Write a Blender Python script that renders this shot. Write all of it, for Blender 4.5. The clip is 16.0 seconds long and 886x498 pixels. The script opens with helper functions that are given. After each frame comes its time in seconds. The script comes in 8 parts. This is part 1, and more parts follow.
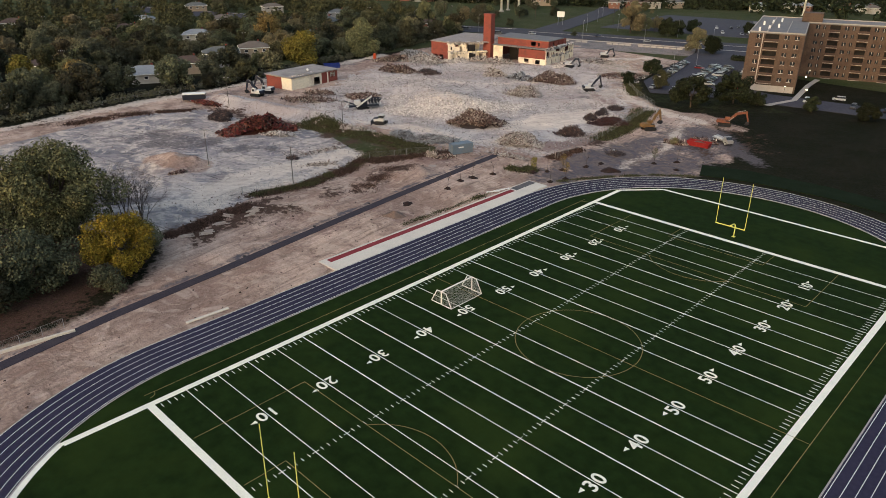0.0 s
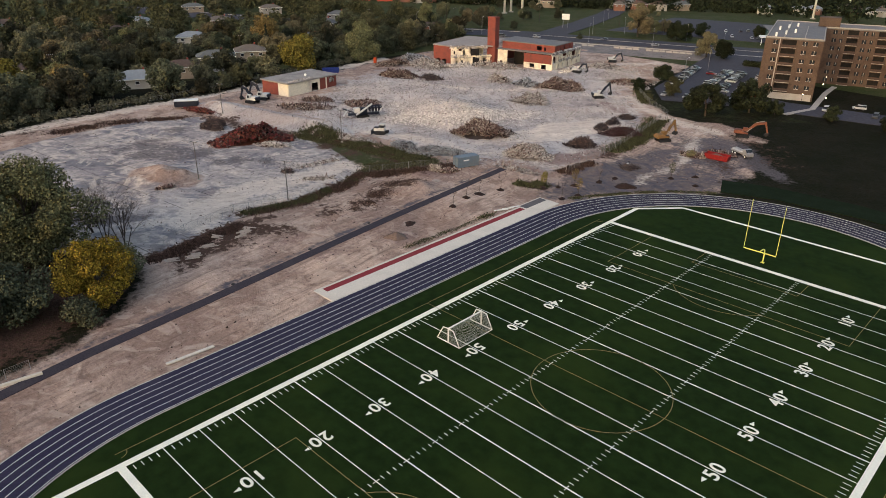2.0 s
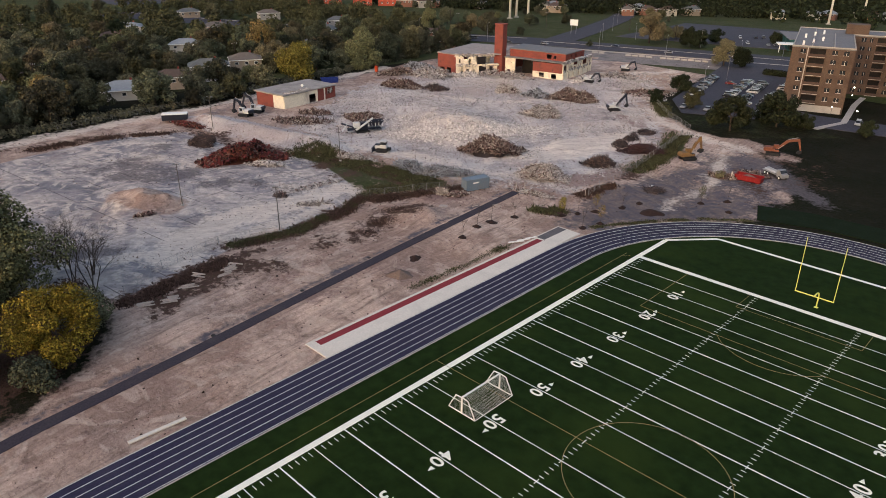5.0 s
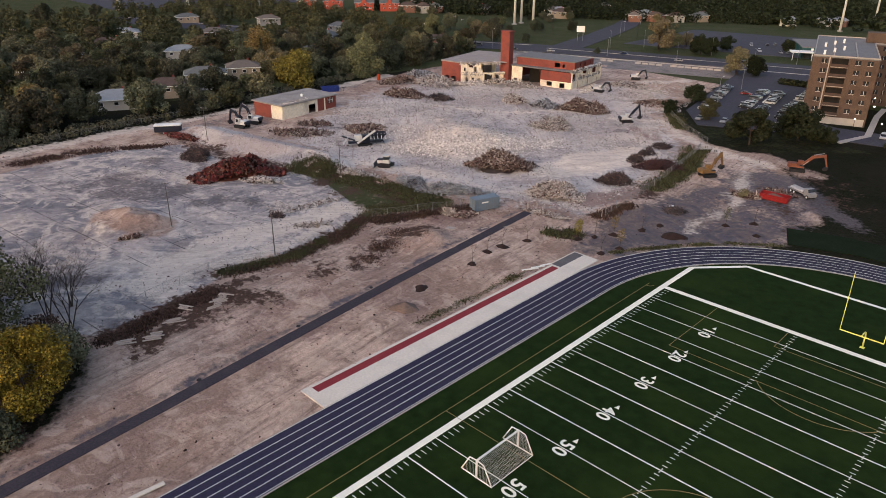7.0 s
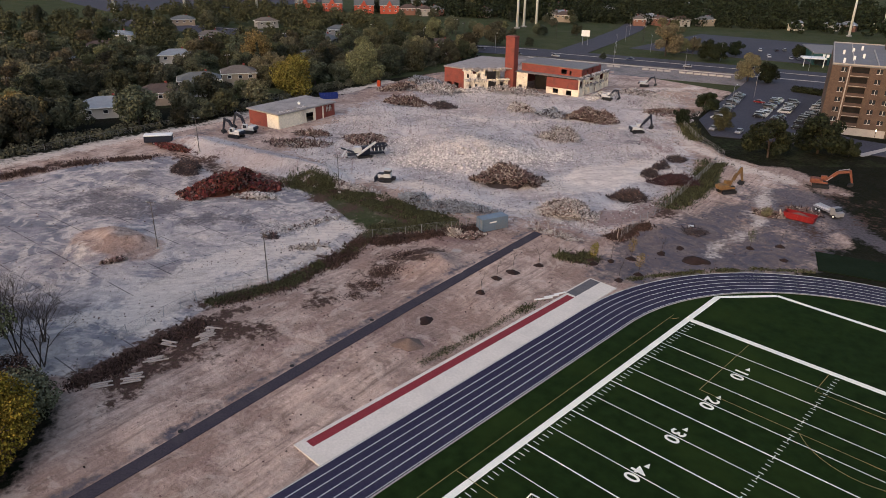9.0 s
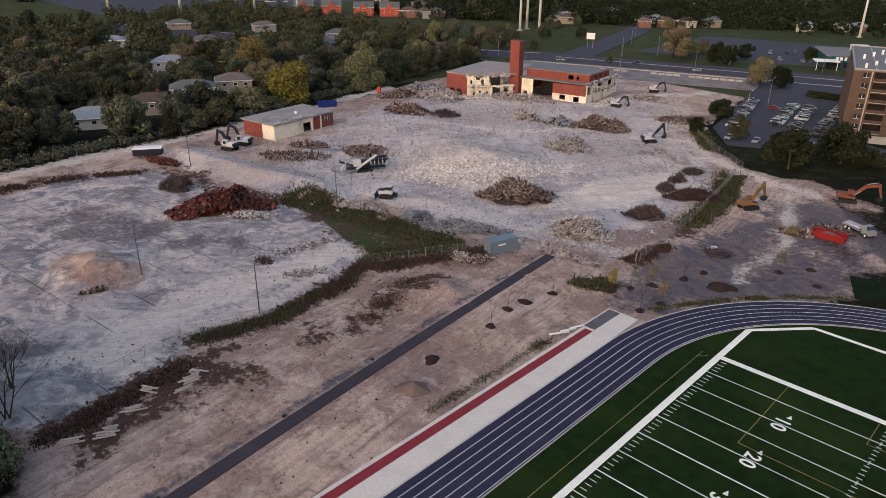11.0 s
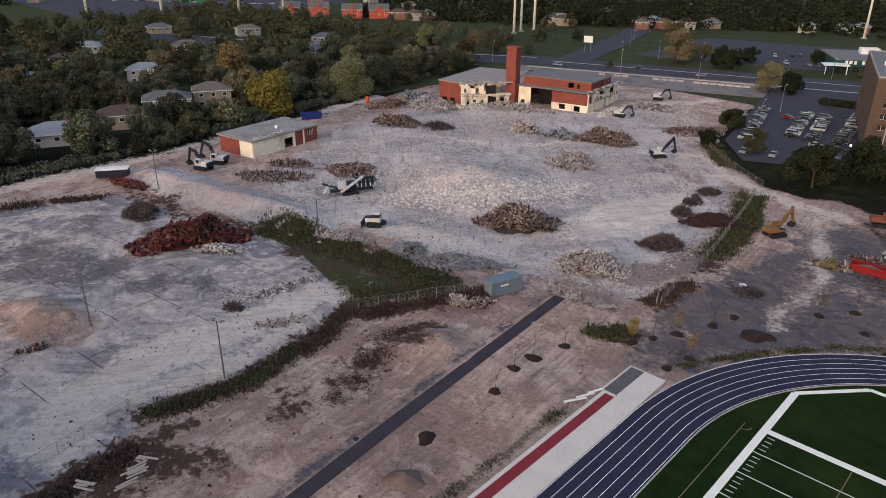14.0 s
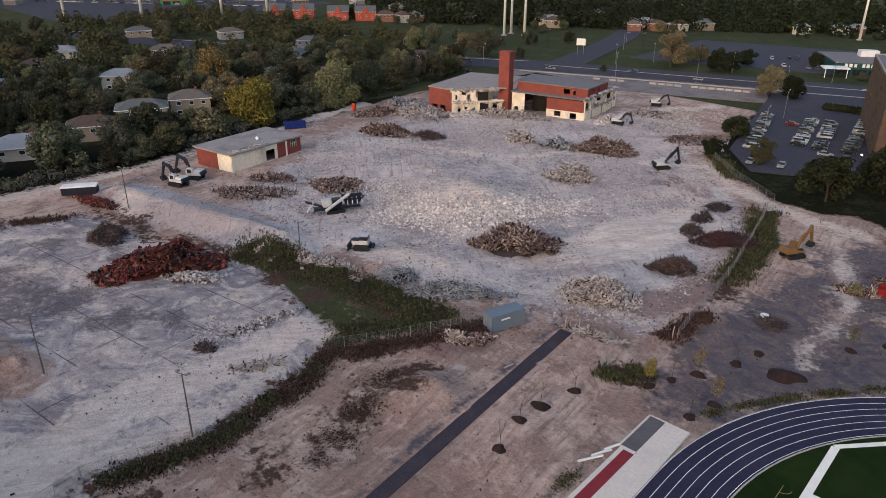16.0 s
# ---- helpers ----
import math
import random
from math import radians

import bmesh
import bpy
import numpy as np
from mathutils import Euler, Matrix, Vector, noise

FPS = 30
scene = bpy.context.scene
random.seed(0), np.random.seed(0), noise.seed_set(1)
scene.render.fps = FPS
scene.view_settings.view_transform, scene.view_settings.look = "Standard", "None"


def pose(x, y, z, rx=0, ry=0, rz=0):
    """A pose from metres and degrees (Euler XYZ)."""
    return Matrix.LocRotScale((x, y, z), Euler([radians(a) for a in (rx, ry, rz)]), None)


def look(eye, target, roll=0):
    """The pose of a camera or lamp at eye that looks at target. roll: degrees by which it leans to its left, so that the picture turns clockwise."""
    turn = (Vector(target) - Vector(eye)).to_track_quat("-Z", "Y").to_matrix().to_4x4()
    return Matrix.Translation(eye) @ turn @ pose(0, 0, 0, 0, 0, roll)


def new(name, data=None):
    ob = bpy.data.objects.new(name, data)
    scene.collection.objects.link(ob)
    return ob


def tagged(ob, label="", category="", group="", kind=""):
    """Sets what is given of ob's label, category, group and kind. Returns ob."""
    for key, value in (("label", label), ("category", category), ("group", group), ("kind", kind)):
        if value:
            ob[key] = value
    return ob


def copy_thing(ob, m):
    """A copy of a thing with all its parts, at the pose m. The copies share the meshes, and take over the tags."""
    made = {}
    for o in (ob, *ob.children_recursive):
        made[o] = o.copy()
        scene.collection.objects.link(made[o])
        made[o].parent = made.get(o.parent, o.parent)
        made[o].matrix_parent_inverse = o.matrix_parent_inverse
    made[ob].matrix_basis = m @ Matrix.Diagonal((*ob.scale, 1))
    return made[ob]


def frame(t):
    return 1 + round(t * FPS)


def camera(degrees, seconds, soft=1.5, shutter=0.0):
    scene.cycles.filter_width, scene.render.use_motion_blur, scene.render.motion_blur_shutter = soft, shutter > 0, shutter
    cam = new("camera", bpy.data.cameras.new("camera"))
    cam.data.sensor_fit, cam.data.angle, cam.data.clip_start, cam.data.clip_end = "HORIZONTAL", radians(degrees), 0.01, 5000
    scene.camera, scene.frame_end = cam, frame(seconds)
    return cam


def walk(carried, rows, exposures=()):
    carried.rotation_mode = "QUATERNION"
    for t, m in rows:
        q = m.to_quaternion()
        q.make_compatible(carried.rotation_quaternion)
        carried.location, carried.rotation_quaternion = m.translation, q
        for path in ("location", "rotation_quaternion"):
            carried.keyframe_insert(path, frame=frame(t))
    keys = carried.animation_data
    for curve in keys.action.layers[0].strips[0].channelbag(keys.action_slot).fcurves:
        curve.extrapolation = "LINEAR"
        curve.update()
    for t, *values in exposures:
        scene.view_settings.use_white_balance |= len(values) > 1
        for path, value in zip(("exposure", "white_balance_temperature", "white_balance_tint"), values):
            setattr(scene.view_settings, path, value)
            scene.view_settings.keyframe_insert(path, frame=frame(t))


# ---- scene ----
EXPOSURE, KELVIN, TINT = 0.80, 6350, 17
cam = camera(64.3, 16.0, soft=0.9)

PATH = [
    (0, (77.077, -26.765, 55.090), (75.815, -25.457, 54.256), 0.22),
    (0.5, (74.862, -24.964, 55.133), (73.601, -23.655, 54.297), 0.34),
    (1, (72.715, -23.132, 55.138), (71.454, -21.824, 54.303), 0.34),
    (1.5, (70.599, -21.276, 55.109), (69.336, -19.969, 54.275), 0.37),
    (2, (68.392, -19.417, 55.077), (67.131, -18.108, 54.243), 0.41),
    (2.5, (66.279, -17.591, 55.020), (65.017, -16.281, 54.187), 0.39),
    (3, (64.310, -15.801, 54.956), (63.047, -14.493, 54.124), 0.39),
    (3.5, (62.299, -13.990, 54.870), (61.034, -12.681, 54.042), 0.32),
    (4, (60.228, -12.215, 54.761), (58.963, -10.906, 53.933), 0.37),
    (6.5, (49.631, -3.383, 54.260), (48.361, -2.072, 53.442), 0.43),
    (7, (47.529, -1.795, 54.271), (46.258, -0.484, 53.455), 0.51),
    (7.5, (45.383, -0.231, 54.350), (44.114, 1.082, 53.533), 0.51),
    (8, (43.334, 1.297, 54.447), (42.067, 2.611, 53.631), 0.57),
    (8.5, (41.380, 2.958, 54.456), (40.112, 4.273, 53.641), 0.64),
    (9, (39.438, 4.669, 54.442), (38.169, 5.983, 53.629), 0.71),
    (11.5, (29.445, 13.483, 54.743), (28.173, 14.796, 53.931), 0.35),
    (12, (27.375, 15.474, 54.727), (26.103, 16.787, 53.915), 0.32),
    (12.5, (25.272, 17.520, 54.721), (24.001, 18.832, 53.908), 0.29),
    (13, (23.197, 19.685, 54.673), (21.932, 21.003, 53.859), 0.32),
    (13.5, (21.214, 21.704, 54.673), (19.956, 23.029, 53.860), 0.30),
    (14, (19.250, 23.652, 54.693), (17.995, 24.979, 53.880), 0.25),
    (14.5, (17.114, 25.759, 54.582), (15.862, 27.089, 53.768), 0.21),
    (15, (14.971, 27.791, 54.468), (13.726, 29.129, 53.655), 0.16),
    (15.5, (12.787, 29.679, 54.443), (11.548, 31.022, 53.631), 0.15),
    (16, (10.610, 31.553, 54.431), (9.377, 32.903, 53.619), 0.20),
]
walk(cam, [(t, look(eye, target, roll)) for t, eye, target, roll in PATH],
     exposures=[(0.0, EXPOSURE, KELVIN - 60, TINT - 4), (8.0, EXPOSURE - 0.06, KELVIN - 260, TINT + 5), (16.0, EXPOSURE - 0.20, KELVIN - 580, TINT + 3)])

# ---- light ----
world = bpy.data.worlds.new("dusk_sky")
scene.world = world
world.use_nodes = True
wt = world.node_tree
sky = wt.nodes.new("ShaderNodeTexSky")
sky.sky_type = 'NISHITA'
sky.sun_disc = False
sky.sun_elevation, sky.sun_rotation = radians(14), radians(176)
sky.air_density, sky.dust_density = 1.4, 3.0
wt.links.new(sky.outputs[0], wt.nodes["Background"].inputs[0])
wt.nodes["Background"].inputs[1].default_value = 0.15
sun_data = bpy.data.lights.new("sun", 'SUN')
sun_data.energy, sun_data.angle, sun_data.color = 0.55, radians(40), (1.0, 0.93, 0.86)
sun = new("sun", sun_data)
sun.matrix_world = look((0, 0, 200), (-22, 58, 120))


# ---- materials ----
def nodes_of(name):
    m = bpy.data.materials.new(name)
    m.use_nodes = True
    t = m.node_tree
    return m, t, t.nodes["Principled BSDF"]


def noise_node(t, vec, scale, detail=4.0, rough=0.55):
    n = t.nodes.new("ShaderNodeTexNoise")
    n.inputs["Scale"].default_value = scale
    n.inputs["Detail"].default_value = detail
    n.inputs["Roughness"].default_value = rough
    t.links.new(vec, n.inputs["Vector"])
    return n.outputs["Fac"]


def ramp(t, fac, lo, hi, a=0.0, b=1.0):
    n = t.nodes.new("ShaderNodeMapRange")
    n.inputs["From Min"].default_value, n.inputs["From Max"].default_value = lo, hi
    n.inputs["To Min"].default_value, n.inputs["To Max"].default_value = a, b
    t.links.new(fac, n.inputs["Value"])
    return n.outputs["Result"]


def mixc(t, fac, a, b, kind='MIX'):
    n = t.nodes.new("ShaderNodeMix")
    n.data_type, n.blend_type = 'RGBA', kind
    if isinstance(fac, (int, float)):
        n.inputs[0].default_value = fac
    else:
        t.links.new(fac, n.inputs[0])
    for k, v in ((6, a), (7, b)):
        if isinstance(v, tuple):
            n.inputs[k].default_value = (*v, 1.0)
        else:
            t.links.new(v, n.inputs[k])
    return n.outputs[2]


def mth(t, op, a, b):
    n = t.nodes.new("ShaderNodeMath")
    n.operation = op
    for k, v in ((0, a), (1, b)):
        if isinstance(v, (int, float)):
            n.inputs[k].default_value = v
        else:
            t.links.new(v, n.inputs[k])
    return n.outputs[0]


def surf(name, c, rough=0.8, var=0.25, scale=1.5, bump=0.15, island=0.0, rnd=0.0, metal=0.0, stain=None, stain_amount=0.4, world_space=False, spec=0.2):
    """A surface with grain, larger stains and optional variation by island or by object."""
    m, t, b = nodes_of(name)
    if world_space:
        vec = t.nodes.new("ShaderNodeNewGeometry").outputs["Position"]
    else:
        vec = t.nodes.new("ShaderNodeTexCoord").outputs["Object"]
    fine = noise_node(t, vec, scale * 6, 5)
    broad = noise_node(t, vec, scale * 0.6, 4)
    col = mixc(t, ramp(t, fine, 0.3, 0.7), tuple(v * (1 - var) for v in c), tuple(min(1, v * (1 + var)) for v in c))
    if stain:
        col = mixc(t, ramp(t, broad, 0.48, 0.7, 0, stain_amount), col, stain)
    else:
        col = mixc(t, ramp(t, broad, 0.35, 0.7, 0, 0.5), col, tuple(v * (1 - var) * 0.9 for v in c))
    if island:
        g = t.nodes.new("ShaderNodeNewGeometry").outputs["Random Per Island"]
        h = t.nodes.new("ShaderNodeHueSaturation")
        t.links.new(ramp(t, g, 0, 1, 1 - island, 1 + island), h.inputs["Value"])
        t.links.new(ramp(t, mth(t, 'FRACT', mth(t, 'MULTIPLY', g, 7.31), 0), 0, 1, 0.5 - island * 0.022, 0.5 + island * 0.022), h.inputs["Hue"])
        t.links.new(col, h.inputs["Color"])
        col = h.outputs["Color"]
    if rnd:
        g = t.nodes.new("ShaderNodeObjectInfo").outputs["Random"]
        h = t.nodes.new("ShaderNodeHueSaturation")
        t.links.new(ramp(t, g, 0, 1, 1 - rnd, 1 + rnd), h.inputs["Value"])
        t.links.new(ramp(t, mth(t, 'FRACT', mth(t, 'MULTIPLY', g, 5.77), 0), 0, 1, 0.5 - rnd * 0.07, 0.5 + rnd * 0.07), h.inputs["Hue"])
        t.links.new(col, h.inputs["Color"])
        col = h.outputs["Color"]
    t.links.new(col, b.inputs["Base Color"])
    t.links.new(ramp(t, broad, 0.3, 0.7, max(0.05, rough - 0.1), min(1, rough + 0.1)), b.inputs["Roughness"])
    b.inputs["Metallic"].default_value = metal
    b.inputs["Specular IOR Level"].default_value = spec
    if bump:
        n = t.nodes.new("ShaderNodeBump")
        n.inputs["Strength"].default_value = bump
        n.inputs["Distance"].default_value = 0.1
        t.links.new(fine, n.inputs["Height"])
        t.links.new(n.outputs[0], b.inputs["Normal"])
    return m


def glass_mat(name, c, rough=0.08):
    m, t, b = nodes_of(name)
    vec = t.nodes.new("ShaderNodeTexCoord").outputs["Object"]
    n = noise_node(t, vec, 0.7, 2)
    t.links.new(mixc(t, ramp(t, n, 0.4, 0.6), c, tuple(v * 0.5 for v in c)), b.inputs["Base Color"])
    b.inputs["Roughness"].default_value = rough
    return m


def lamp_mat(name, c, power):
    m, t, b = nodes_of(name)
    b.inputs["Base Color"].default_value = (*c, 1)
    b.inputs["Emission Color"].default_value = (*c, 1)
    b.inputs["Emission Strength"].default_value = power
    return m


def noise_vec(t, vec, scale):
    n = t.nodes.new("ShaderNodeTexNoise")
    n.inputs["Scale"].default_value = scale
    t.links.new(vec, n.inputs["Vector"])
    return n.outputs["Color"]


def ground_material():
    """Soil, broken concrete, old asphalt, weeds and gravel, laid out by the masks of the ground sheet."""
    m, t, b = nodes_of("ground_mixed")
    pos = t.nodes.new("ShaderNodeNewGeometry").outputs["Position"]
    n_big = noise_node(t, pos, 0.035, 5)
    n_mid = noise_node(t, pos, 0.16, 6, 0.6)
    n_fine = noise_node(t, pos, 0.9, 6, 0.65)
    n_grit = noise_node(t, pos, 4.0, 4, 0.7)
    stretch = t.nodes.new("ShaderNodeMapping")
    stretch.inputs["Scale"].default_value = (0.35, 0.05, 0.2)
    stretch.inputs["Rotation"].default_value = (0, 0, radians(-28))
    t.links.new(pos, stretch.inputs["Vector"])
    n_track = noise_node(t, stretch.outputs[0], 1.6, 5, 0.6)
    za = t.nodes.new("ShaderNodeVertexColor")
    za.layer_name = "zone_a"
    zb = t.nodes.new("ShaderNodeVertexColor")
    zb.layer_name = "zone_b"
    zc = t.nodes.new("ShaderNodeVertexColor")
    zc.layer_name = "zone_c"
    sc = t.nodes.new("ShaderNodeSeparateColor")
    t.links.new(zc.outputs[0], sc.inputs[0])
    sa, sb = t.nodes.new("ShaderNodeSeparateColor"), t.nodes.new("ShaderNodeSeparateColor")
    t.links.new(za.outputs[0], sa.inputs[0])
    t.links.new(zb.outputs[0], sb.inputs[0])

    def edge(mask, ragged):
        s = mth(t, 'ADD', mask, mth(t, 'MULTIPLY', mth(t, 'SUBTRACT', n_mid, 0.5), ragged))
        s = mth(t, 'ADD', s, mth(t, 'MULTIPLY', mth(t, 'SUBTRACT', n_fine, 0.5), ragged))
        return ramp(t, s, 0.38, 0.62)

    def tone(lo, hi, fac, a=0.3, c=0.7):
        return mixc(t, ramp(t, fac, a, c), lo, hi)

    n_patch = noise_node(t, pos, 0.07, 9, 0.72)
    n_speck = noise_node(t, pos, 1.7, 8, 0.75)
    n_chip = noise_node(t, pos, 9.0, 3, 0.8)

    def bands(angle, across, lengthwise, warp, scale):
        mp = t.nodes.new("ShaderNodeMapping")
        mp.vector_type = 'TEXTURE'
        mp.inputs["Rotation"].default_value = (0, 0, radians(angle))
        mp.inputs["Scale"].default_value = (across, lengthwise, 4.0)
        t.links.new(pos, mp.inputs["Vector"])
        n = t.nodes.new("ShaderNodeTexNoise")
        n.inputs["Scale"].default_value = scale
        n.inputs["Detail"].default_value = 6
        n.inputs["Roughness"].default_value = 0.65
        n.inputs["Distortion"].default_value = warp
        t.links.new(mp.outputs[0], n.inputs["Vector"])
        return n.outputs["Fac"]

    ruts = bands(7, 1.0, 14.0, 0.6, 1.1)
    swirl = bands(-35, 1.0, 6.0, 2.2, 0.55)
    scrape = bands(48, 0.8, 9.0, 1.2, 0.9)
    turn = t.nodes.new("ShaderNodeMapping")
    turn.inputs["Rotation"].default_value = (0, 0, radians(-6.5))
    wig = mixc(t, 0.012, pos, noise_vec(t, pos, 0.25), 'LINEAR_LIGHT')
    t.links.new(wig, turn.inputs["Vector"])
    joint = t.nodes.new("ShaderNodeTexBrick")
    joint.offset = 0.37
    for key, val in (("Scale", 1.0), ("Mortar Size", 0.13), ("Mortar Smooth", 0.5), ("Brick Width", 23.0), ("Row Height", 8.4)):
        joint.inputs[key].default_value = val
    t.links.new(turn.outputs[0], joint.inputs["Vector"])
    crack = mth(t, 'MULTIPLY', joint.outputs["Fac"], ramp(t, n_mid, 0.38, 0.52))

    def cloud(scale, warp, detail=8, rough=0.66):
        n = t.nodes.new("ShaderNodeTexNoise")
        for key, val in (("Scale", scale), ("Detail", detail), ("Roughness", rough), ("Distortion", warp)):
            n.inputs[key].default_value = val
        t.links.new(pos, n.inputs["Vector"])
        return n.outputs["Fac"]

    pools, wisps, blots = cloud(0.055, 0.8), cloud(0.13, 2.6, 7, 0.6), cloud(0.30, 1.2, 8, 0.7)
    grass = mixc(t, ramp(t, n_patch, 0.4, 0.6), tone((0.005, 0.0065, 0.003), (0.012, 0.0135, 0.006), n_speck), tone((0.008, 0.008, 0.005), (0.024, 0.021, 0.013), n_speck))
    tan = mixc(t, ramp(t, n_patch, 0.44, 0.56), tone((0.19, 0.124, 0.103), (0.43, 0.30, 0.243), n_speck), tone((0.43, 0.312, 0.255), (0.72, 0.55, 0.455), n_speck))
    tan = mixc(t, ramp(t, ruts, 0.42, 0.62, 0, 0.75), tan, tone((0.20, 0.145, 0.12), (0.36, 0.275, 0.23), n_fine))
    tan = mixc(t, ramp(t, ruts, 0.60, 0.72, 0, 0.7), tan, (0.13, 0.085, 0.072))
    tan = mixc(t, ramp(t, n_big, 0.53, 0.60, 0, 0.6), tan, tone((0.16, 0.10, 0.085), (0.27, 0.19, 0.16), n_speck))
    tan = mixc(t, ramp(t, n_speck, 0.60, 0.70, 0, 0.75), tan, (0.10, 0.065, 0.055))
    tan = mixc(t, ramp(t, n_chip, 0.66, 0.74, 0, 0.6), tan, (0.46, 0.39, 0.34))
    tan = mixc(t, ramp(t, blots, 0.55, 0.63, 0, 0.55), tan, tone((0.11, 0.072, 0.062), (0.21, 0.145, 0.12), n_grit))
    tan = mixc(t, ramp(t, wisps, 0.54, 0.62, 0, 0.6), tan, tone((0.42, 0.325, 0.27), (0.62, 0.50, 0.42), blots))
    grey = mixc(t, ramp(t, n_patch, 0.44, 0.56), tone((0.25, 0.22, 0.222), (0.44, 0.395, 0.385), n_speck), tone((0.43, 0.385, 0.36), (0.70, 0.63, 0.59), n_speck))
    grey = mixc(t, ramp(t, swirl, 0.50, 0.60, 0, 0.8), grey, tone((0.44, 0.40, 0.375), (0.61, 0.56, 0.53), n_fine))
    grey = mixc(t, ramp(t, scrape, 0.56, 0.66, 0, 0.85), grey, tone((0.19, 0.135, 0.13), (0.34, 0.26, 0.25), n_fine))
    grey = mixc(t, ramp(t, n_big, 0.54, 0.62, 0, 0.6), grey, tone((0.25, 0.195, 0.185), (0.40, 0.325, 0.31), n_speck))
    grey = mixc(t, ramp(t, n_speck, 0.60, 0.68, 0, 0.75), grey, (0.15, 0.115, 0.115))
    grey = mixc(t, ramp(t, n_chip, 0.60, 0.70, 0, 0.75), grey, (0.70, 0.64, 0.58))
    wheel = bands(-58, 1.0, 7.0, 1.6, 0.42)
    lot = mixc(t, ramp(t, pools, 0.42, 0.58), tone((0.150, 0.147, 0.168), (0.255, 0.245, 0.268), blots), tone((0.29, 0.255, 0.25), (0.52, 0.465, 0.44), blots))
    lot = mixc(t, ramp(t, wisps, 0.50, 0.60, 0, 0.85), lot, tone((0.41, 0.352, 0.32), (0.70, 0.62, 0.56), blots))
    lot = mixc(t, ramp(t, wheel, 0.56, 0.66, 0, 0.7), lot, tone((0.38, 0.325, 0.30), (0.60, 0.53, 0.49), n_fine))
    lot = mixc(t, ramp(t, wisps, 0.42, 0.34, 0, 0.7), lot, tone((0.115, 0.108, 0.125), (0.21, 0.195, 0.215), blots))
    lot = mixc(t, ramp(t, blots, 0.60, 0.68, 0, 0.6), lot, tone((0.11, 0.092, 0.096), (0.20, 0.17, 0.17), n_speck))
    lot = mixc(t, ramp(t, n_big, 0.58, 0.66, 0, 0.5), lot, tone((0.26, 0.20, 0.175), (0.40, 0.325, 0.29), blots))
    lot = mixc(t, mth(t, 'MULTIPLY', crack, 0.75), lot, (0.055, 0.048, 0.05))
    lot = mixc(t, ramp(t, n_speck, 0.66, 0.72, 0, 0.5), lot, (0.10, 0.09, 0.09))
    lot = mixc(t, ramp(t, n_chip, 0.68, 0.74, 0, 0.5), lot, (0.55, 0.51, 0.48))
    gravel = mixc(t, ramp(t, wisps, 0.42, 0.58), tone((0.068, 0.064, 0.080), (0.128, 0.118, 0.137), blots), tone((0.105, 0.084, 0.082), (0.205, 0.17, 0.165), n_speck))
    gravel = mixc(t, ramp(t, n_patch, 0.55, 0.66, 0, 0.6), gravel, (0.20, 0.15, 0.125))
    weeds = mixc(t, ramp(t, n_speck, 0.52, 0.68), tone((0.040, 0.024, 0.019), (0.115, 0.068, 0.054), n_grit), tone((0.040, 0.038, 0.018), (0.10, 0.085, 0.045), n_grit))
    lawn = mixc(t, ramp(t, n_patch, 0.4, 0.6), tone((0.024, 0.034, 0.012), (0.052, 0.066, 0.026), n_speck), tone((0.040, 0.043, 0.020), (0.078, 0.078, 0.040), n_speck))
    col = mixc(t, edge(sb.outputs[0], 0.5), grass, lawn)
    col = mixc(t, edge(sa.outputs[0], 0.7), col, tan)
    col = mixc(t, edge(sa.outputs[1], 1.1), col, grey)
    col = mixc(t, edge(sa.outputs[2], 0.35), col, lot)
    col = mixc(t, edge(sb.outputs[2], 0.9), col, gravel)
    col = mixc(t, mth(t, 'MULTIPLY', edge(sc.outputs[0], 1.0), 0.75), col, tone((0.50, 0.42, 0.36), (0.80, 0.70, 0.61), swirl))
    col = mixc(t, mth(t, 'MULTIPLY', edge(sc.outputs[2], 1.0), 0.75), col, tone((0.14, 0.082, 0.075), (0.27, 0.18, 0.165), n_speck))
    col = mixc(t, mth(t, 'MULTIPLY', edge(sc.outputs[1], 1.1), 0.8), col, tone((0.065, 0.058, 0.066), (0.17, 0.15, 0.16), n_speck))
    col = mixc(t, edge(sb.outputs[1], 1.5), col, weeds)
    dirt, crumbs = cloud(0.42, 0.7, 7, 0.68), cloud(1.3, 0.3, 5, 0.7)
    col = mixc(t, ramp(t, dirt, 0.54, 0.67, 0, 0.32), col, mixc(t, 0.68, col, (0.05, 0.036, 0.034)))
    col = mixc(t, ramp(t, crumbs, 0.58, 0.67, 0, 0.5), col, mixc(t, 0.75, col, (0.05, 0.038, 0.036)))
    col = mixc(t, ramp(t, crumbs, 0.42, 0.33, 0, 0.35), col, mixc(t, 1.0, col, (1.45, 1.42, 1.38), 'MULTIPLY'))
    t.links.new(col, b.inputs["Base Color"])
    b.inputs["Roughness"].default_value = 0.95
    b.inputs["Specular IOR Level"].default_value = 0.04
    bump = t.nodes.new("ShaderNodeBump")
    bump.inputs["Strength"].default_value = 0.9
    bump.inputs["Distance"].default_value = 0.5
    t.links.new(mth(t, 'ADD', n_speck, mth(t, 'MULTIPLY', blots, 0.5)), bump.inputs["Height"])
    t.links.new(bump.outputs[0], b.inputs["Normal"])
    return m


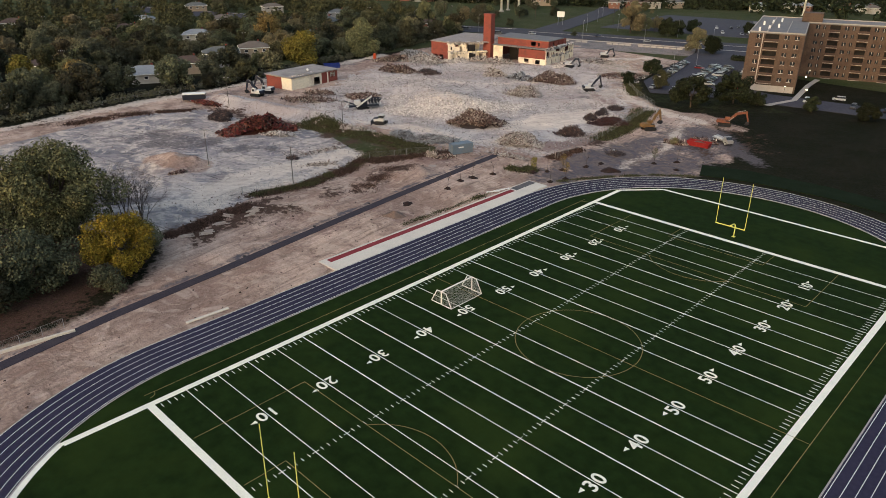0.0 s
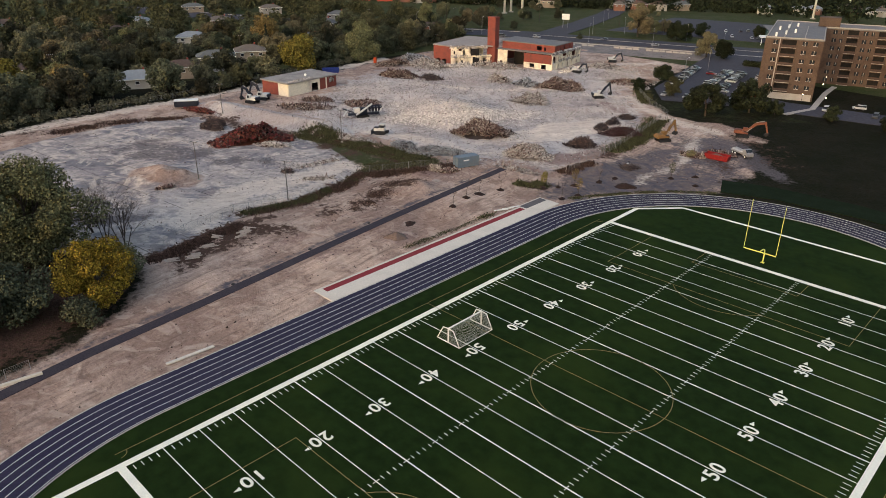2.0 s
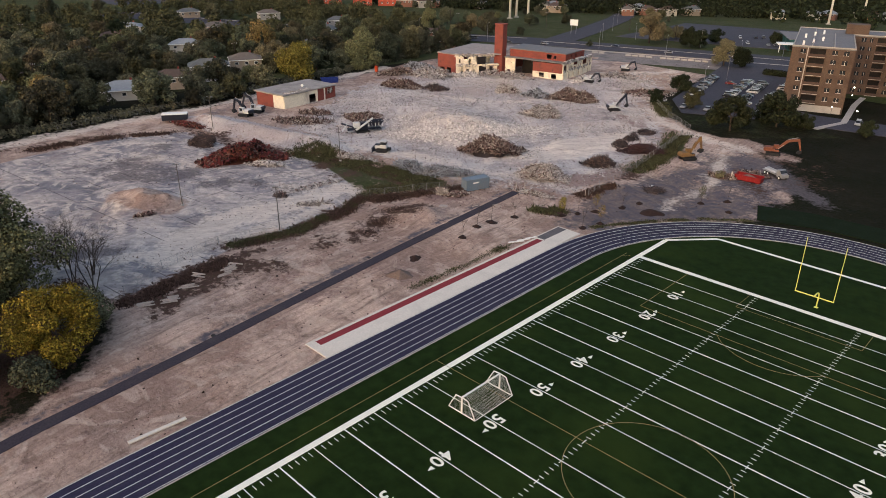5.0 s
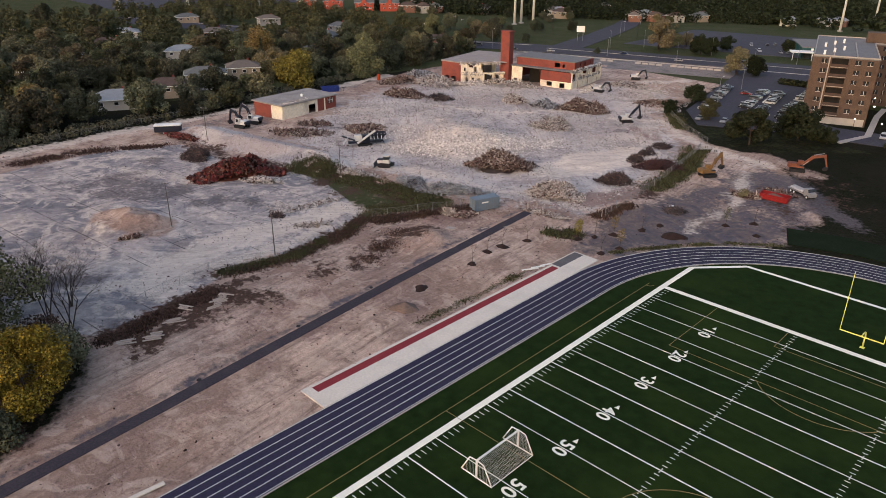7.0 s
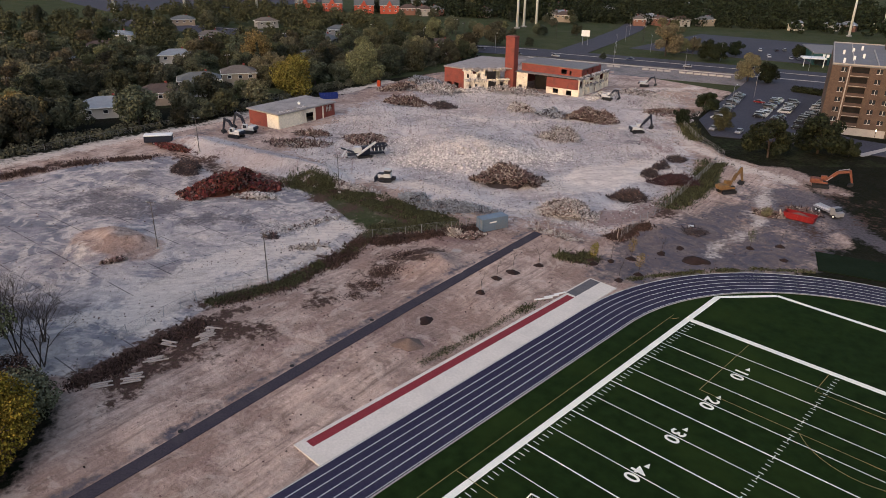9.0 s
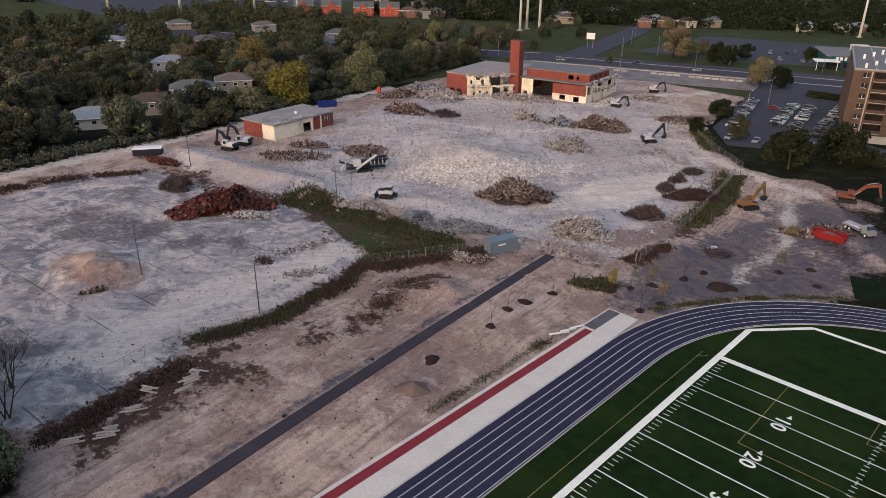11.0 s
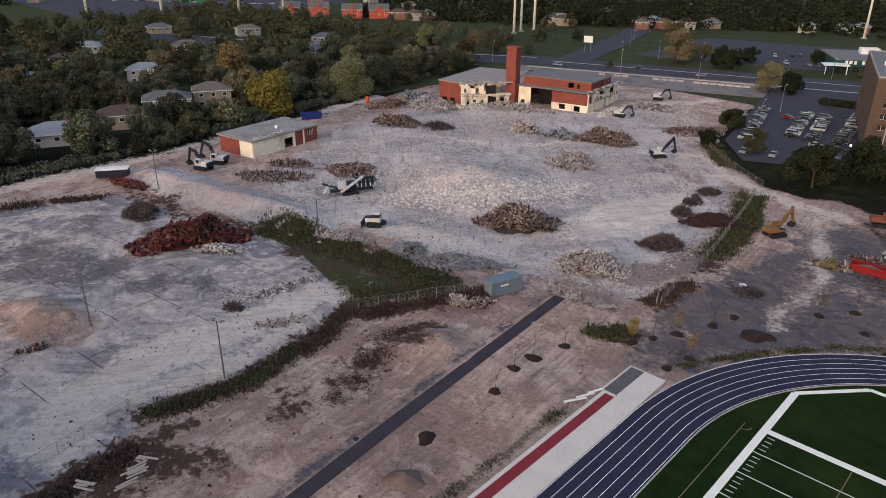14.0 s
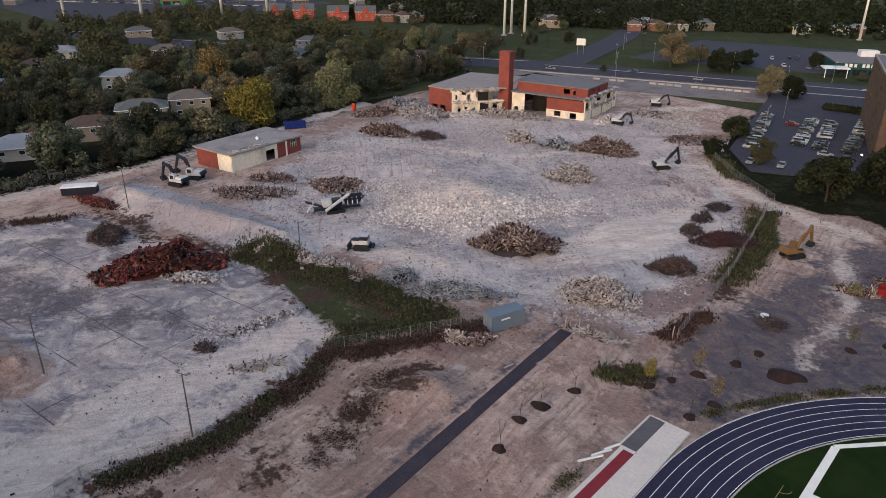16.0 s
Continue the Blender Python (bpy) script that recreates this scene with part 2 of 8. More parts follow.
M_GROUND = ground_material()
M_TURF = surf("turf", (0.0102, 0.0204, 0.0052), 0.95, 0.3, 0.10, 0.25, world_space=True, stain=(0.020, 0.034, 0.008), stain_amount=0.9, spec=0.03)
M_TRACK = surf("track_rubber", (0.030, 0.028, 0.052), 0.9, 0.15, 0.3, 0.1, world_space=True, stain=(0.045, 0.042, 0.066), stain_amount=0.55, spec=0.05)
M_PAINT = surf("white_field_paint", (0.79, 0.77, 0.67), 0.9, 0.08, 0.8, 0.05, world_space=True, spec=0.05)
M_PAINT_THIN = surf("thin_white_paint", (0.74, 0.75, 0.70), 0.9, 0.10, 0.8, 0.05, world_space=True, spec=0.05)
M_YELLOW_LINE = surf("yellow_field_paint", (0.24, 0.19, 0.085), 0.9, 0.15, 0.8, 0.05, world_space=True, spec=0.05)
M_YELLOW = surf("yellow_powder_coat", (0.70, 0.68, 0.16), 0.45, 0.06, 1.0, 0.0)
M_CONC = surf("pale_concrete", (0.56, 0.515, 0.455), 0.9, 0.1, 0.5, 0.1, world_space=True, stain=(0.42, 0.39, 0.35))
M_RUNWAY = surf("red_rubber", (0.20, 0.025, 0.032), 0.85, 0.12, 0.6, 0.08, world_space=True)
M_ASPHALT = surf("dark_asphalt", (0.044, 0.0384, 0.048), 0.95, 0.25, 0.6, 0.15, world_space=True, stain=(0.08, 0.0704, 0.0736), spec=0.05)
M_ROAD = surf("grey_road", (0.056, 0.055, 0.068), 0.9, 0.22, 0.2, 0.08, world_space=True, stain=(0.090, 0.087, 0.10), spec=0.05)
M_VERGE = surf("bare_grey_soil", (0.20, 0.175, 0.165), 0.95, 0.3, 0.25, 0.3, world_space=True, stain=(0.11, 0.10, 0.105), stain_amount=0.8, spec=0.05)
M_KERB = surf("kerb_concrete", (0.36, 0.33, 0.30), 0.9, 0.15, 1.0, 0.1)
M_SAND = surf("tan_sand", (0.28, 0.20, 0.155), 0.95, 0.25, 0.9, 0.35, world_space=True, stain=(0.18, 0.125, 0.10), spec=0.05)
M_SOIL = surf("brown_soil", (0.145, 0.105, 0.088), 0.95, 0.3, 1.1, 0.4, world_space=True, stain=(0.085, 0.06, 0.052), spec=0.05)
M_RUSTY_BAR = surf("dark_rusty_bar", (0.060, 0.027, 0.028), 0.85, 0.35, 1.5, 0.1, island=0.7)
M_CRUSHED = surf("crushed_concrete", (0.30, 0.265, 0.25), 0.95, 0.25, 0.8, 0.35, world_space=True, spec=0.05)
M_MULCH = surf("dark_mulch", (0.028, 0.016, 0.014), 0.95, 0.35, 2.0, 0.4)
M_BRICK = surf("red_brick", (0.205, 0.056, 0.042), 0.9, 0.2, 0.9, 0.15, stain=(0.12, 0.052, 0.045), stain_amount=0.6)
M_BEIGE = surf("peeled_cream_plaster", (0.74, 0.66, 0.53), 0.9, 0.16, 0.35, 0.15, stain=(0.34, 0.27, 0.22), stain_amount=0.8)
M_ROOF = surf("grey_flat_roof", (0.15, 0.145, 0.15), 0.9, 0.15, 0.35, 0.1, stain=(0.24, 0.22, 0.21))
M_DUSTY_ROOF = surf("dust_covered_roof", (0.27, 0.245, 0.23), 0.9, 0.2, 0.4, 0.15, stain=(0.15, 0.14, 0.14), stain_amount=0.7)
# near-black that puts the shade of rooms, openings and recesses into the colour
M_DEEP_SHADE = surf("dark_interior", (0.018, 0.016, 0.016), 0.95, 0.3, 1.0, 0.0)
M_RUST = surf("rusty_steel", (0.105, 0.029, 0.023), 0.85, 0.35, 1.5, 0.15, island=1.0)
M_BRICKBITS = surf("broken_brick_and_wood", (0.125, 0.084, 0.074), 0.9, 0.3, 1.5, 0.1, island=0.95, spec=0.05)
M_PALE_STONES = surf("pale_broken_concrete", (0.52, 0.48, 0.45), 0.95, 0.2, 1.2, 0.1, island=0.5, spec=0.05)
M_STONES = surf("broken_concrete", (0.37, 0.34, 0.325), 0.95, 0.2, 1.2, 0.1, island=0.6, spec=0.05)
M_SCRAPGREY = surf("galvanised_scrap", (0.30, 0.31, 0.33), 0.6, 0.25, 1.5, 0.1, island=0.6, metal=0.3)
M_TWIGS = surf("tangled_steel_bar", (0.062, 0.050, 0.052), 0.85, 0.3, 1.5, 0.0, island=0.5)
M_LUMBER = surf("weathered_timber", (0.36, 0.305, 0.262), 0.85, 0.25, 2.0, 0.1, island=0.5)
M_STEEL = surf("galvanised_steel", (0.26, 0.26, 0.27), 0.6, 0.1, 2.0, 0.0, metal=0.3)
M_POLE = surf("weathered_pole", (0.10, 0.085, 0.075), 0.8, 0.2, 2.0, 0.05)
M_WHITE = surf("white_enamel", (0.72, 0.72, 0.70), 0.5, 0.08, 1.0, 0.0)
M_NAVY = surf("dark_navy_paint", (0.016, 0.019, 0.032), 0.5, 0.15, 1.0, 0.0)
M_BLACK = surf("black_rubber", (0.02, 0.02, 0.022), 0.8, 0.2, 2.0, 0.1)
M_MACHINE_Y = surf("machine_yellow", (0.165, 0.092, 0.034), 0.65, 0.25, 1.0, 0.0, stain=(0.09, 0.065, 0.045), stain_amount=0.7)
M_MACHINE_O = surf("machine_orange", (0.150, 0.054, 0.030), 0.6, 0.3, 1.0, 0.0, stain=(0.12, 0.056, 0.04))
M_MACHINE_W = surf("machine_white", (0.465, 0.465, 0.465), 0.5, 0.1, 1.0, 0.0, stain=(0.3, 0.2775, 0.2475))
M_CONTAINER = surf("blue_grey_container_paint", (0.125, 0.165, 0.21), 0.6, 0.12, 0.8, 0.05, stain=(0.17, 0.155, 0.15))
M_REDBIN = surf("red_dumpster_paint", (0.1995, 0.0105, 0.01155), 0.5, 0.2, 1.0, 0.0)
M_BLUEBIN = surf("blue_dumpster_paint", (0.015, 0.03, 0.16), 0.5, 0.15, 1.0, 0.0)
M_ORANGE_PLASTIC = surf("orange_plastic", (0.455, 0.0585, 0.013), 0.5, 0.08, 1.0, 0.0)
M_GLASS = glass_mat("dark_glass", (0.03, 0.034, 0.04))
M_APT = surf("ochre_brick", (0.094, 0.064, 0.048), 0.9, 0.2, 0.5, 0.1, stain=(0.062, 0.041, 0.032), stain_amount=0.7)
M_APT_B = surf("brown_balcony_panel", (0.075, 0.05, 0.04), 0.8, 0.15, 1.0, 0.0)
M_TEAL = surf("teal_cladding", (0.014, 0.062, 0.064), 0.6, 0.1, 1.0, 0.0)
M_LAMP = lamp_mat("lit_lamp", (1.0, 0.78, 0.45), 12.0)
M_BARK = surf("bark", (0.055, 0.042, 0.034), 0.95, 0.3, 2.0, 0.3)
M_FENCE = surf("chain_link_wire", (0.20, 0.20, 0.20), 0.6, 0.15, 1.0, 0.0)
M_NET = surf("white_net_cord", (0.5, 0.52, 0.5), 0.8, 0.1, 1.0, 0.0)
LEAF = {
    "dark": surf("leaf_dark_green", (0.080, 0.083, 0.051), 0.85, 0.3, 0.5, 0.0, island=0.42, rnd=0.6, spec=0.06),
    "olive": surf("leaf_olive_green", (0.108, 0.102, 0.054), 0.85, 0.3, 0.5, 0.0, island=0.42, rnd=0.6, spec=0.06),
    "pale": surf("leaf_silvery_green", (0.108, 0.1098, 0.05445), 0.85, 0.35, 0.35, 0.0, island=0.75, spec=0.08, stain=(0.0495, 0.054, 0.02772), stain_amount=0.8),
    "yellow": surf("leaf_autumn_yellow", (0.1827, 0.1318, 0.0187), 0.85, 0.3, 0.5, 0.0, island=0.65, spec=0.06, stain=(0.102, 0.08075, 0.02057), stain_amount=0.6),
    "lime": surf("leaf_yellow_green", (0.17, 0.1403, 0.02992), 0.85, 0.25, 0.5, 0.0, island=0.55, spec=0.06),
    "orange": surf("leaf_autumn_orange", (0.19, 0.138, 0.055), 0.85, 0.3, 0.5, 0.0, island=0.55, spec=0.06),
    "deep": surf("leaf_deep_green", (0.022, 0.027, 0.014), 0.85, 0.3, 0.5, 0.0, island=0.6, rnd=0.3, spec=0.05),
    "weed": surf("weed_leaf", (0.066, 0.067, 0.034), 0.9, 0.3, 0.5, 0.0, island=0.7, spec=0.05),
    "dry": surf("dry_brown_weed", (0.078, 0.050, 0.041), 0.9, 0.3, 0.5, 0.0, island=0.7, spec=0.05),
}


# ---- mesh helpers ----
class MB:
    """Collects solid pieces into one mesh."""

    def __init__(self):
        self.v, self.f = [], []

    def add(self, verts, faces, m=None):
        k = len(self.v)
        for p in verts:
            p = Vector(p)
            self.v.append(tuple(m @ p) if m is not None else tuple(p))
        self.f += [tuple(i + k for i in f) for f in faces]
        return self

    def box(self, c, s, rz=0.0, bev=0.0, m=None, rx=0.0, ry=0.0):
        hx, hy, hz = s[0] / 2, s[1] / 2, s[2] / 2
        b = min(bev, hx * 0.9, hy * 0.9, hz * 0.9)
        t = pose(*c, rx, ry, rz)
        if m is not None:
            t = m @ t
        if b <= 0:
            vs = [(x * hx, y * hy, z * hz) for x in (-1, 1) for y in (-1, 1) for z in (-1, 1)]
            return self.add(vs, [(0, 1, 3, 2), (4, 6, 7, 5), (0, 4, 5, 1), (2, 3, 7, 6), (0, 2, 6, 4), (1, 5, 7, 3)], t)
        vs, at = [], {}
        for x in (-1, 1):
            for y in (-1, 1):
                for z in (-1, 1):
                    at[x, y, z] = len(vs)
                    vs += [(x * hx, y * (hy - b), z * (hz - b)), (x * (hx - b), y * hy, z * (hz - b)), (x * (hx - b), y * (hy - b), z * hz)]
        fs = []
        for s1 in (-1, 1):
            fs.append([at[s1, y, z] for y, z in ((-1, -1), (1, -1), (1, 1), (-1, 1))])
            fs.append([at[x, s1, z] + 1 for x, z in ((-1, -1), (1, -1), (1, 1), (-1, 1))])
            fs.append([at[x, y, s1] + 2 for x, y in ((-1, -1), (1, -1), (1, 1), (-1, 1))])
            for s2 in (-1, 1):
                fs.append([at[s1, s2, -1], at[s1, s2, 1], at[s1, s2, 1] + 1, at[s1, s2, -1] + 1])
                fs.append([at[s1, -1, s2], at[s1, 1, s2], at[s1, 1, s2] + 2, at[s1, -1, s2] + 2])
                fs.append([at[-1, s1, s2] + 1, at[1, s1, s2] + 1, at[1, s1, s2] + 2, at[-1, s1, s2] + 2])
                for s3 in (-1, 1):
                    k = at[s1, s2, s3]
                    fs.append([k, k + 1, k + 2])
        return self.add(vs, fs, t)

    def cyl(self, p0, p1, r0, r1=None, n=8, m=None):
        r1 = r0 if r1 is None else r1
        p0, p1 = Vector(p0), Vector(p1)
        q = (p1 - p0).to_track_quat('Z', 'Y').to_matrix()
        vs = []
        for p, r in ((p0, r0), (p1, r1)):
            for i in range(n):
                a = 2 * math.pi * i / n
                vs.append(p + q @ Vector((r * math.cos(a), r * math.sin(a), 0)))
        fs = [(i, (i + 1) % n, n + (i + 1) % n, n + i) for i in range(n)]
        fs += [tuple(range(n - 1, -1, -1)), tuple(range(n, 2 * n))]
        return self.add(vs, fs, m)

    def extrude(self, prof, y0, y1, m=None, taper=1.0):
        """A side outline in x, z made solid from y0 to y1."""
        n = len(prof)
        vs = [(x, y0, z) for x, z in prof] + [(x, y1, z) for x, z in prof]
        fs = [(i, (i + 1) % n, n + (i + 1) % n, n + i) for i in range(n)]
        fs += [tuple(range(n - 1, -1, -1)), tuple(range(n, 2 * n))]
        return self.add(vs, fs, m)

    def slab(self, poly, z0, z1, m=None):
        n = len(poly)
        vs = [(x, y, z0) for x, y in poly] + [(x, y, z1) for x, y in poly]
        fs = [(i, (i + 1) % n, n + (i + 1) % n, n + i) for i in range(n)]
        fs += [tuple(range(n - 1, -1, -1)), tuple(range(n, 2 * n))]
        return self.add(vs, fs, m)

    def mesh(self, name, smooth=False, fix=True):
        me = bpy.data.meshes.new(name)
        me.from_pydata(self.v, [], self.f)
        if fix and len(self.f) < 30000:
            bm = bmesh.new()
            bm.from_mesh(me)
            bmesh.ops.recalc_face_normals(bm, faces=bm.faces)
            bm.to_mesh(me)
            bm.free()
        if smooth:
            me.polygons.foreach_set("use_smooth", [True] * len(me.polygons))
        me.update()
        return me


def part(name, mb, material, parent, label="", smooth=False, kind=""):
    me = mb if isinstance(mb, bpy.types.Mesh) else mb.mesh(name, smooth)
    if not me.materials:
        me.materials.append(material)
    ob = new(name, me)
    ob.parent = parent
    return tagged(ob, label=label, kind=kind)


def thing(name, label, category, m=None, group="", kind=""):
    ob = new(name)
    ob.empty_display_size = 0.2
    if m is not None:
        ob.matrix_basis = m
    return tagged(ob, label, category, group, kind)


def solid(name, mb, material, label, category, m=None, group="", kind="", smooth=False):
    me = mb if isinstance(mb, bpy.types.Mesh) else mb.mesh(name, smooth)
    me.materials.append(material)
    ob = new(name, me)
    if m is not None:
        ob.matrix_basis = m
    return tagged(ob, label, category, group, kind)


def structure(name, mb, material, label=""):
    return solid(name, mb, material, label, "", kind="structure")


def lattice(x, y, scale, seed):
    """Smooth value noise from 0 to 1 on arrays."""
    rng = np.random.RandomState(seed)
    tab = rng.rand(256, 256)
    u, v = x / scale + 1000.0, y / scale + 1000.0
    i, j = np.floor(u).astype(int), np.floor(v).astype(int)
    a, b = u - i, v - j
    a, b = a * a * (3 - 2 * a), b * b * (3 - 2 * b)
    i0, i1, j0, j1 = i % 256, (i + 1) % 256, j % 256, (j + 1) % 256
    return (tab[i0, j0] * (1 - a) + tab[i1, j0] * a) * (1 - b) + (tab[i0, j1] * (1 - a) + tab[i1, j1] * a) * b


def inside(x, y, poly):
    """Signed distance to a polygon's edge, positive inside."""
    d = np.full(x.shape, 1e9)
    odd = np.zeros(x.shape, bool)
    for (ax, ay), (bx, by) in zip(poly, poly[1:] + poly[:1]):
        ex, ey = bx - ax, by - ay
        k = np.clip(((x - ax) * ex + (y - ay) * ey) / (ex * ex + ey * ey), 0, 1)
        d = np.minimum(d, np.hypot(x - ax - k * ex, y - ay - k * ey))
        if ay != by:
            odd ^= ((ay > y) != (by > y)) & (x < (bx - ax) * (y - ay) / (by - ay) + ax)
    return np.where(odd, d, -d)


def along(x, y, line, half):
    """Signed distance into a band of that half width along a line."""
    d = np.full(x.shape, 1e9)
    for (ax, ay), (bx, by) in zip(line, line[1:]):
        ex, ey = bx - ax, by - ay
        k = np.clip(((x - ax) * ex + (y - ay) * ey) / (ex * ex + ey * ey), 0, 1)
        d = np.minimum(d, np.hypot(x - ax - k * ex, y - ay - k * ey))
    return half - d


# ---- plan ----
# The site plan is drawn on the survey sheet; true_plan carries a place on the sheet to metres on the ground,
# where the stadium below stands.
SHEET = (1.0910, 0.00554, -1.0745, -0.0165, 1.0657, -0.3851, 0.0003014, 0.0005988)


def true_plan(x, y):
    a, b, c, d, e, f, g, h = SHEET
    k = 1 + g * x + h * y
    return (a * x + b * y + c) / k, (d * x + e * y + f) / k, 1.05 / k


SITE = [(12, -60), (0, -20), (-5, 0), (-6, 20), (-7, 100), (-2, 116), (6, 132), (9, 140), (5, 147), (10, 156), (5, 164), (-5, 180), (-12, 196), (-24, 199), (-36, 201),
        (-49, 212), (-66, 232), (-70, 262), (-76, 300), (-84, 336), (-120, 326), (-172, 298), (-182, 275), (-180, 235), (-172, 195), (-161, 152), (-153, 112), (-151, 92), (-147, 60), (-141, 22), (-131, 0),
        (-90, 0), (-75, 6), (-58, 14), (-47, 22), (-38, 20), (-31, 14), (-26, 4), (-24, -10), (-22, -40)]
RUBBLE = [(-112, 104), (-88, 104), (-62, 106), (-42, 112), (-28, 122), (-29, 150), (-36, 180), (-52, 205), (-68, 226), (-80, 262), (-108, 275), (-112, 236), (-150, 205), (-152, 170), (-128, 122)]
LOT = [(-93.8, 88.1), (-79.6, 89.2), (-59.9, 84.9), (-55.7, 79.9), (-50.5, 60.0), (-55.2, 58.6), (-54.6, 51.7), (-51.9, 49.2), (-50.0, 43.8), (-47.5, 33.1), (-45.9, 25.0), (-60, 13), (-80, 6), (-122, 14), (-131, 40), (-133, 66), (-128, 79), (-112, 80)]
SLABS = [(-50, 129.7), (-31.8, 133.2), (-36.4, 156.7), (-43, 189), (-57, 157)]
STRIP = [(-92, 86), (-94, 93), (-81, 98.5), (-66, 101.5), (-55, 102), (-48, 103.5), (-50, 95), (-58, 83), (-79, 86)]
PATHWAY = [(-36.2, 111), (-34.9, 100), (-31, 68), (-27.9, 45), (-25, 25), (-22.6, 6), (-19.6, -10), (-16.5, -24)]
TRACK_X, TRACK_Y0, TRACK_Y1, TRACK_R = 30.3, 7.6, 93.0, 36.3
TRACK_WIDE = 7.25


def stadium(off, n=48):
    r = TRACK_R + off
    pts = [(TRACK_X + r * math.cos(math.pi * i / n), TRACK_Y1 + r * math.sin(math.pi * i / n)) for i in range(n + 1)]
    pts += [(TRACK_X - r * math.cos(math.pi * i / n), TRACK_Y0 - r * math.sin(math.pi * i / n)) for i in range(n + 1)]
    return pts


def ground_height(x, y):
    """Relief of the site: low swells, a rubble mound, mounds of soil by the path, kept flat by the track and road."""
    z = (lattice(x, y, 14, 3) - 0.5) * 0.5 + (lattice(x, y, 4.5, 4) - 0.5) * 0.22 + (lattice(x, y, 1.7, 5) - 0.5) * 0.10
    rough = np.clip(inside(x, y, RUBBLE) / 6, 0, 1)
    z += rough * ((lattice(x, y, 2.2, 6) - 0.5) * 0.5 + (lattice(x, y, 9, 7) - 0.4) * 0.9)
    amount = np.clip(inside(x, y, SITE) / 4, 0, 1)
    amount *= 1 - 0.8 * np.clip(inside(x, y, LOT) / 2, 0, 1)
    amount *= np.clip(-along(x, y, PATHWAY, 2.2) / 2.5, 0.0, 1)
    z = z * amount
    for cx, cy, sx, sy, h in ((-86, 141, 13, 11, 2.6), (-74, 150, 9, 10, 1.4), (-100, 150, 14, 12, 1.2), (-40, 85, 3.6, 3.2, 1.5), (-40.5, 80, 3, 3, 0.9), (-47, 93, 4, 3, 0.5),
                              (-81, 46, 4.4, 3.2, 1.7), (-86.5, 46.5, 3.8, 3.0, 1.6), (-79.5, 49.5, 2.2, 2.0, 1.2), (-84, 41, 3.0, 2.2, 1.2), (-78, 43, 2.0, 1.8, 0.9), (-20, 132, 5, 6, 0.9), (-88, 225, 9, 14, 1.0)):
        bump = h * np.exp(-((x - cx) / sx) ** 2 - ((y - cy) / sy) ** 2)
        z += bump * (0.8 + 0.5 * lattice(x, y, 2.5, 9))
    ridge = np.clip(along(x, y, [(-136, 88), (-122, 91), (-106, 96), (-90, 98.5)], 7.5) / 7.5, 0, 1)
    z += 2.4 * ridge ** 1.1 * (0.75 + 0.5 * lattice(x, y, 7, 11)) * (0.85 + 0.3 * lattice(x, y, 2.5, 12))
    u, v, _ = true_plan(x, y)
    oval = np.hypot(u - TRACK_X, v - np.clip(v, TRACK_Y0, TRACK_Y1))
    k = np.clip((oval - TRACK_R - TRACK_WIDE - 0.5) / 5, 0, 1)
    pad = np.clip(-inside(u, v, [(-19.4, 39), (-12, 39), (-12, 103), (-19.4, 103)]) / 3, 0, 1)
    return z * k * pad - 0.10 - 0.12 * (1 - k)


def soft(d, w):
    return np.clip(d / w * 0.5 + 0.5, 0, 1)


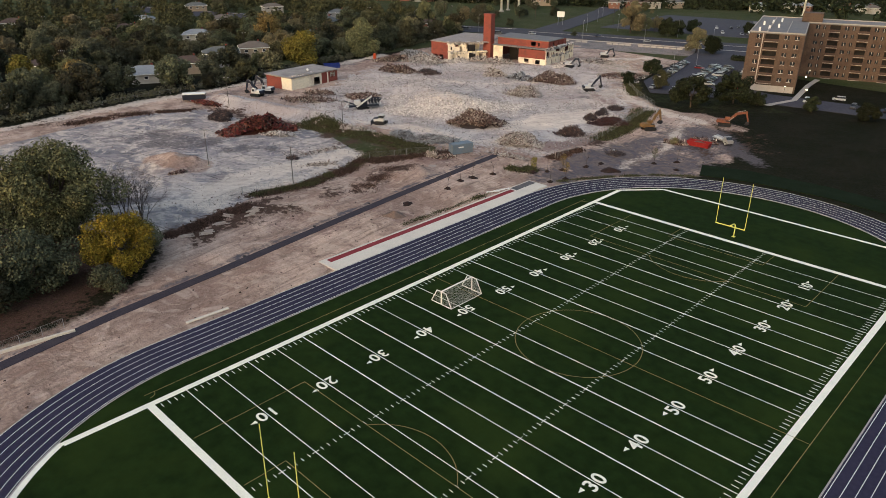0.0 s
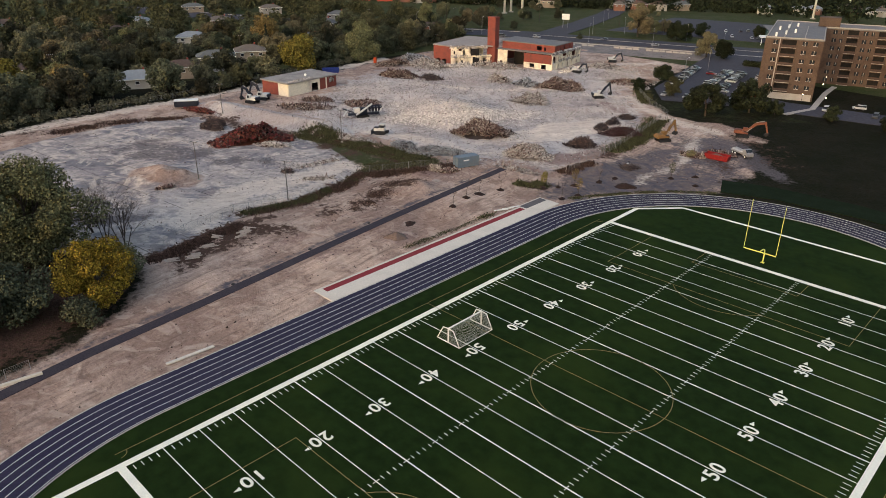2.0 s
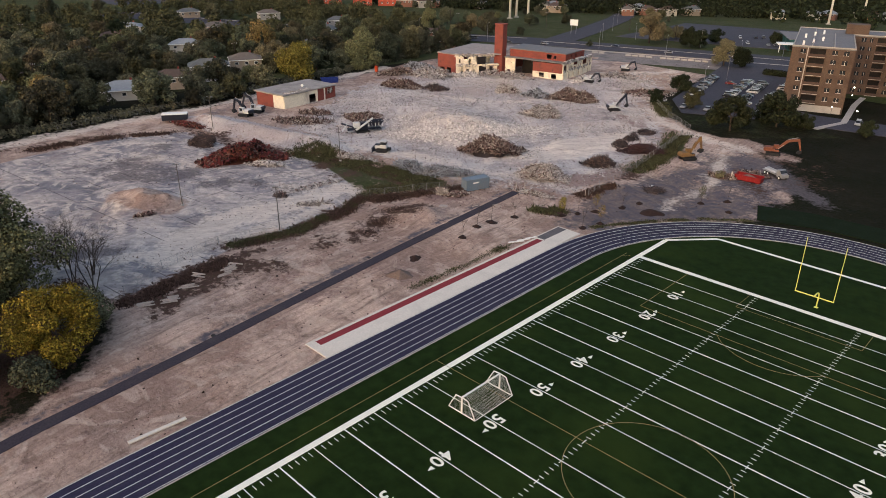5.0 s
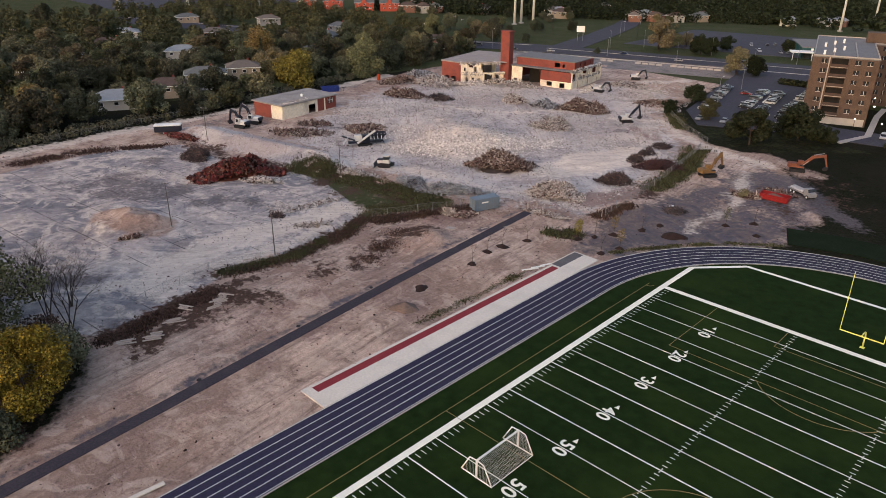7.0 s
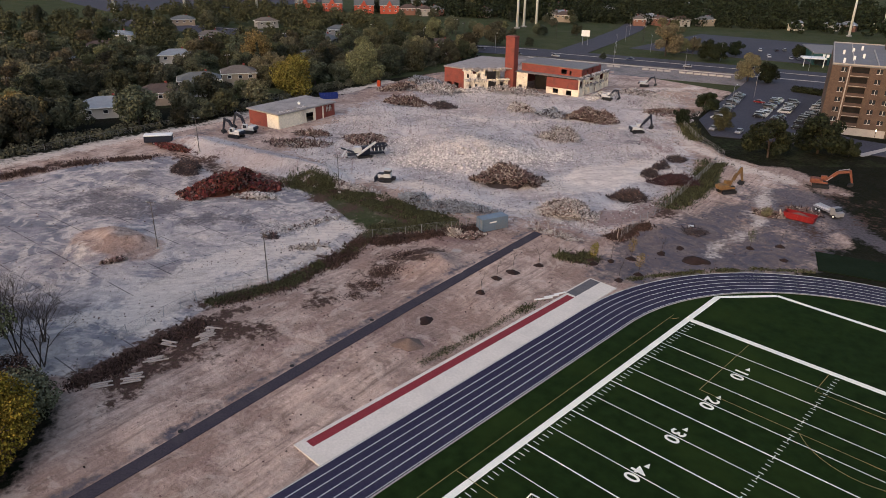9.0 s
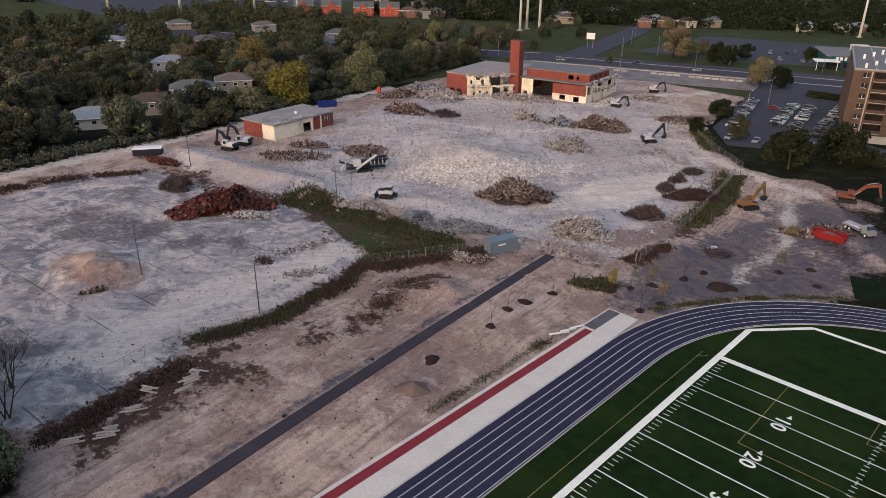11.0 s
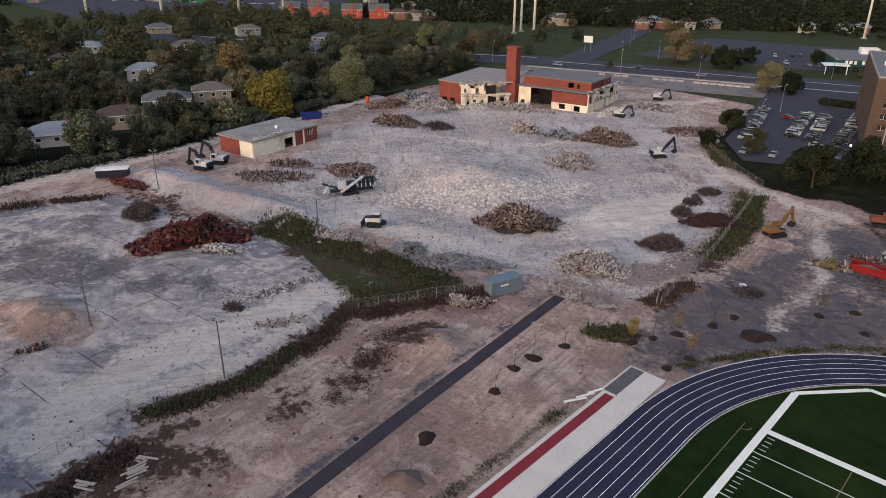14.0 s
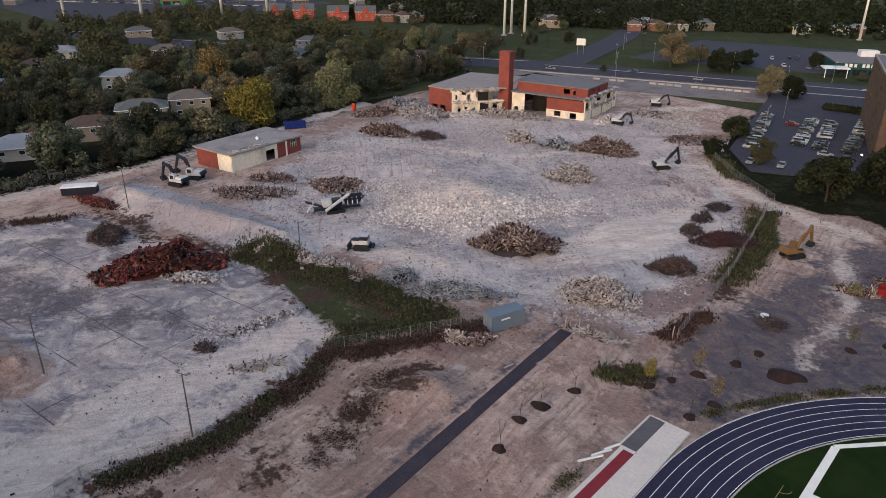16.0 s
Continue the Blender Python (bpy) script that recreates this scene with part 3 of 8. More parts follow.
def build_ground():
    step = 0.9
    x0, x1, y0, y1 = -178.2, 81.0, -54.0, 306.0
    nx, ny = int(round((x1 - x0) / step)) + 1, int(round((y1 - y0) / step)) + 1
    gx, gy = np.meshgrid(x0 + step * np.arange(nx), y0 + step * np.arange(ny), indexing="ij")
    x, y = gx.ravel(), gy.ravel()
    rim = np.minimum(np.minimum(x - x0, x1 - x), np.minimum(y - y0, y1 - y))
    z = ground_height(x, y)
    z = np.where(rim < 0.5, -0.22, z)
    quads = []
    idx = np.arange(nx * ny).reshape(nx, ny)
    quads = np.stack([idx[:-1, :-1], idx[1:, :-1], idx[1:, 1:], idx[:-1, 1:]], -1).reshape(-1, 4)
    far = 4200.0
    fx = np.array([-far, -1500, -700, x0, x1, 700, 1500, far])
    fy = np.array([-far, -1500, -500, y0, y1, 900, 1800, far])
    hx, hy = np.meshgrid(fx, fy, indexing="ij")
    base = nx * ny
    ring = np.arange(64).reshape(8, 8) + base
    outer = [(ring[i, j], ring[i + 1, j], ring[i + 1, j + 1], ring[i, j + 1]) for i in range(7) for j in range(7) if not (i == 3 and j == 3)]
    X, Y = np.concatenate([x, hx.ravel()]), np.concatenate([y, hy.ravel()])
    Z = np.concatenate([z, np.full(64, -0.22)])
    me = bpy.data.meshes.new("ground")
    me.from_pydata(np.stack([X, Y, Z], 1).tolist(), [], quads.tolist() + [tuple(int(k) for k in f) for f in outer])
    me.polygons.foreach_set("use_smooth", [True] * len(me.polygons))
    wob = (lattice(X, Y, 6, 21) - 0.5) * 3 + (lattice(X, Y, 2, 22) - 0.5) * 1.2
    site = soft(inside(X, Y, SITE) + wob * 0.5, 3)
    site = np.maximum(site, soft(along(X, Y, [(-20, 199), (-12, 196), (-5, 192)], 4) + wob, 4))
    rub = soft(inside(X, Y, RUBBLE) + wob * 1.5, 8)
    slabs = soft(inside(X, Y, [(-50, 129.7), (-31.8, 133.2), (-36.4, 156.7), (-43, 189), (-57, 157)]) + wob * 0.3, 3)
    lot = soft(inside(X, Y, LOT) + wob * 0.12, 1.2)
    heap = np.maximum(soft(along(X, Y, [(-87, 45.5), (-79, 47)], 5.4) + wob * 0.6, 2.5), soft(along(X, Y, [(-64, 80), (-60, 82)], 3.0) + wob, 4) * 0.6)
    lot = lot * (1 - heap)
    rub = np.maximum(rub, soft(along(X, Y, [(-136, 88), (-122, 91), (-106, 96), (-90, 98.5)], 7.5) + wob * 0.4, 2.5))
    green = soft(inside(X, Y, STRIP) + wob * 0.7, 3)
    lawn = np.maximum(green * 0.9, soft(inside(X, Y, [(-66, 229), (-49, 209), (-35, 199), (-20, 202), (5, 232), (-18, 240), (-48, 222), (-62, 240)]) + wob * 0.3, 3) * 0.42)
    lawn = np.maximum(lawn, soft(inside(X, Y, [(-33, 193), (-25, 172), (-29, 155), (-34, 160), (-38, 190)]) + wob * 0.4, 2))
    lawn = np.maximum(lawn, np.maximum(np.clip((Y - 303) / 3, 0, 1) * (X > -185), (X < -250) * 1.0))
    weed = np.maximum.reduce([
        soft(along(X, Y, [(-40.5, 28.0), (-41.7, 36.2), (-44.7, 44.0)], 2.8) + wob * 0.9, 3) * 0.95,
        soft(along(X, Y, [(-42.0, 47.0), (-40.2, 50.1)], 1.5) + wob * 1.3, 3) * 0.85, soft(along(X, Y, [(-39.8, 57.1), (-41.1, 63.5)], 1.5) + wob * 1.3, 3) * 0.85, soft(along(X, Y, [(-42.9, 64.3), (-42.1, 71.2)], 1.5) + wob * 1.3, 3) * 0.85, soft(along(X, Y, [(-47.0, 47.7), (-46.9, 50.3)], 1.5) + wob * 1.3, 3) * 0.85, soft(along(X, Y, [(-43.9, 75.7), (-42.6, 82.4)], 1.5) + wob * 1.3, 3) * 0.85,
        soft(along(X, Y, [(-44.1, 25.5), (-45.4, 34.0), (-47.4, 43.8)], 1.6) + wob * 0.5, 3) * 1.0,
        soft(along(X, Y, [(-52, 48), (-50, 60), (-53, 74), (-57, 84)], 1.8) + wob * 0.5, 3) * 0.9,
        soft(along(X, Y, [(-53, 83), (-49, 93), (-44, 103)], 2.2) + wob * 0.5, 3) * 0.8, soft(along(X, Y, [(-46, 80), (-44.5, 88)], 1.6) + wob, 3) * 0.75,
        soft(along(X, Y, [(-41, 66), (-43, 75)], 2.0) + wob * 1.5, 4) * 0.78, soft(along(X, Y, [(-25.5, 106), (-22.5, 108)], 2.4) + wob, 3) * 0.8,
        soft(along(X, Y, [(-25, 122), (-24, 140), (-27, 152)], 2.0) + wob * 0.8, 3) * 0.7, green * soft(lattice(X, Y, 5, 31) * 4 - 1.8, 2) * 0.8,
        soft(along(X, Y, [(-129, 80), (-108, 83), (-97, 87)], 4) + wob, 4) * 0.62, soft(along(X, Y, [(-139, 30), (-137, 55), (-133, 72)], 2.5) + wob * 1.5, 4) * 0.6,
        soft(inside(X, Y, [(-24, -40), (-25, 0), (-30, 12), (-40, 20), (-55, 14), (-75, 4), (-75, -40)]) + wob, 4) * 0.8,
        soft(inside(X, Y, [(-37.5, 60), (-45, 58), (-50, 68), (-51.5, 80), (-47, 92), (-42.5, 92), (-41.5, 80)]) + wob, 5) * 0.40,
        soft(along(X, Y, [(-8, 170), (4, 150), (14, 144)], 3) + wob * 2, 5) * 0.5, soft(along(X, Y, [(-2, 188), (8, 170)], 4) + wob * 2, 6) * 0.55])
    gravel = soft(inside(X, Y, [(-24, 128), (-20, 144), (-14, 150), (-8, 140), (2, 138), (7, 133), (-4, 119), (-13, 112), (-22, 118)]) + wob, 6)
    gravel = np.maximum(gravel, soft(along(X, Y, [(-140, 88), (-152, 112), (-158, 145), (-170, 190), (-178, 240)], 3.5) + wob * 0.3, 4) * 0.55)
    gravel = np.maximum(gravel, soft(along(X, Y, [(a - 1.9, b) for a, b in PATHWAY], 0.7) + wob * 0.25, 1.2) * 0.8)
    gravel = np.maximum(gravel, soft(along(X, Y, [(-30, 114), (-12, 116), (-6, 122)], 3.0) + wob, 4) * 0.55)
    gravel = np.maximum(gravel, soft(inside(X, Y, [(-24, 104), (-12, 100), (9, 132), (12, 142), (8, 158), (-2, 178), (-14, 192), (-22, 180), (-21, 160), (-25, 140)]) + wob, 6) * 0.64)
    tan_out = site * (1 - 0.68 * green) * (1 - 0.9 * soft(inside(X, Y, [(-33, 193), (-25, 172), (-26.5, 155), (-32, 160), (-36, 190)]) + wob * 0.4, 2))
    def marks(items):
        out = np.zeros_like(X)
        for line, half, amount in items:
            out = np.maximum(out, soft(along(X, Y, line, half) + wob * 0.8, 3.5) * amount)
        return out

    dust = marks((([(-54.5, 37.0), (-60.5, 44.3), (-62.5, 51.8), (-63.0, 62.6), (-63.0, 77.9)], 4.2, 1.0), ([(-57, 46), (-54, 58), (-58, 72), (-61, 81)], 2.6, 0.75), ([(-64, 82), (-60, 83)], 3.0, 1.0), ([(-78, 58), (-62, 66)], 2.2, 0.6), ([(-116, 58), (-98, 66)], 3.5, 0.6), ([(-128, 60), (-118, 74)], 3.0, 0.6),
                  ([(-60, 30), (-56, 42)], 3.2, 0.8), ([(-90, 104), (-62, 115), (-46, 118), (-41, 132)], 3.0, 0.75), ([(-72, 206), (-58, 216), (-46, 202), (-32, 195), (-14, 191)], 3.2, 0.8),
                  ([(-20, 190), (-14, 172), (-8, 152), (-9, 130)], 2.6, 0.7), ([(-50, 140), (-44, 172)], 7.0, 1.0), ([(-88, 142), (-76, 150)], 7.0, 0.7), ([(-120, 170), (-100, 180), (-90, 200)], 3.5, 0.65),
                  ([(-148, 66), (-151, 92), (-155, 112), (-163, 152), (-174, 195)], 2.4, 0.85), ([(-139, 22), (-144, 44), (-148, 66)], 2.4, 0.9), ([(-104, 260), (-92, 300)], 5.0, 0.7), ([(-85, 40), (-70, 36)], 2.0, 0.6)))
    stain = marks((([(-9.4, 180.9), (-1.3, 174.6)], 6.0, 0.85), ([(-108, 50), (-96, 58)], 8.0, 0.62), ([(-86, 62), (-78, 70)], 4.0, 0.62), ([(-118, 66), (-120, 74)], 3.0, 0.6), ([(-70, 22), (-64, 30)], 4.0, 0.75), ([(-116, 126), (-104, 130)], 4.0, 0.6), ([(-140, 166), (-132, 172)], 4.0, 0.6),
                   ([(-54, 115), (-42, 117)], 1.8, 0.6), ([(-4, 180), (6, 166)], 5.0, 0.85), ([(2, 172), (14, 160)], 4.0, 0.8), ([(-126, 118), (-116, 122)], 3.0, 0.7), ([(-66, 200), (-60, 190)], 3.0, 0.55),
                   ([(-12, 134), (-17, 130)], 2.0, 0.65), ([(0, 158), (6, 148)], 4.0, 0.6), ([(-16, 150), (-19, 160)], 2.5, 0.6), ([(-2, 126), (4, 133)], 2.5, 0.6), ([(-112, 60), (-114, 44)], 3.0, 0.6), ([(-75, 41), (-75, 45)], 0.8, 0.75), ([(-68.5, 68), (-67, 70)], 0.8, 0.85), ([(-112, 75), (-100, 72)], 3.0, 0.65), ([(-99, 74), (-90, 78)], 5.0, 0.6)))
    red = marks((([(-33, 126), (-27, 140), (-27, 150)], 4.5, 0.75), ([(-47, 92), (-43, 97)], 3.0, 0.8), ([(-25.4, 38), (-28.6, 60), (-30.2, 76)], 1.1, 0.7), ([(-23.8, 63), (-23.0, 64)], 3.4, 0.75), ([(-137, 84), (-130, 82)], 3.0, 0.7),
                 ([(-60, 198), (-50, 190)], 3.0, 0.7), ([(-36, 120), (-30, 116)], 2.0, 0.6), ([(-88, 190), (-80, 186)], 3.0, 0.5), ([(-21, 30), (-19, 10)], 2.0, 0.6), ([(-33, 40), (-37, 56)], 2.0, 0.55)))
    att = me.color_attributes.new("zone_c", 'FLOAT_COLOR', 'POINT')
    att.data.foreach_set("color", np.stack([dust, stain, red, np.ones_like(red)], 1).ravel().astype(np.float32))
    for name, (r, g, b) in (("zone_a", (tan_out, np.maximum(rub, slabs) * site, lot)), ("zone_b", (lawn, weed, gravel))):
        att = me.color_attributes.new(name, 'FLOAT_COLOR', 'POINT')
        att.data.foreach_set("color", np.stack([r, g, b, np.ones_like(r)], 1).ravel().astype(np.float32))
    me.materials.append(M_GROUND)
    return tagged(new("ground", me), "bare demolition site soil, rubble, old asphalt and rough grass", "ground", kind="structure")


build_ground()


def z_at(x, y):
    return float(ground_height(np.array([float(x)]), np.array([float(y)]))[0])


# ---- stadium ----
def ring_mesh(name, a, b, z):
    p, q = stadium(a), stadium(b)
    n = len(p)
    vs = [(x, y, z) for x, y in p] + [(x, y, z) for x, y in q]
    me = bpy.data.meshes.new(name)
    me.from_pydata(vs, [], [(i, n + i, n + (i + 1) % n, (i + 1) % n) for i in range(n)])
    return me


def slab_ring(mb, a, b, z0, z1):
    p, q = stadium(a), stadium(b)
    n = len(p)
    vs = [(x, y, z1) for x, y in p] + [(x, y, z1) for x, y in q] + [(x, y, z0) for x, y in p] + [(x, y, z0) for x, y in q]
    fs = []
    for i in range(n):
        j = (i + 1) % n
        fs += [(i, n + i, n + j, j), (2 * n + i, 2 * n + j, 3 * n + j, 3 * n + i), (i, j, 2 * n + j, 2 * n + i), (n + i, 3 * n + i, 3 * n + j, n + j)]
    return mb.add(vs, fs)


turf = structure("turf_field", MB().slab(stadium(-0.3), -0.3, 0.0), M_TURF, "dark green artificial turf football field inside the running track")
tagged(turf, category="sports field")
track = structure("running_track", slab_ring(MB(), -0.28, TRACK_WIDE, -0.3, 0.01), M_TRACK, "dark blue rubber running track with white lane lines")
tagged(track, category="running track")
LANE = TRACK_WIDE / 6
for k in range(7):
    part("lane_line", slab_ring(MB(), k * LANE - 0.035, k * LANE + 0.035, 0.0, 0.02), M_PAINT_THIN, track)
part("inner_kerb", slab_ring(MB(), -0.42, -0.24, -0.2, 0.06), M_KERB, track, "grey kerb along the inside of the track")
part("outer_edge", slab_ring(MB(), TRACK_WIDE + 0.02, TRACK_WIDE + 0.16, -0.2, 0.04), M_KERB, track)

YD = 0.9144
XL, XR = 0.55, 59.9


def flat(poly, z=0.0):
    return MB().slab(poly, z, z + 0.012)


def stripe(a, b, w, z=0.0, mb=None):
    a, b = Vector(a), Vector(b)
    d = (b - a).normalized() * (w / 2)
    n = Vector((-d.y, d.x))
    return (mb or MB()).slab([tuple(a - n), tuple(b - n), tuple(b + n), tuple(a + n)], z, z + 0.012)


FAR_Y, NEAR_Y = 118.9, -18.3
CUT_Y1, CUT_Y0, CUT_X, CUT_NEAR = 111.2, -10.6, 7.0, 6.0
for x, s in ((XL - 0.55, 1), (XR + 0.55, -1)):
    part("sideline", stripe((x + s * 0.1, CUT_Y0), (x + s * 0.1, CUT_Y1), 0.9, 0.002), M_PAINT, turf)
    xc = TRACK_X - s * (TRACK_X - CUT_X)
    part("corner_line", stripe((x, CUT_Y1), (xc, FAR_Y), 0.7, 0.004), M_PAINT, turf)
    curve = [(TRACK_X - s * (TRACK_R - 0.75) * math.cos(radians(q)), TRACK_Y0 - (TRACK_R - 0.75) * math.sin(radians(q))) for q in (30.8, 35.0, 39.2, 43.4, 47.0)]
    bend = MB()
    for a, b in zip(curve, curve[1:]):
        stripe(a, b, 0.75, 0.004, bend)
    part("corner_line", bend, M_PAINT, turf)
for y, x in ((FAR_Y, CUT_X), (NEAR_Y, CUT_NEAR)):
    part("end_line", stripe((x, y), (2 * TRACK_X - x, y), 0.7, 0.002), M_PAINT, turf)
for y in (-0.22, 110 * YD + 0.25):
    part("goal_line", stripe((XL, y), (XR, y), 0.95, 0.002), M_PAINT, turf)
for k in range(1, 22):
    if k == 11:
        continue
    w = 0.17 if k in (5, 7, 9, 13, 15, 17) else 0.11
    part("yard_line", stripe((XL, k * 5 * YD), (XR, k * 5 * YD), w, 0.001), M_PAINT_THIN, turf)
for x, wide in ((XL + 0.75, 0.85), (XR - 0.75, 0.85), (22.2, 0.62), (37.6, 0.62)):
    row = MB()
    for k in range(1, 110):
        if k % 5:
            stripe((x - wide / 2, k * YD), (x + wide / 2, k * YD), 0.09, 0.003, row)
        elif x > 5 and x < 55:
            stripe((x, k * YD - 0.45), (x, k * YD + 0.45), 0.11, 0.004, row)
    part("hash_marks", row, M_PAINT_THIN, turf, kind="stuff")


def digits(text, size):
    cu = bpy.data.curves.new("field_number", 'FONT')
    cu.body, cu.size, cu.align_x, cu.align_y = text, size, 'CENTER', 'CENTER'
    cu.extrude, cu.offset, cu.space_character = 0.006, 0.045, 1.25
    tmp = bpy.data.objects.new("tmp_text", cu)
    me = bpy.data.meshes.new_from_object(tmp)
    bpy.data.objects.remove(tmp)
    return me


NUM = {n: digits(f"{n}", 2.5) for n in (10, 20, 30, 40, 50)}
for k in range(1, 11):
    n = min(k, 11 - k) * 10
    y = (k * 10 if k <= 5 else k * 10) * YD
    for x, rz in ((12.2, -90), (48.0, 90)):
        ob = part("field_number", NUM[n], M_PAINT, turf, f"white painted number {n}")
        ob.matrix_basis = pose(x, y, 0.014, 0, 0, rz)
        d = -1 if k <= 5 else 1
        ax = x + (0.45 if rz < 0 else -0.45)
        part("arrow_mark", flat([(ax - 0.32, y + d * 1.75), (ax + 0.32, y + d * 1.75), (ax, y + d * 2.6)][::d], 0.004), M_PAINT, turf)


def ring_arc(cx, cy, r, a0, a1, w=0.09, n=56):
    mb = MB()
    pts = [(cx + r * math.cos(radians(a0 + (a1 - a0) * i / n)), cy + r * math.sin(radians(a0 + (a1 - a0) * i / n))) for i in range(n + 1)]
    for a, b in zip(pts, pts[1:]):
        stripe(a, b, w, 0.006, mb)
    return mb


MIDX, MIDY = 30.2, 55 * YD
part("centre_circle", ring_arc(MIDX, MIDY, 9.15, 0, 360), M_YELLOW_LINE, turf, "yellow soccer centre circle")
part("halfway_line", stripe((-2.2, MIDY), (62.6, MIDY), 0.085, 0.005), M_YELLOW_LINE, turf)
for x in (-2.2, 62.6):
    part("touch_line", stripe((x, 0.2), (x, 110 * YD), 0.085, 0.005), M_YELLOW_LINE, turf)
for y0, s in ((0.5, 1), (110 * YD - 0.4, -1)):
    for half, deep in ((20.2, 15.9), (9.2, 5.4)):
        box = MB()
        stripe((MIDX - half, y0), (MIDX - half, y0 + s * deep), 0.085, 0.005, box)
        stripe((MIDX + half, y0), (MIDX + half, y0 + s * deep), 0.085, 0.005, box)
        stripe((MIDX - half, y0 + s * deep), (MIDX + half, y0 + s * deep), 0.085, 0.005, box)
        part("penalty_box", box, M_YELLOW_LINE, turf)
    cy = y0 + s * 10.6
    part("penalty_arc", ring_arc(MIDX, cy, 9.15, 35 * s, 145 * s), M_YELLOW_LINE, turf)
    for x, q in ((-2.2, 0), (62.6, 90)):
        part("corner_arc", ring_arc(x, y0, 1.0, (q if s > 0 else -q - 90), (q + 90 if s > 0 else -q), n=8), M_YELLOW_LINE, turf)


def goal_post(m):
    g = thing("goal_post", "yellow gooseneck football goal post with two uprights", "goal post", m, "football goal posts")
    neck = MB()
    pts = [(0, -2.8, 0), (0, -2.8, 1.9), (0, -2.55, 2.6), (0, -1.8, 2.98), (0, -0.7, 3.05), (0, 0, 3.05)]
    for a, b in zip(pts, pts[1:]):
        neck.cyl(a, b, 0.11, n=10)
    part("gooseneck", neck, M_YELLOW, g, smooth=True)
    part("base_plate", MB().box((0, -2.8, 0.03), (0.6, 0.6, 0.06), bev=0.02), M_YELLOW, g)
    part("crossbar", MB().cyl((-2.85, 0, 3.05), (2.85, 0, 3.05), 0.09, n=10), M_YELLOW, g)
    for s in (-1, 1):
        part("upright", MB().cyl((s * 2.82, 0, 3.0), (s * 2.82, 0, 12.2), 0.055, 0.045, n=8), M_YELLOW, g)
    return g


far_post = goal_post(pose(30.2, 100.8, 0.0, 0, 0, 180))
copy_thing(far_post, pose(30.2, -0.2, 0.0))


def soccer_goal(m):
    """Portable goal: mouth frame, slanted side frames, ground frame and a net."""
    g = thing("soccer_goal", "white portable soccer goal with a pale net on the turf", "soccer goal", m)
    w, h, d0, d1 = 7.2, 2.4, 1.4, 2.6
    part("crossbar", MB().box((0, 0, h), (w, 0.2, 0.2), bev=0.04), M_WHITE, g)
    for s in (-1, 1):
        part("post", MB().box((s * w / 2, 0, h / 2), (0.2, 0.2, h), bev=0.04), M_WHITE, g)
        x = s * w / 2
        side = MB()
        pts = [(x, 0, h), (x, -1.0, h - 0.1), (x, -2.2, 0.06), (x, 0, 0.06)]
        for a, b in zip(pts, pts[1:]):
            side.cyl(a, b, 0.075, n=6)
        pts = [(x, 0, h), (x, 1.0, h - 0.1), (x, 2.2, 0.06), (x, 0, 0.06)]
        for a, b in zip(pts, pts[1:]):
            side.cyl(a, b, 0.075, n=6)
        part("side_frame", side, M_WHITE, g, smooth=True)
    part("ground_bar", MB().cyl((-w / 2, -2.2, 0.06), (w / 2, -2.2, 0.06), 0.05, n=6), M_WHITE, g)
    net = MB()
    for i in range(1, 36):
        x = -w / 2 + w * i / 36
        sag = 0.25 * math.sin(math.pi * i / 36)
        pts = [(x, -0.05, h - 0.02), (x, -1.0, h - 0.15 - sag), (x, -2.15, 0.08)]
        for a, b in zip(pts, pts[1:]):
            net.cyl(a, b, 0.011, n=3)
    for j in range(1, 13):
        k = j / 13
        y, z = (-1.0 * k * 2, h - 0.3 * k) if k < 0.5 else (-1.0 - 1.2 * (k - 0.5) * 2, (h - 0.15) * (1 - (k - 0.5) * 2) + 0.1)
        net.cyl((-w / 2, y, z), (w / 2, y, z), 0.011, n=3)
    for s in (-1, 1):
        for j in range(1, 10):
            y = -2.1 * j / 10
            top = h - 0.1 if y > -1 else (h - 0.1) * (1 - (-y - 1) / 1.2)
            net.cyl((s * w / 2, y, 0.06), (s * w / 2, y, max(0.1, top)), 0.011, n=3)
            net.cyl((s * w / 2, -y, 0.06), (s * w / 2, -y, max(0.1, top)), 0.011, n=3)
    for i in range(1, 30):
        x = -w / 2 + w * i / 30
        net.cyl((x, -2.1, 0.02), (x, 0, 0.02), 0.008, n=3)
    part("net", net, M_NET, g, "pale woven net", kind="stuff")
    return g


soccer_goal(pose(8.4, 47.7, 0.0, 0, 0, 90))

# jump runway beside the track
pad = structure("concrete_pad", MB().slab([(-18.5, 40.0), (-13.42, 40.0), (-13.42, 94.0), (-13.55, 102.1), (-16.4, 102.1), (-16.4, 94.3), (-18.5, 94.3)], -0.3, 0.03), M_CONC,
                "pale concrete pad along the track")
part("red_runway", MB().slab([(-17.95, 41.4), (-16.6, 41.4), (-16.6, 94.0), (-17.95, 94.0)], 0.03, 0.045), M_RUNWAY, pad, "dark red rubber jump runway")
pit = structure("jump_pit", MB().slab([(-18.6, 94.5), (-16.5, 94.5), (-16.5, 101.9), (-18.6, 101.9)], -0.3, -0.02), surf("damp_grey_sand", (0.11, 0.105, 0.11), 0.95, 0.25, 1.0, 0.2, world_space=True), "jump pit of grey sand edged with concrete")
for a, b in (((-18.72, 94.3), (-18.72, 102.1)), ((-18.85, 102.0), (-16.35, 102.0)), ((-16.48, 94.4), (-16.48, 101.85)), ((-18.6, 94.42), (-16.6, 94.42))):
    part("pit_kerb", stripe(a, b, 0.28, 0.04, None), M_CONC, pit)


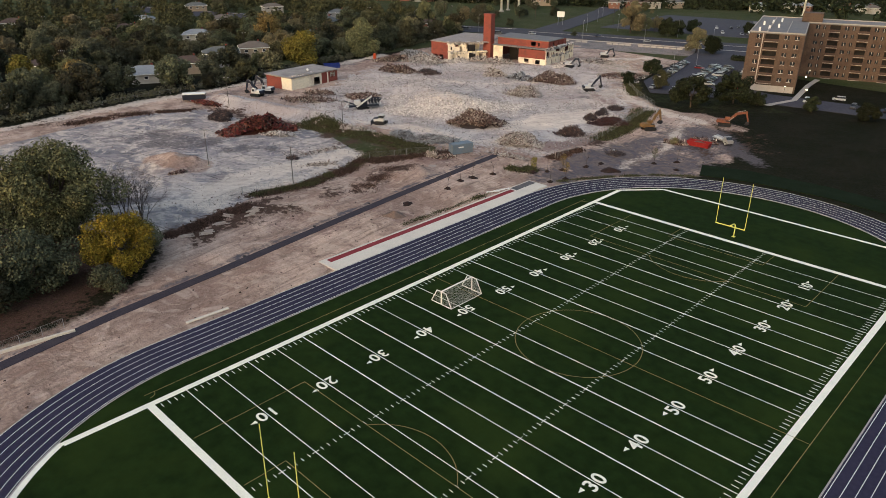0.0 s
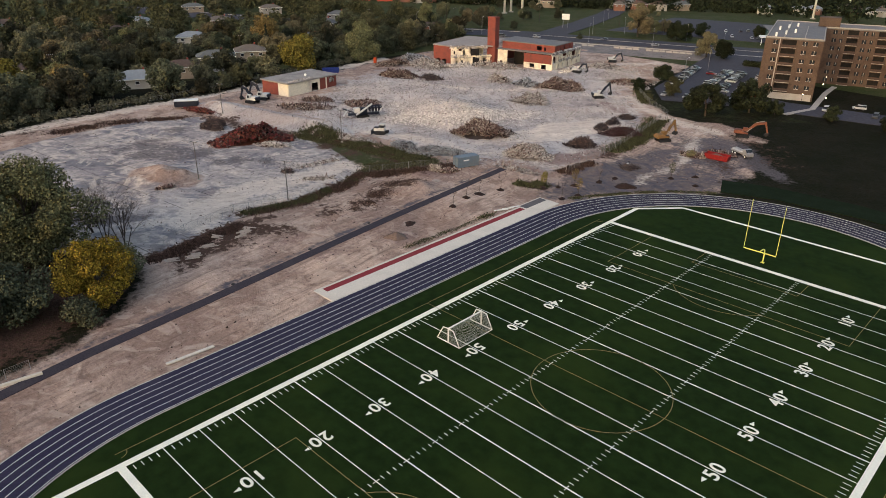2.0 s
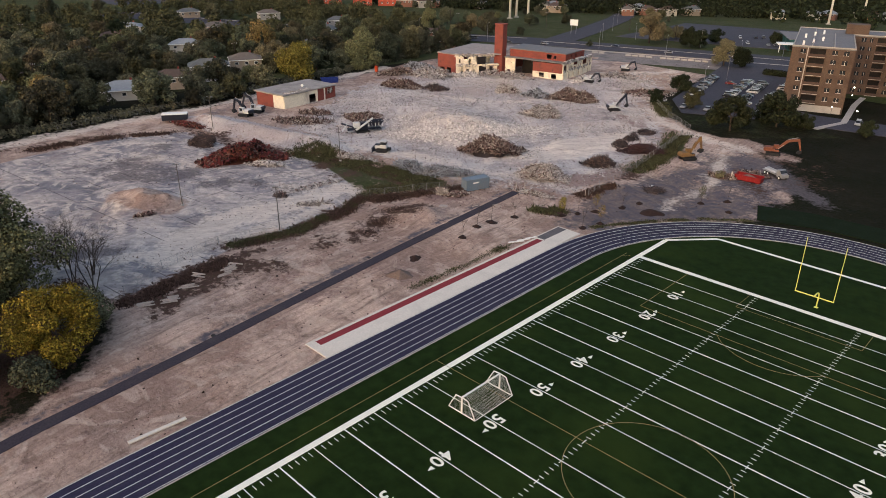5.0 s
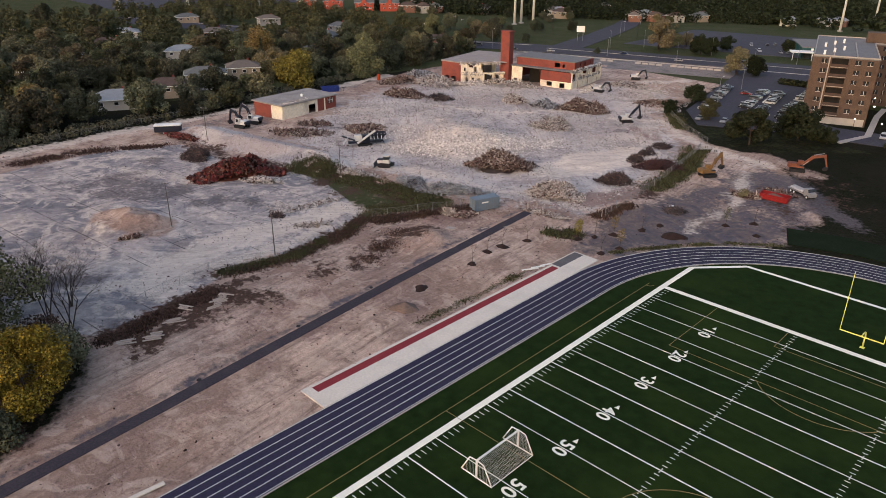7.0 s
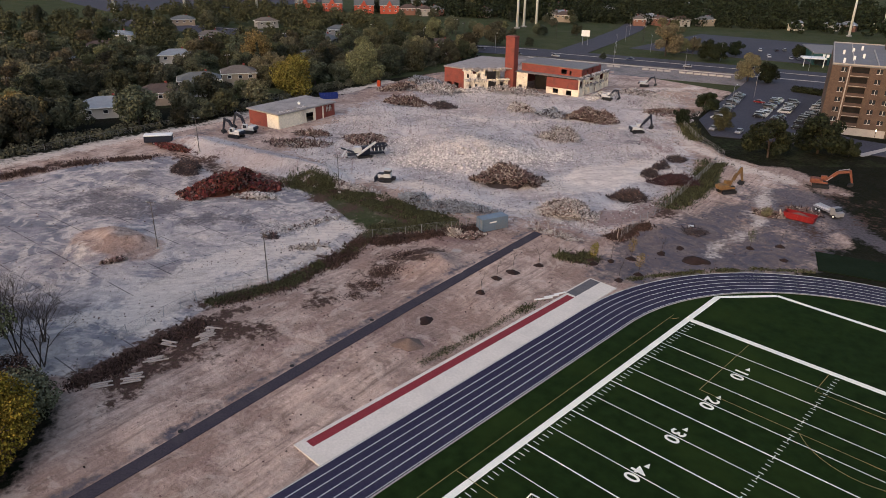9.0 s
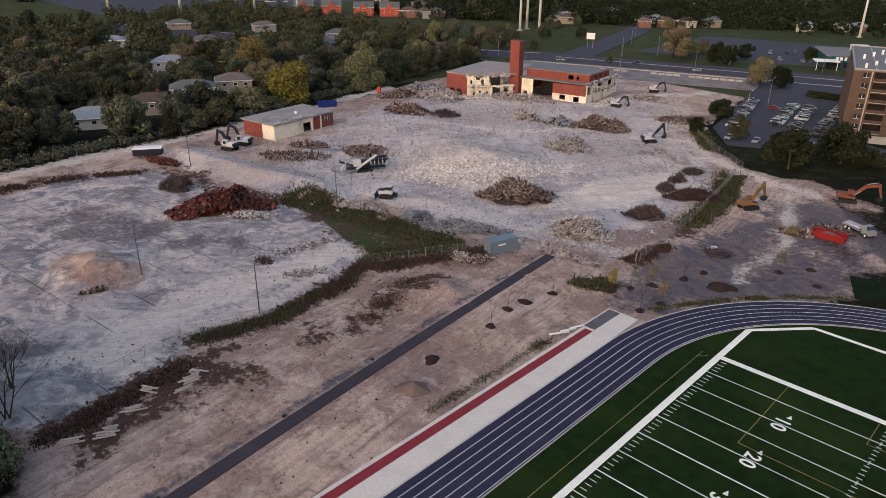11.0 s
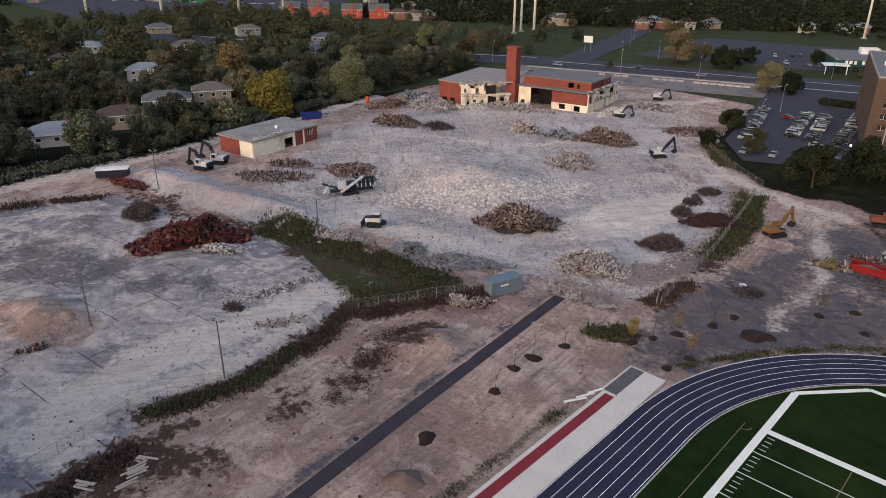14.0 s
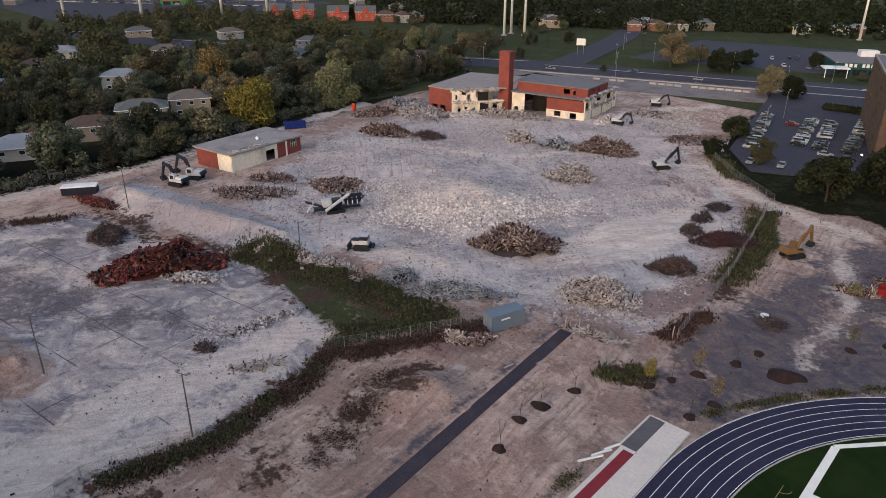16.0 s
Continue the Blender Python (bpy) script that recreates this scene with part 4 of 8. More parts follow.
def band(line, w, z0, z1):
    mb = MB()
    left, right = [], []
    for i, (x, y) in enumerate(line):
        a, b = line[max(0, i - 1)], line[min(len(line) - 1, i + 1)]
        d = Vector((b[0] - a[0], b[1] - a[1])).normalized()
        left.append((x - d.y * w / 2, y + d.x * w / 2))
        right.append((x + d.y * w / 2, y - d.x * w / 2))
    n = len(line)
    vs = [(x, y, z1) for x, y in left] + [(x, y, z1) for x, y in right] + [(x, y, z0) for x, y in left] + [(x, y, z0) for x, y in right]
    fs = [(2 * n, 0, n, 3 * n), (n - 1, 3 * n - 1, 4 * n - 1, 2 * n - 1)]
    for i in range(n - 1):
        fs += [(i, i + 1, n + i + 1, n + i), (2 * n + i, 3 * n + i, 3 * n + i + 1, 2 * n + i + 1), (i, 2 * n + i, 2 * n + i + 1, i + 1), (n + i, n + i + 1, 3 * n + i + 1, 3 * n + i)]
    return mb.add(vs, fs)


structure("asphalt_path", band(PATHWAY, 1.85, -0.5, 0.0), M_ASPHALT, "narrow new asphalt path across the bare soil")

# roads and car parks
structure("main_road", band([(-420, 176), (-300, 240), (-196, 322), (-108, 369), (-20, 414), (60, 455), (200, 520)], 30, -0.4, 0.02), M_ROAD, "wide grey main road with several lanes")
structure("side_road", band([(-184, 340), (-205, 410), (-232, 490), (-266, 570), (-330, 700)], 17, -0.4, 0.03), M_ROAD, "grey side road running off across the grass")
structure("apartment_car_park", MB().slab([(-62, 240), (-49, 221), (-24, 236), (30, 250), (26, 268), (-16, 258), (-30, 262), (-44, 332), (-40, 392), (-96, 366), (-84, 338)], -0.4, 0.04), M_ROAD, "grey asphalt car park of the apartment block")
structure("store_car_park", MB().slab([(-176, 392), (-60, 446), (20, 486), (0, 600), (-190, 520)], -0.4, 0.0), M_ROAD, "large grey asphalt car park before the store")


# ---- trees ----
def leaf_mesh(name, lobes, count, size, seed, droop=0.0):
    """Many small leaf clumps set over rounded lobes; the outline stays uneven, with gaps."""
    rng = np.random.RandomState(seed)
    lob = np.array(lobes)
    weight = (lob[:, 3] * lob[:, 4]) ** 1.0
    pick = rng.choice(len(lob), count, p=weight / weight.sum())
    d = rng.normal(size=(count, 3))
    d /= np.linalg.norm(d, axis=1)[:, None]
    r = 0.62 + 0.46 * rng.rand(count) ** 0.7
    L = lob[pick]
    c = L[:, :3] + d * np.stack([L[:, 3], L[:, 3], L[:, 4]], 1) * r[:, None]
    c[:, 2] -= droop * rng.rand(count)
    n = d + rng.normal(size=(count, 3)) * 0.55
    n[:, 2] += 0.35
    n /= np.linalg.norm(n, axis=1)[:, None]
    up = rng.normal(size=(count, 3))
    u = np.cross(n, up)
    u /= np.linalg.norm(u, axis=1)[:, None]
    v = np.cross(n, u)
    s = size * (0.55 + 0.9 * rng.rand(count))[:, None]
    q = np.stack([c - u * s - v * s * 0.35, c + u * s * 0.3 - v * s * 0.8, c + u * s + v * s * 0.3, c - u * s * 0.2 + v * s * 0.85], 1)
    q[:, 1] += n * s * 0.25
    q[:, 3] += n * s * 0.25
    me = bpy.data.meshes.new(name)
    me.from_pydata(q.reshape(-1, 3).tolist(), [], np.arange(count * 4).reshape(-1, 4).tolist())
    return me


def limbs(mb, base, top, r, rng, depth, spread):
    mb.cyl(base, top, r, r * 0.62, n=6 if r > 0.08 else 4)
    if depth == 0:
        return
    b, t = Vector(base), Vector(top)
    length = (t - b).length
    for _ in range(3 if depth > 1 else 4):
        k = rng.uniform(0.55, 1.0)
        start = b.lerp(t, k)
        d = ((t - b).normalized() + Vector((rng.uniform(-1, 1), rng.uniform(-1, 1), rng.uniform(-0.1, 0.6))) * spread).normalized()
        limbs(mb, start, start + d * length * rng.uniform(0.5, 0.8), r * 0.5, rng, depth - 1, spread)


def tree(height, radius, leaf, count, size, seed, label, m, low=0.25, droop=0.0, category="tree", name="tree", lobes_n=11, lobe=1.0):
    rng = random.Random(seed)
    t = thing(name, label, category, m)
    trunk = MB()
    limbs(trunk, (0, 0, -0.3), (rng.uniform(-.3, .3), rng.uniform(-.3, .3), height * 0.42), height * 0.022 + 0.05, rng, 2, 0.8)
    part("trunk", trunk, M_BARK, t)
    lobes = []
    for i in range(lobes_n):
        k = i / (lobes_n - 1)
        z = height * (low + 0.1 + (0.80 - low) * k)
        env = math.sqrt(max(0.05, 1 - ((k - 0.38) / 0.68) ** 2))
        a = rng.uniform(0, 6.28)
        rr = radius * env * (rng.uniform(0.25, 0.62) if lobe == 1.0 else rng.uniform(0.15, 0.98) ** 0.6 * 0.9)
        s = radius * rng.uniform(0.38, 0.58) * (0.65 + 0.35 * env) * lobe
        lobes.append((rr * math.cos(a), rr * math.sin(a), z, s, s * rng.uniform(0.75, 1.0)))
    part("crown", leaf_mesh("crown", lobes, count, size, seed, droop), LEAF[leaf], t)
    return t


def fir(height, radius, seed, label, m):
    t = thing("conifer", label, "tree", m)
    part("trunk", MB().cyl((0, 0, -0.2), (0, 0, height * 0.95), 0.16, 0.03, 6), M_BARK, t)
    rng = random.Random(seed)
    lobes = []
    for i in range(26):
        k = i / 25
        r = radius * (1 - k) * 0.75
        a = rng.uniform(0, 6.28)
        lobes.append((r * math.cos(a) * 0.7, r * math.sin(a) * 0.7, height * (0.08 + 0.88 * k), max(0.25, r * 0.55), height * 0.06))
    part("crown", leaf_mesh("crown", lobes, 900, 0.32, seed), LEAF["dark"], t)
    return t


def bare_tree(height, seed, m):
    rng = random.Random(seed)
    t = thing("bare_tree", "leafless grey-brown tree with many thin twigs", "tree", m)
    mb = MB()
    for _ in range(4):
        limbs(mb, (rng.uniform(-.4, .4), rng.uniform(-.4, .4), -0.2), (rng.uniform(-1.6, 1.6), rng.uniform(-1.6, 1.6), height * 0.5), 0.10, rng, 4, 0.75)
    part("branchwork", mb, M_BARK, t)
    return t


# trees by the west corner of the field
tree(18.0, 12.0, "pale", 52000, 0.17, 11, "large green poplar with silvery leaves beside the path", pose(-53.8, 10.0, 0), low=0.08, lobes_n=76, lobe=0.44)
tree(10.0, 6.0, "yellow", 19000, 0.125, 12, "round maple with golden yellow autumn leaves", pose(-35.1, 13.0, 0), low=0.08, lobes_n=40, lobe=0.55)
tree(9.5, 7.5, "dark", 15000, 0.17, 13, "spreading dark green tree by the path", pose(-37, 0.5, 0), low=0.02, lobes_n=36, lobe=0.55)
tree(8.5, 6.5, "dark", 12000, 0.17, 14, "spreading dark green tree by the path", pose(-35.5, -9, 0), low=0.02, lobes_n=32, lobe=0.55)
tree(9.0, 7.0, "dark", 12000, 0.18, 15, "dense dark green bushy tree", pose(-47, -8, 0), low=0.02, lobes_n=34, lobe=0.55)
tree(9.5, 7.0, "olive", 11000, 0.17, 16, "dense olive green bushy tree", pose(-62, 12, 0), low=0.05, lobes_n=34, lobe=0.55)
tree(5.0, 4.0, "dark", 3600, 0.17, 17, "low dark green shrub at the edge of the soil", pose(-42, 18.5, 0), low=0.02, category="shrub", name="shrub")
tree(4.0, 3.6, "dry", 2600, 0.15, 18, "low shrub with dull brown leaves", pose(-48, 19, 0), low=0.02, category="shrub", name="shrub")
tree(3.5, 3.2, "dark", 2600, 0.15, 19, "low dark green shrub at the edge of the soil", pose(-31, 8.5, 0), low=0.02, category="shrub", name="shrub")
bare_tree(11.0, 4, pose(-54.7, 21.8, 0))
bare_tree(8.5, 5, pose(-50.7, 23.2, 0))
bare_tree(6.0, 6, pose(-66, 24, 0))
bare_tree(7.0, 9, pose(-56.5, 25.5, 0))
bare_tree(6.5, 10, pose(-62, 22, 0))

# trees of the houses' gardens
rng = random.Random(7)
KINDS = []
for i, (h, r, leaf, n, s, lab) in enumerate((
        (11, 5.2, "dark", 3200, 0.33, "dark green broadleaf garden tree"), (13, 6.2, "dark", 3800, 0.35, "tall dark green broadleaf tree"),
        (9.5, 5.0, "olive", 2900, 0.32, "olive green broadleaf garden tree"), (12.5, 5.6, "olive", 3400, 0.34, "tall olive green broadleaf tree"),
        (8, 4.2, "dark", 2300, 0.3, "small dark green garden tree"), (10, 4.6, "olive", 2700, 0.32, "rounded olive green garden tree"), (9, 5.0, "deep", 3400, 0.32, "dense very dark green tree beside the car park"))):
    KINDS.append(tree(h, r, leaf, int(n * 1.5), s * 0.8, 40 + i, lab, pose(-260 - 9 * i, 60 + 13 * i, 0), low=0.12, lobes_n=26, lobe=0.66))
    tagged(KINDS[-1], group="garden trees")
firs = fir(12, 3.0, 77, "narrow dark green conifer in a garden", pose(-215, 150, 0))

# ---- houses ----
M_WALLS = [surf(f"house_wall_{n}", c, 0.85, 0.1, 0.8, 0.08) for n, c in (("tan", (0.30, 0.24, 0.18)), ("grey", (0.27, 0.26, 0.25)), ("brick", (0.20, 0.10, 0.07)), ("cream", (0.42, 0.39, 0.34)))]
M_ROOFS = [surf(f"shingle_{n}", c, 0.9, 0.2, 1.4, 0.2) for n, c in (("brown", (0.085, 0.06, 0.05)), ("grey", (0.11, 0.115, 0.115)), ("taupe", (0.13, 0.11, 0.095)), ("pale", (0.22, 0.24, 0.26)))]
M_RED_WALL = surf("red_townhouse_brick", (0.40, 0.085, 0.05), 0.9, 0.12, 0.8, 0.1)


def house(w, d, eave, rise, wall, roof, label, m, rows=2, hip=True):
    h = thing("house", label, "house", m, "houses behind the site")
    part("wall", MB().box((0, 0, eave / 2 - 0.2), (w, d, eave + 0.4)), wall, h)
    o = 0.5
    a, b = w / 2 + o, d / 2 + o
    rg = max(0.3, a - b * 0.9) if hip else a
    r = MB().add([(-a, -b, eave), (a, -b, eave), (a, b, eave), (-a, b, eave), (-rg, 0, eave + rise), (rg, 0, eave + rise),
                  (-a, -b, eave - 0.2), (a, -b, eave - 0.2), (a, b, eave - 0.2), (-a, b, eave - 0.2)],
                 [(0, 1, 5, 4), (1, 2, 5), (2, 3, 4, 5), (3, 0, 4), (0, 6, 7, 1), (1, 7, 8, 2), (2, 8, 9, 3), (3, 9, 6, 0), (6, 9, 8, 7)])
    ro = part("roof", r, roof, h)
    part("chimney", MB().box((w * 0.18, d * 0.12, eave + rise * 0.8), (0.7, 0.7, 1.8), bev=0.04), M_BRICK, ro)
    part("eave_trim", MB().box((0, -b, eave - 0.12), (2 * a, 0.08, 0.22)).box((0, b, eave - 0.12), (2 * a, 0.08, 0.22)).box((a, 0, eave - 0.12), (0.08, 2 * b, 0.22)).box((-a, 0, eave - 0.12), (0.08, 2 * b, 0.22)), M_WHITE, h)
    for lev in range(rows):
        z = eave - 1.3 - 2.7 * lev
        if z < 0.9:
            continue
        for sx in (-0.3, 0.02, 0.32):
            for sy in (-1, 1):
                f = part("window", MB().box((sx * w, sy * (d / 2 + 0.02), z), (1.5, 0.1, 1.2), bev=0.03), M_WHITE, h)
                part("pane", MB().box((sx * w, sy * (d / 2 + 0.05), z), (1.25, 0.08, 0.95)), M_GLASS, f)
        for sy in (-0.25, 0.25):
            for sx in (-1, 1):
                f = part("window", MB().box((sx * (w / 2 + 0.02), sy * d, z), (0.1, 1.3, 1.1), bev=0.03), M_WHITE, h)
                part("pane", MB().box((sx * (w / 2 + 0.05), sy * d, z), (0.08, 1.05, 0.85)), M_GLASS, f)
    part("door", MB().box((0.18 * w, d / 2 + 0.03, 1.05), (1.0, 0.1, 2.1), bev=0.03), M_APT_B, h)
    return h


HOUSES = []


def put_house(x, y, rz, w, d, eave, rise, wi, ri, label, rows=2):
    HOUSES.append((x, y, max(w, d) * 0.62))
    HOUSES.append((x + 9, y - 4, 5.0))
    HOUSES.append((x + 15, y - 7, 3.0))
    return house(w, d, eave, rise, M_WALLS[wi], M_ROOFS[ri], label, pose(x, y, -0.1, 0, 0, rz), rows)


put_house(-186, 103.5, 68, 12.5, 9, 4.2, 2.2, 0, 0, "low tan house with a brown hipped roof", 1)
put_house(-192, 121, 68, 14, 9.5, 5.6, 2.2, 1, 1, "two-storey grey house with a dark grey hipped roof")
put_house(-196, 139, 68, 12, 9.5, 5.8, 2.2, 0, 2, "two-storey tan house with a taupe hipped roof")
put_house(-179, 83, 68, 14, 10, 3.4, 2.4, 3, 3, "low house with a pale grey hipped roof", 1)
put_house(-170, 30, 72, 11, 9, 3.2, 2.6, 3, 3, "small white house with a pale gabled roof", 1)
put_house(-257, 224, 40, 13, 11, 5.8, 2.6, 1, 1, "two-storey grey house among tall trees")
put_house(-231, 196, 40, 11, 9, 3.4, 1.8, 3, 1, "low white house behind the trees", 1)
put_house(-222, 215, 60, 14, 9, 3.2, 1.6, 2, 2, "low brown house behind the trees", 1)
put_house(-247, 140, 60, 13, 9, 5.4, 2.0, 3, 3, "two-storey white house behind the trees")
put_house(-268, 98, 62, 13, 10, 3.4, 1.8, 3, 3, "low house with a pale blue-grey roof", 1)
put_house(-330, 150, 62, 14, 10, 3.4, 1.8, 3, 3, "low house with a pale roof", 1)
put_house(-300, 130, 62, 16, 10, 3.2, 1.8, 2, 0, "long low brown bungalow", 1)
put_house(-310, 190, 62, 14, 10, 3.4, 2.2, 2, 2, "low brick house between trees", 1)
put_house(-215, 60, 68, 13, 9, 3.4, 2.0, 2, 0, "low brick house between trees", 1)
put_house(-230, 20, 70, 13, 9, 3.6, 2.0, 0, 1, "low tan house between trees", 1)
put_house(-205, 262, 40, 15, 9, 3.2, 1.6, 2, 2, "low brown house beside the building", 1)
put_house(-232, 285, 40, 14, 9, 3.4, 1.8, 2, 0, "low brown house by the main road", 1)
put_house(-290, 260, 40, 12, 9, 5.4, 2.0, 1, 1, "grey two-storey house between trees")
put_house(-68, -4, 20, 10, 8, 3.2, 1.6, 1, 1, "grey-roofed house half hidden by trees", 1)
for k, (x, y) in enumerate(((-205, -15), (-255, -20), (-290, 40), (-345, 90), (-380, 210), (-350, 250), (-330, 20))):
    put_house(x, y, 65 + 3 * k, 13, 9, 3.4 + 0.4 * (k % 3), 2.0, k % 4, (k + 1) % 4, "low suburban house between garden trees", 1)


def free_spot(x, y, r=5.5):
    return all(math.hypot(x - hx, y - hy) > hr + r * 0.55 for hx, hy, hr in HOUSES)


def tree_edge(y):
    """The west edge of the site, beyond which the gardens lie."""
    pts = [(-60, -128), (0, -140), (22, -147), (60, -155), (100, -160), (150, -171), (190, -181), (235, -193), (262, -203), (330, -260)]
    for (y0, xa), (y1, xb) in zip(pts, pts[1:]):
        if y0 <= y <= y1:
            return xa + (xb - xa) * (y - y0) / (y1 - y0)
    return -150


spots = []
far_gardens = []


def garden_tree(x, y, k=None, s=None):
    ob = KINDS[k if k is not None else rng.randrange(6)]
    s = s or rng.uniform(0.72, 1.12)
    spots.append((x, y))
    return copy_thing(ob, pose(x, y, -0.15, 0, 0, rng.uniform(0, 360)) @ Matrix.Diagonal((s, s, s * rng.uniform(0.9, 1.08), 1)))


special = [(-172, 146, 13.5, 8.8, "lime", "large rounded yellow-green maple beside the shed", 7200, 0.32), (-222, 163, 15, 8.5, "orange", "tall ochre autumn tree among green trees", 6000, 0.32),
           (-173, 59, 9.5, 6.8, "orange", "round ochre autumn tree beside a house", 5200, 0.32), (-204, 50, 8.5, 5.5, "lime", "rounded yellow-green garden tree", 3600, 0.32),
           (-178, 186, 15.5, 8.0, "olive", "large drooping willow at the edge of the site", 7600, 0.32), (-184, 205, 13, 6.0, "dark", "dark green tree at the edge of the site", 4000, 0.32),
           (-187, 222, 12.5, 5.5, "olive", "green tree at the edge of the site", 3800, 0.32), (-206, 280, 11, 7.0, "olive", "broad green tree beside the main road", 4400, 0.32),
           (-169, 112, 11.5, 6.0, "dark", "large dark green tree by the fence", 4800, 0.32), (-167, 128, 7.5, 5.0, "olive", "low green tree by the shed", 1700, 0.4)]
for i, (x, y, h, r, leaf, lab, n, s) in enumerate(special):
    tree(h, r, leaf, n, s, 300 + i, lab, pose(x, y, -0.1), low=0.06, droop=1.6 if "willow" in lab else 0.0, lobes_n=15)
    spots.append((x, y))
    HOUSES.append((x, y, r * 0.7))
for x, y, k, s in ((-160.1, 84.7, 0, 1.20), (-204.1, 78.9, 1, 1.00), (-204.7, 86.7, 0, 0.90), (-186.4, 87.3, 4, 0.80), (-199.5, 69.2, 3, 0.90), (-156.7, 95.8, 4, 0.70), (-157.7, 104.2, 4, 0.75), (-159.7, 112.4, 2, 0.90), (-246.8, 87.4, 1, 1.00), (-205.5, 114.5, 0, 0.90), (-213.0, 125.7, 1, 0.90)):
    garden_tree(x, y, k, s)
for _ in range(5200):
    y = rng.uniform(-70, 318)
    x = tree_edge(y) - 4 - rng.uniform(0, 1) ** 1.25 * 255
    if len(spots) > 620:
        break
    near = 5.0 if x > -240 else 6.6
    if free_spot(x, y) and all((x - a) ** 2 + (y - b) ** 2 > near * near for a, b in spots):
        # keep off the main road
        dx = x + 300
        if abs((y - 240) - 0.62 * dx) < 24 and x < -190:
            continue
        if x < -262:
            spots.append((x, y))
            far_gardens.append((x, y, rng.uniform(3.4, 5.2)))
            continue
        garden_tree(x, y)
lobes = []
for x, y, r in far_gardens:
    for k in range(5):
        lobes.append((x + rng.uniform(-.5, .5) * r, y + rng.uniform(-.5, .5) * r, r * rng.uniform(0.5, 1.7), r * rng.uniform(0.5, 0.75), r * rng.uniform(0.45, 0.7)))
tagged(solid("far_garden_trees", leaf_mesh("far_garden_trees", lobes, 90000, 0.55, 19), LEAF["olive"], "mass of distant garden trees in dull autumn green", "trees"), kind="stuff")
for x, y in ((-216, 160), (-240, 120), (-236, 205), (-262, 180), (-205, 92)):
    copy_thing(firs, pose(x, y, -0.1, 0, 0, 40) @ Matrix.Diagonal((1.1, 1.1, 1.05, 1)))

# low scrub along the west fence
scrub = []
r2 = np.random.RandomState(5)
for y in np.arange(-20, 262, 2.2):
    x = tree_edge(float(y))
    for k in range(3):
        s = r2.uniform(0.7, 1.7)
        scrub.append((x + r2.uniform(-3.0, 3.2), y + r2.uniform(-1, 1), s * 0.5, s, s * 0.9))
tagged(solid("scrub", leaf_mesh("scrub", scrub, 16000, 0.30, 6), LEAF["dark"], "tangled dark green scrub along the west fence", "scrub"), kind="stuff")

# ---- the half-demolished building ----
def opening(mb, a, b, z0, z1, t=0.3):
    return mb.box(((a[0] + b[0]) / 2, (a[1] + b[1]) / 2, (z0 + z1) / 2), (math.hypot(b[0] - a[0], b[1] - a[1]), t, z1 - z0), rz=math.degrees(math.atan2(b[1] - a[1], b[0] - a[0])))


def wall_seg(mb, a, b, z0, z1, t=0.35, holes=()):
    """An upright wall from a to b with openings (from, to, bottom, top) cut through it."""
    a, b = Vector(a), Vector(b)
    length = (b - a).length
    rz = math.degrees(math.atan2(b.y - a.y, b.x - a.x))
    cuts = sorted({0.0, length, *[min(length, max(0, h[0])) for h in holes], *[min(length, max(0, h[1])) for h in holes]})
    d = (b - a).normalized()
    for s, e in zip(cuts, cuts[1:]):
        if e - s < 1e-4:
            continue
        mid = (s + e) / 2
        spans = [(z0, z1)]
        for h0, h1, lo, hi in holes:
            if h0 <= mid <= h1:
                nxt = []
                for p, q in spans:
                    if lo > p:
                        nxt.append((p, min(q, lo)))
                    if hi < q:
                        nxt.append((max(p, hi), q))
                spans = [(p, q) for p, q in nxt if q - p > 0.01]
        for p, q in spans:
            c = a + d * mid
            mb.box((c.x, c.y, (p + q) / 2), (e - s, t, q - p), rz=rz)
    return mb


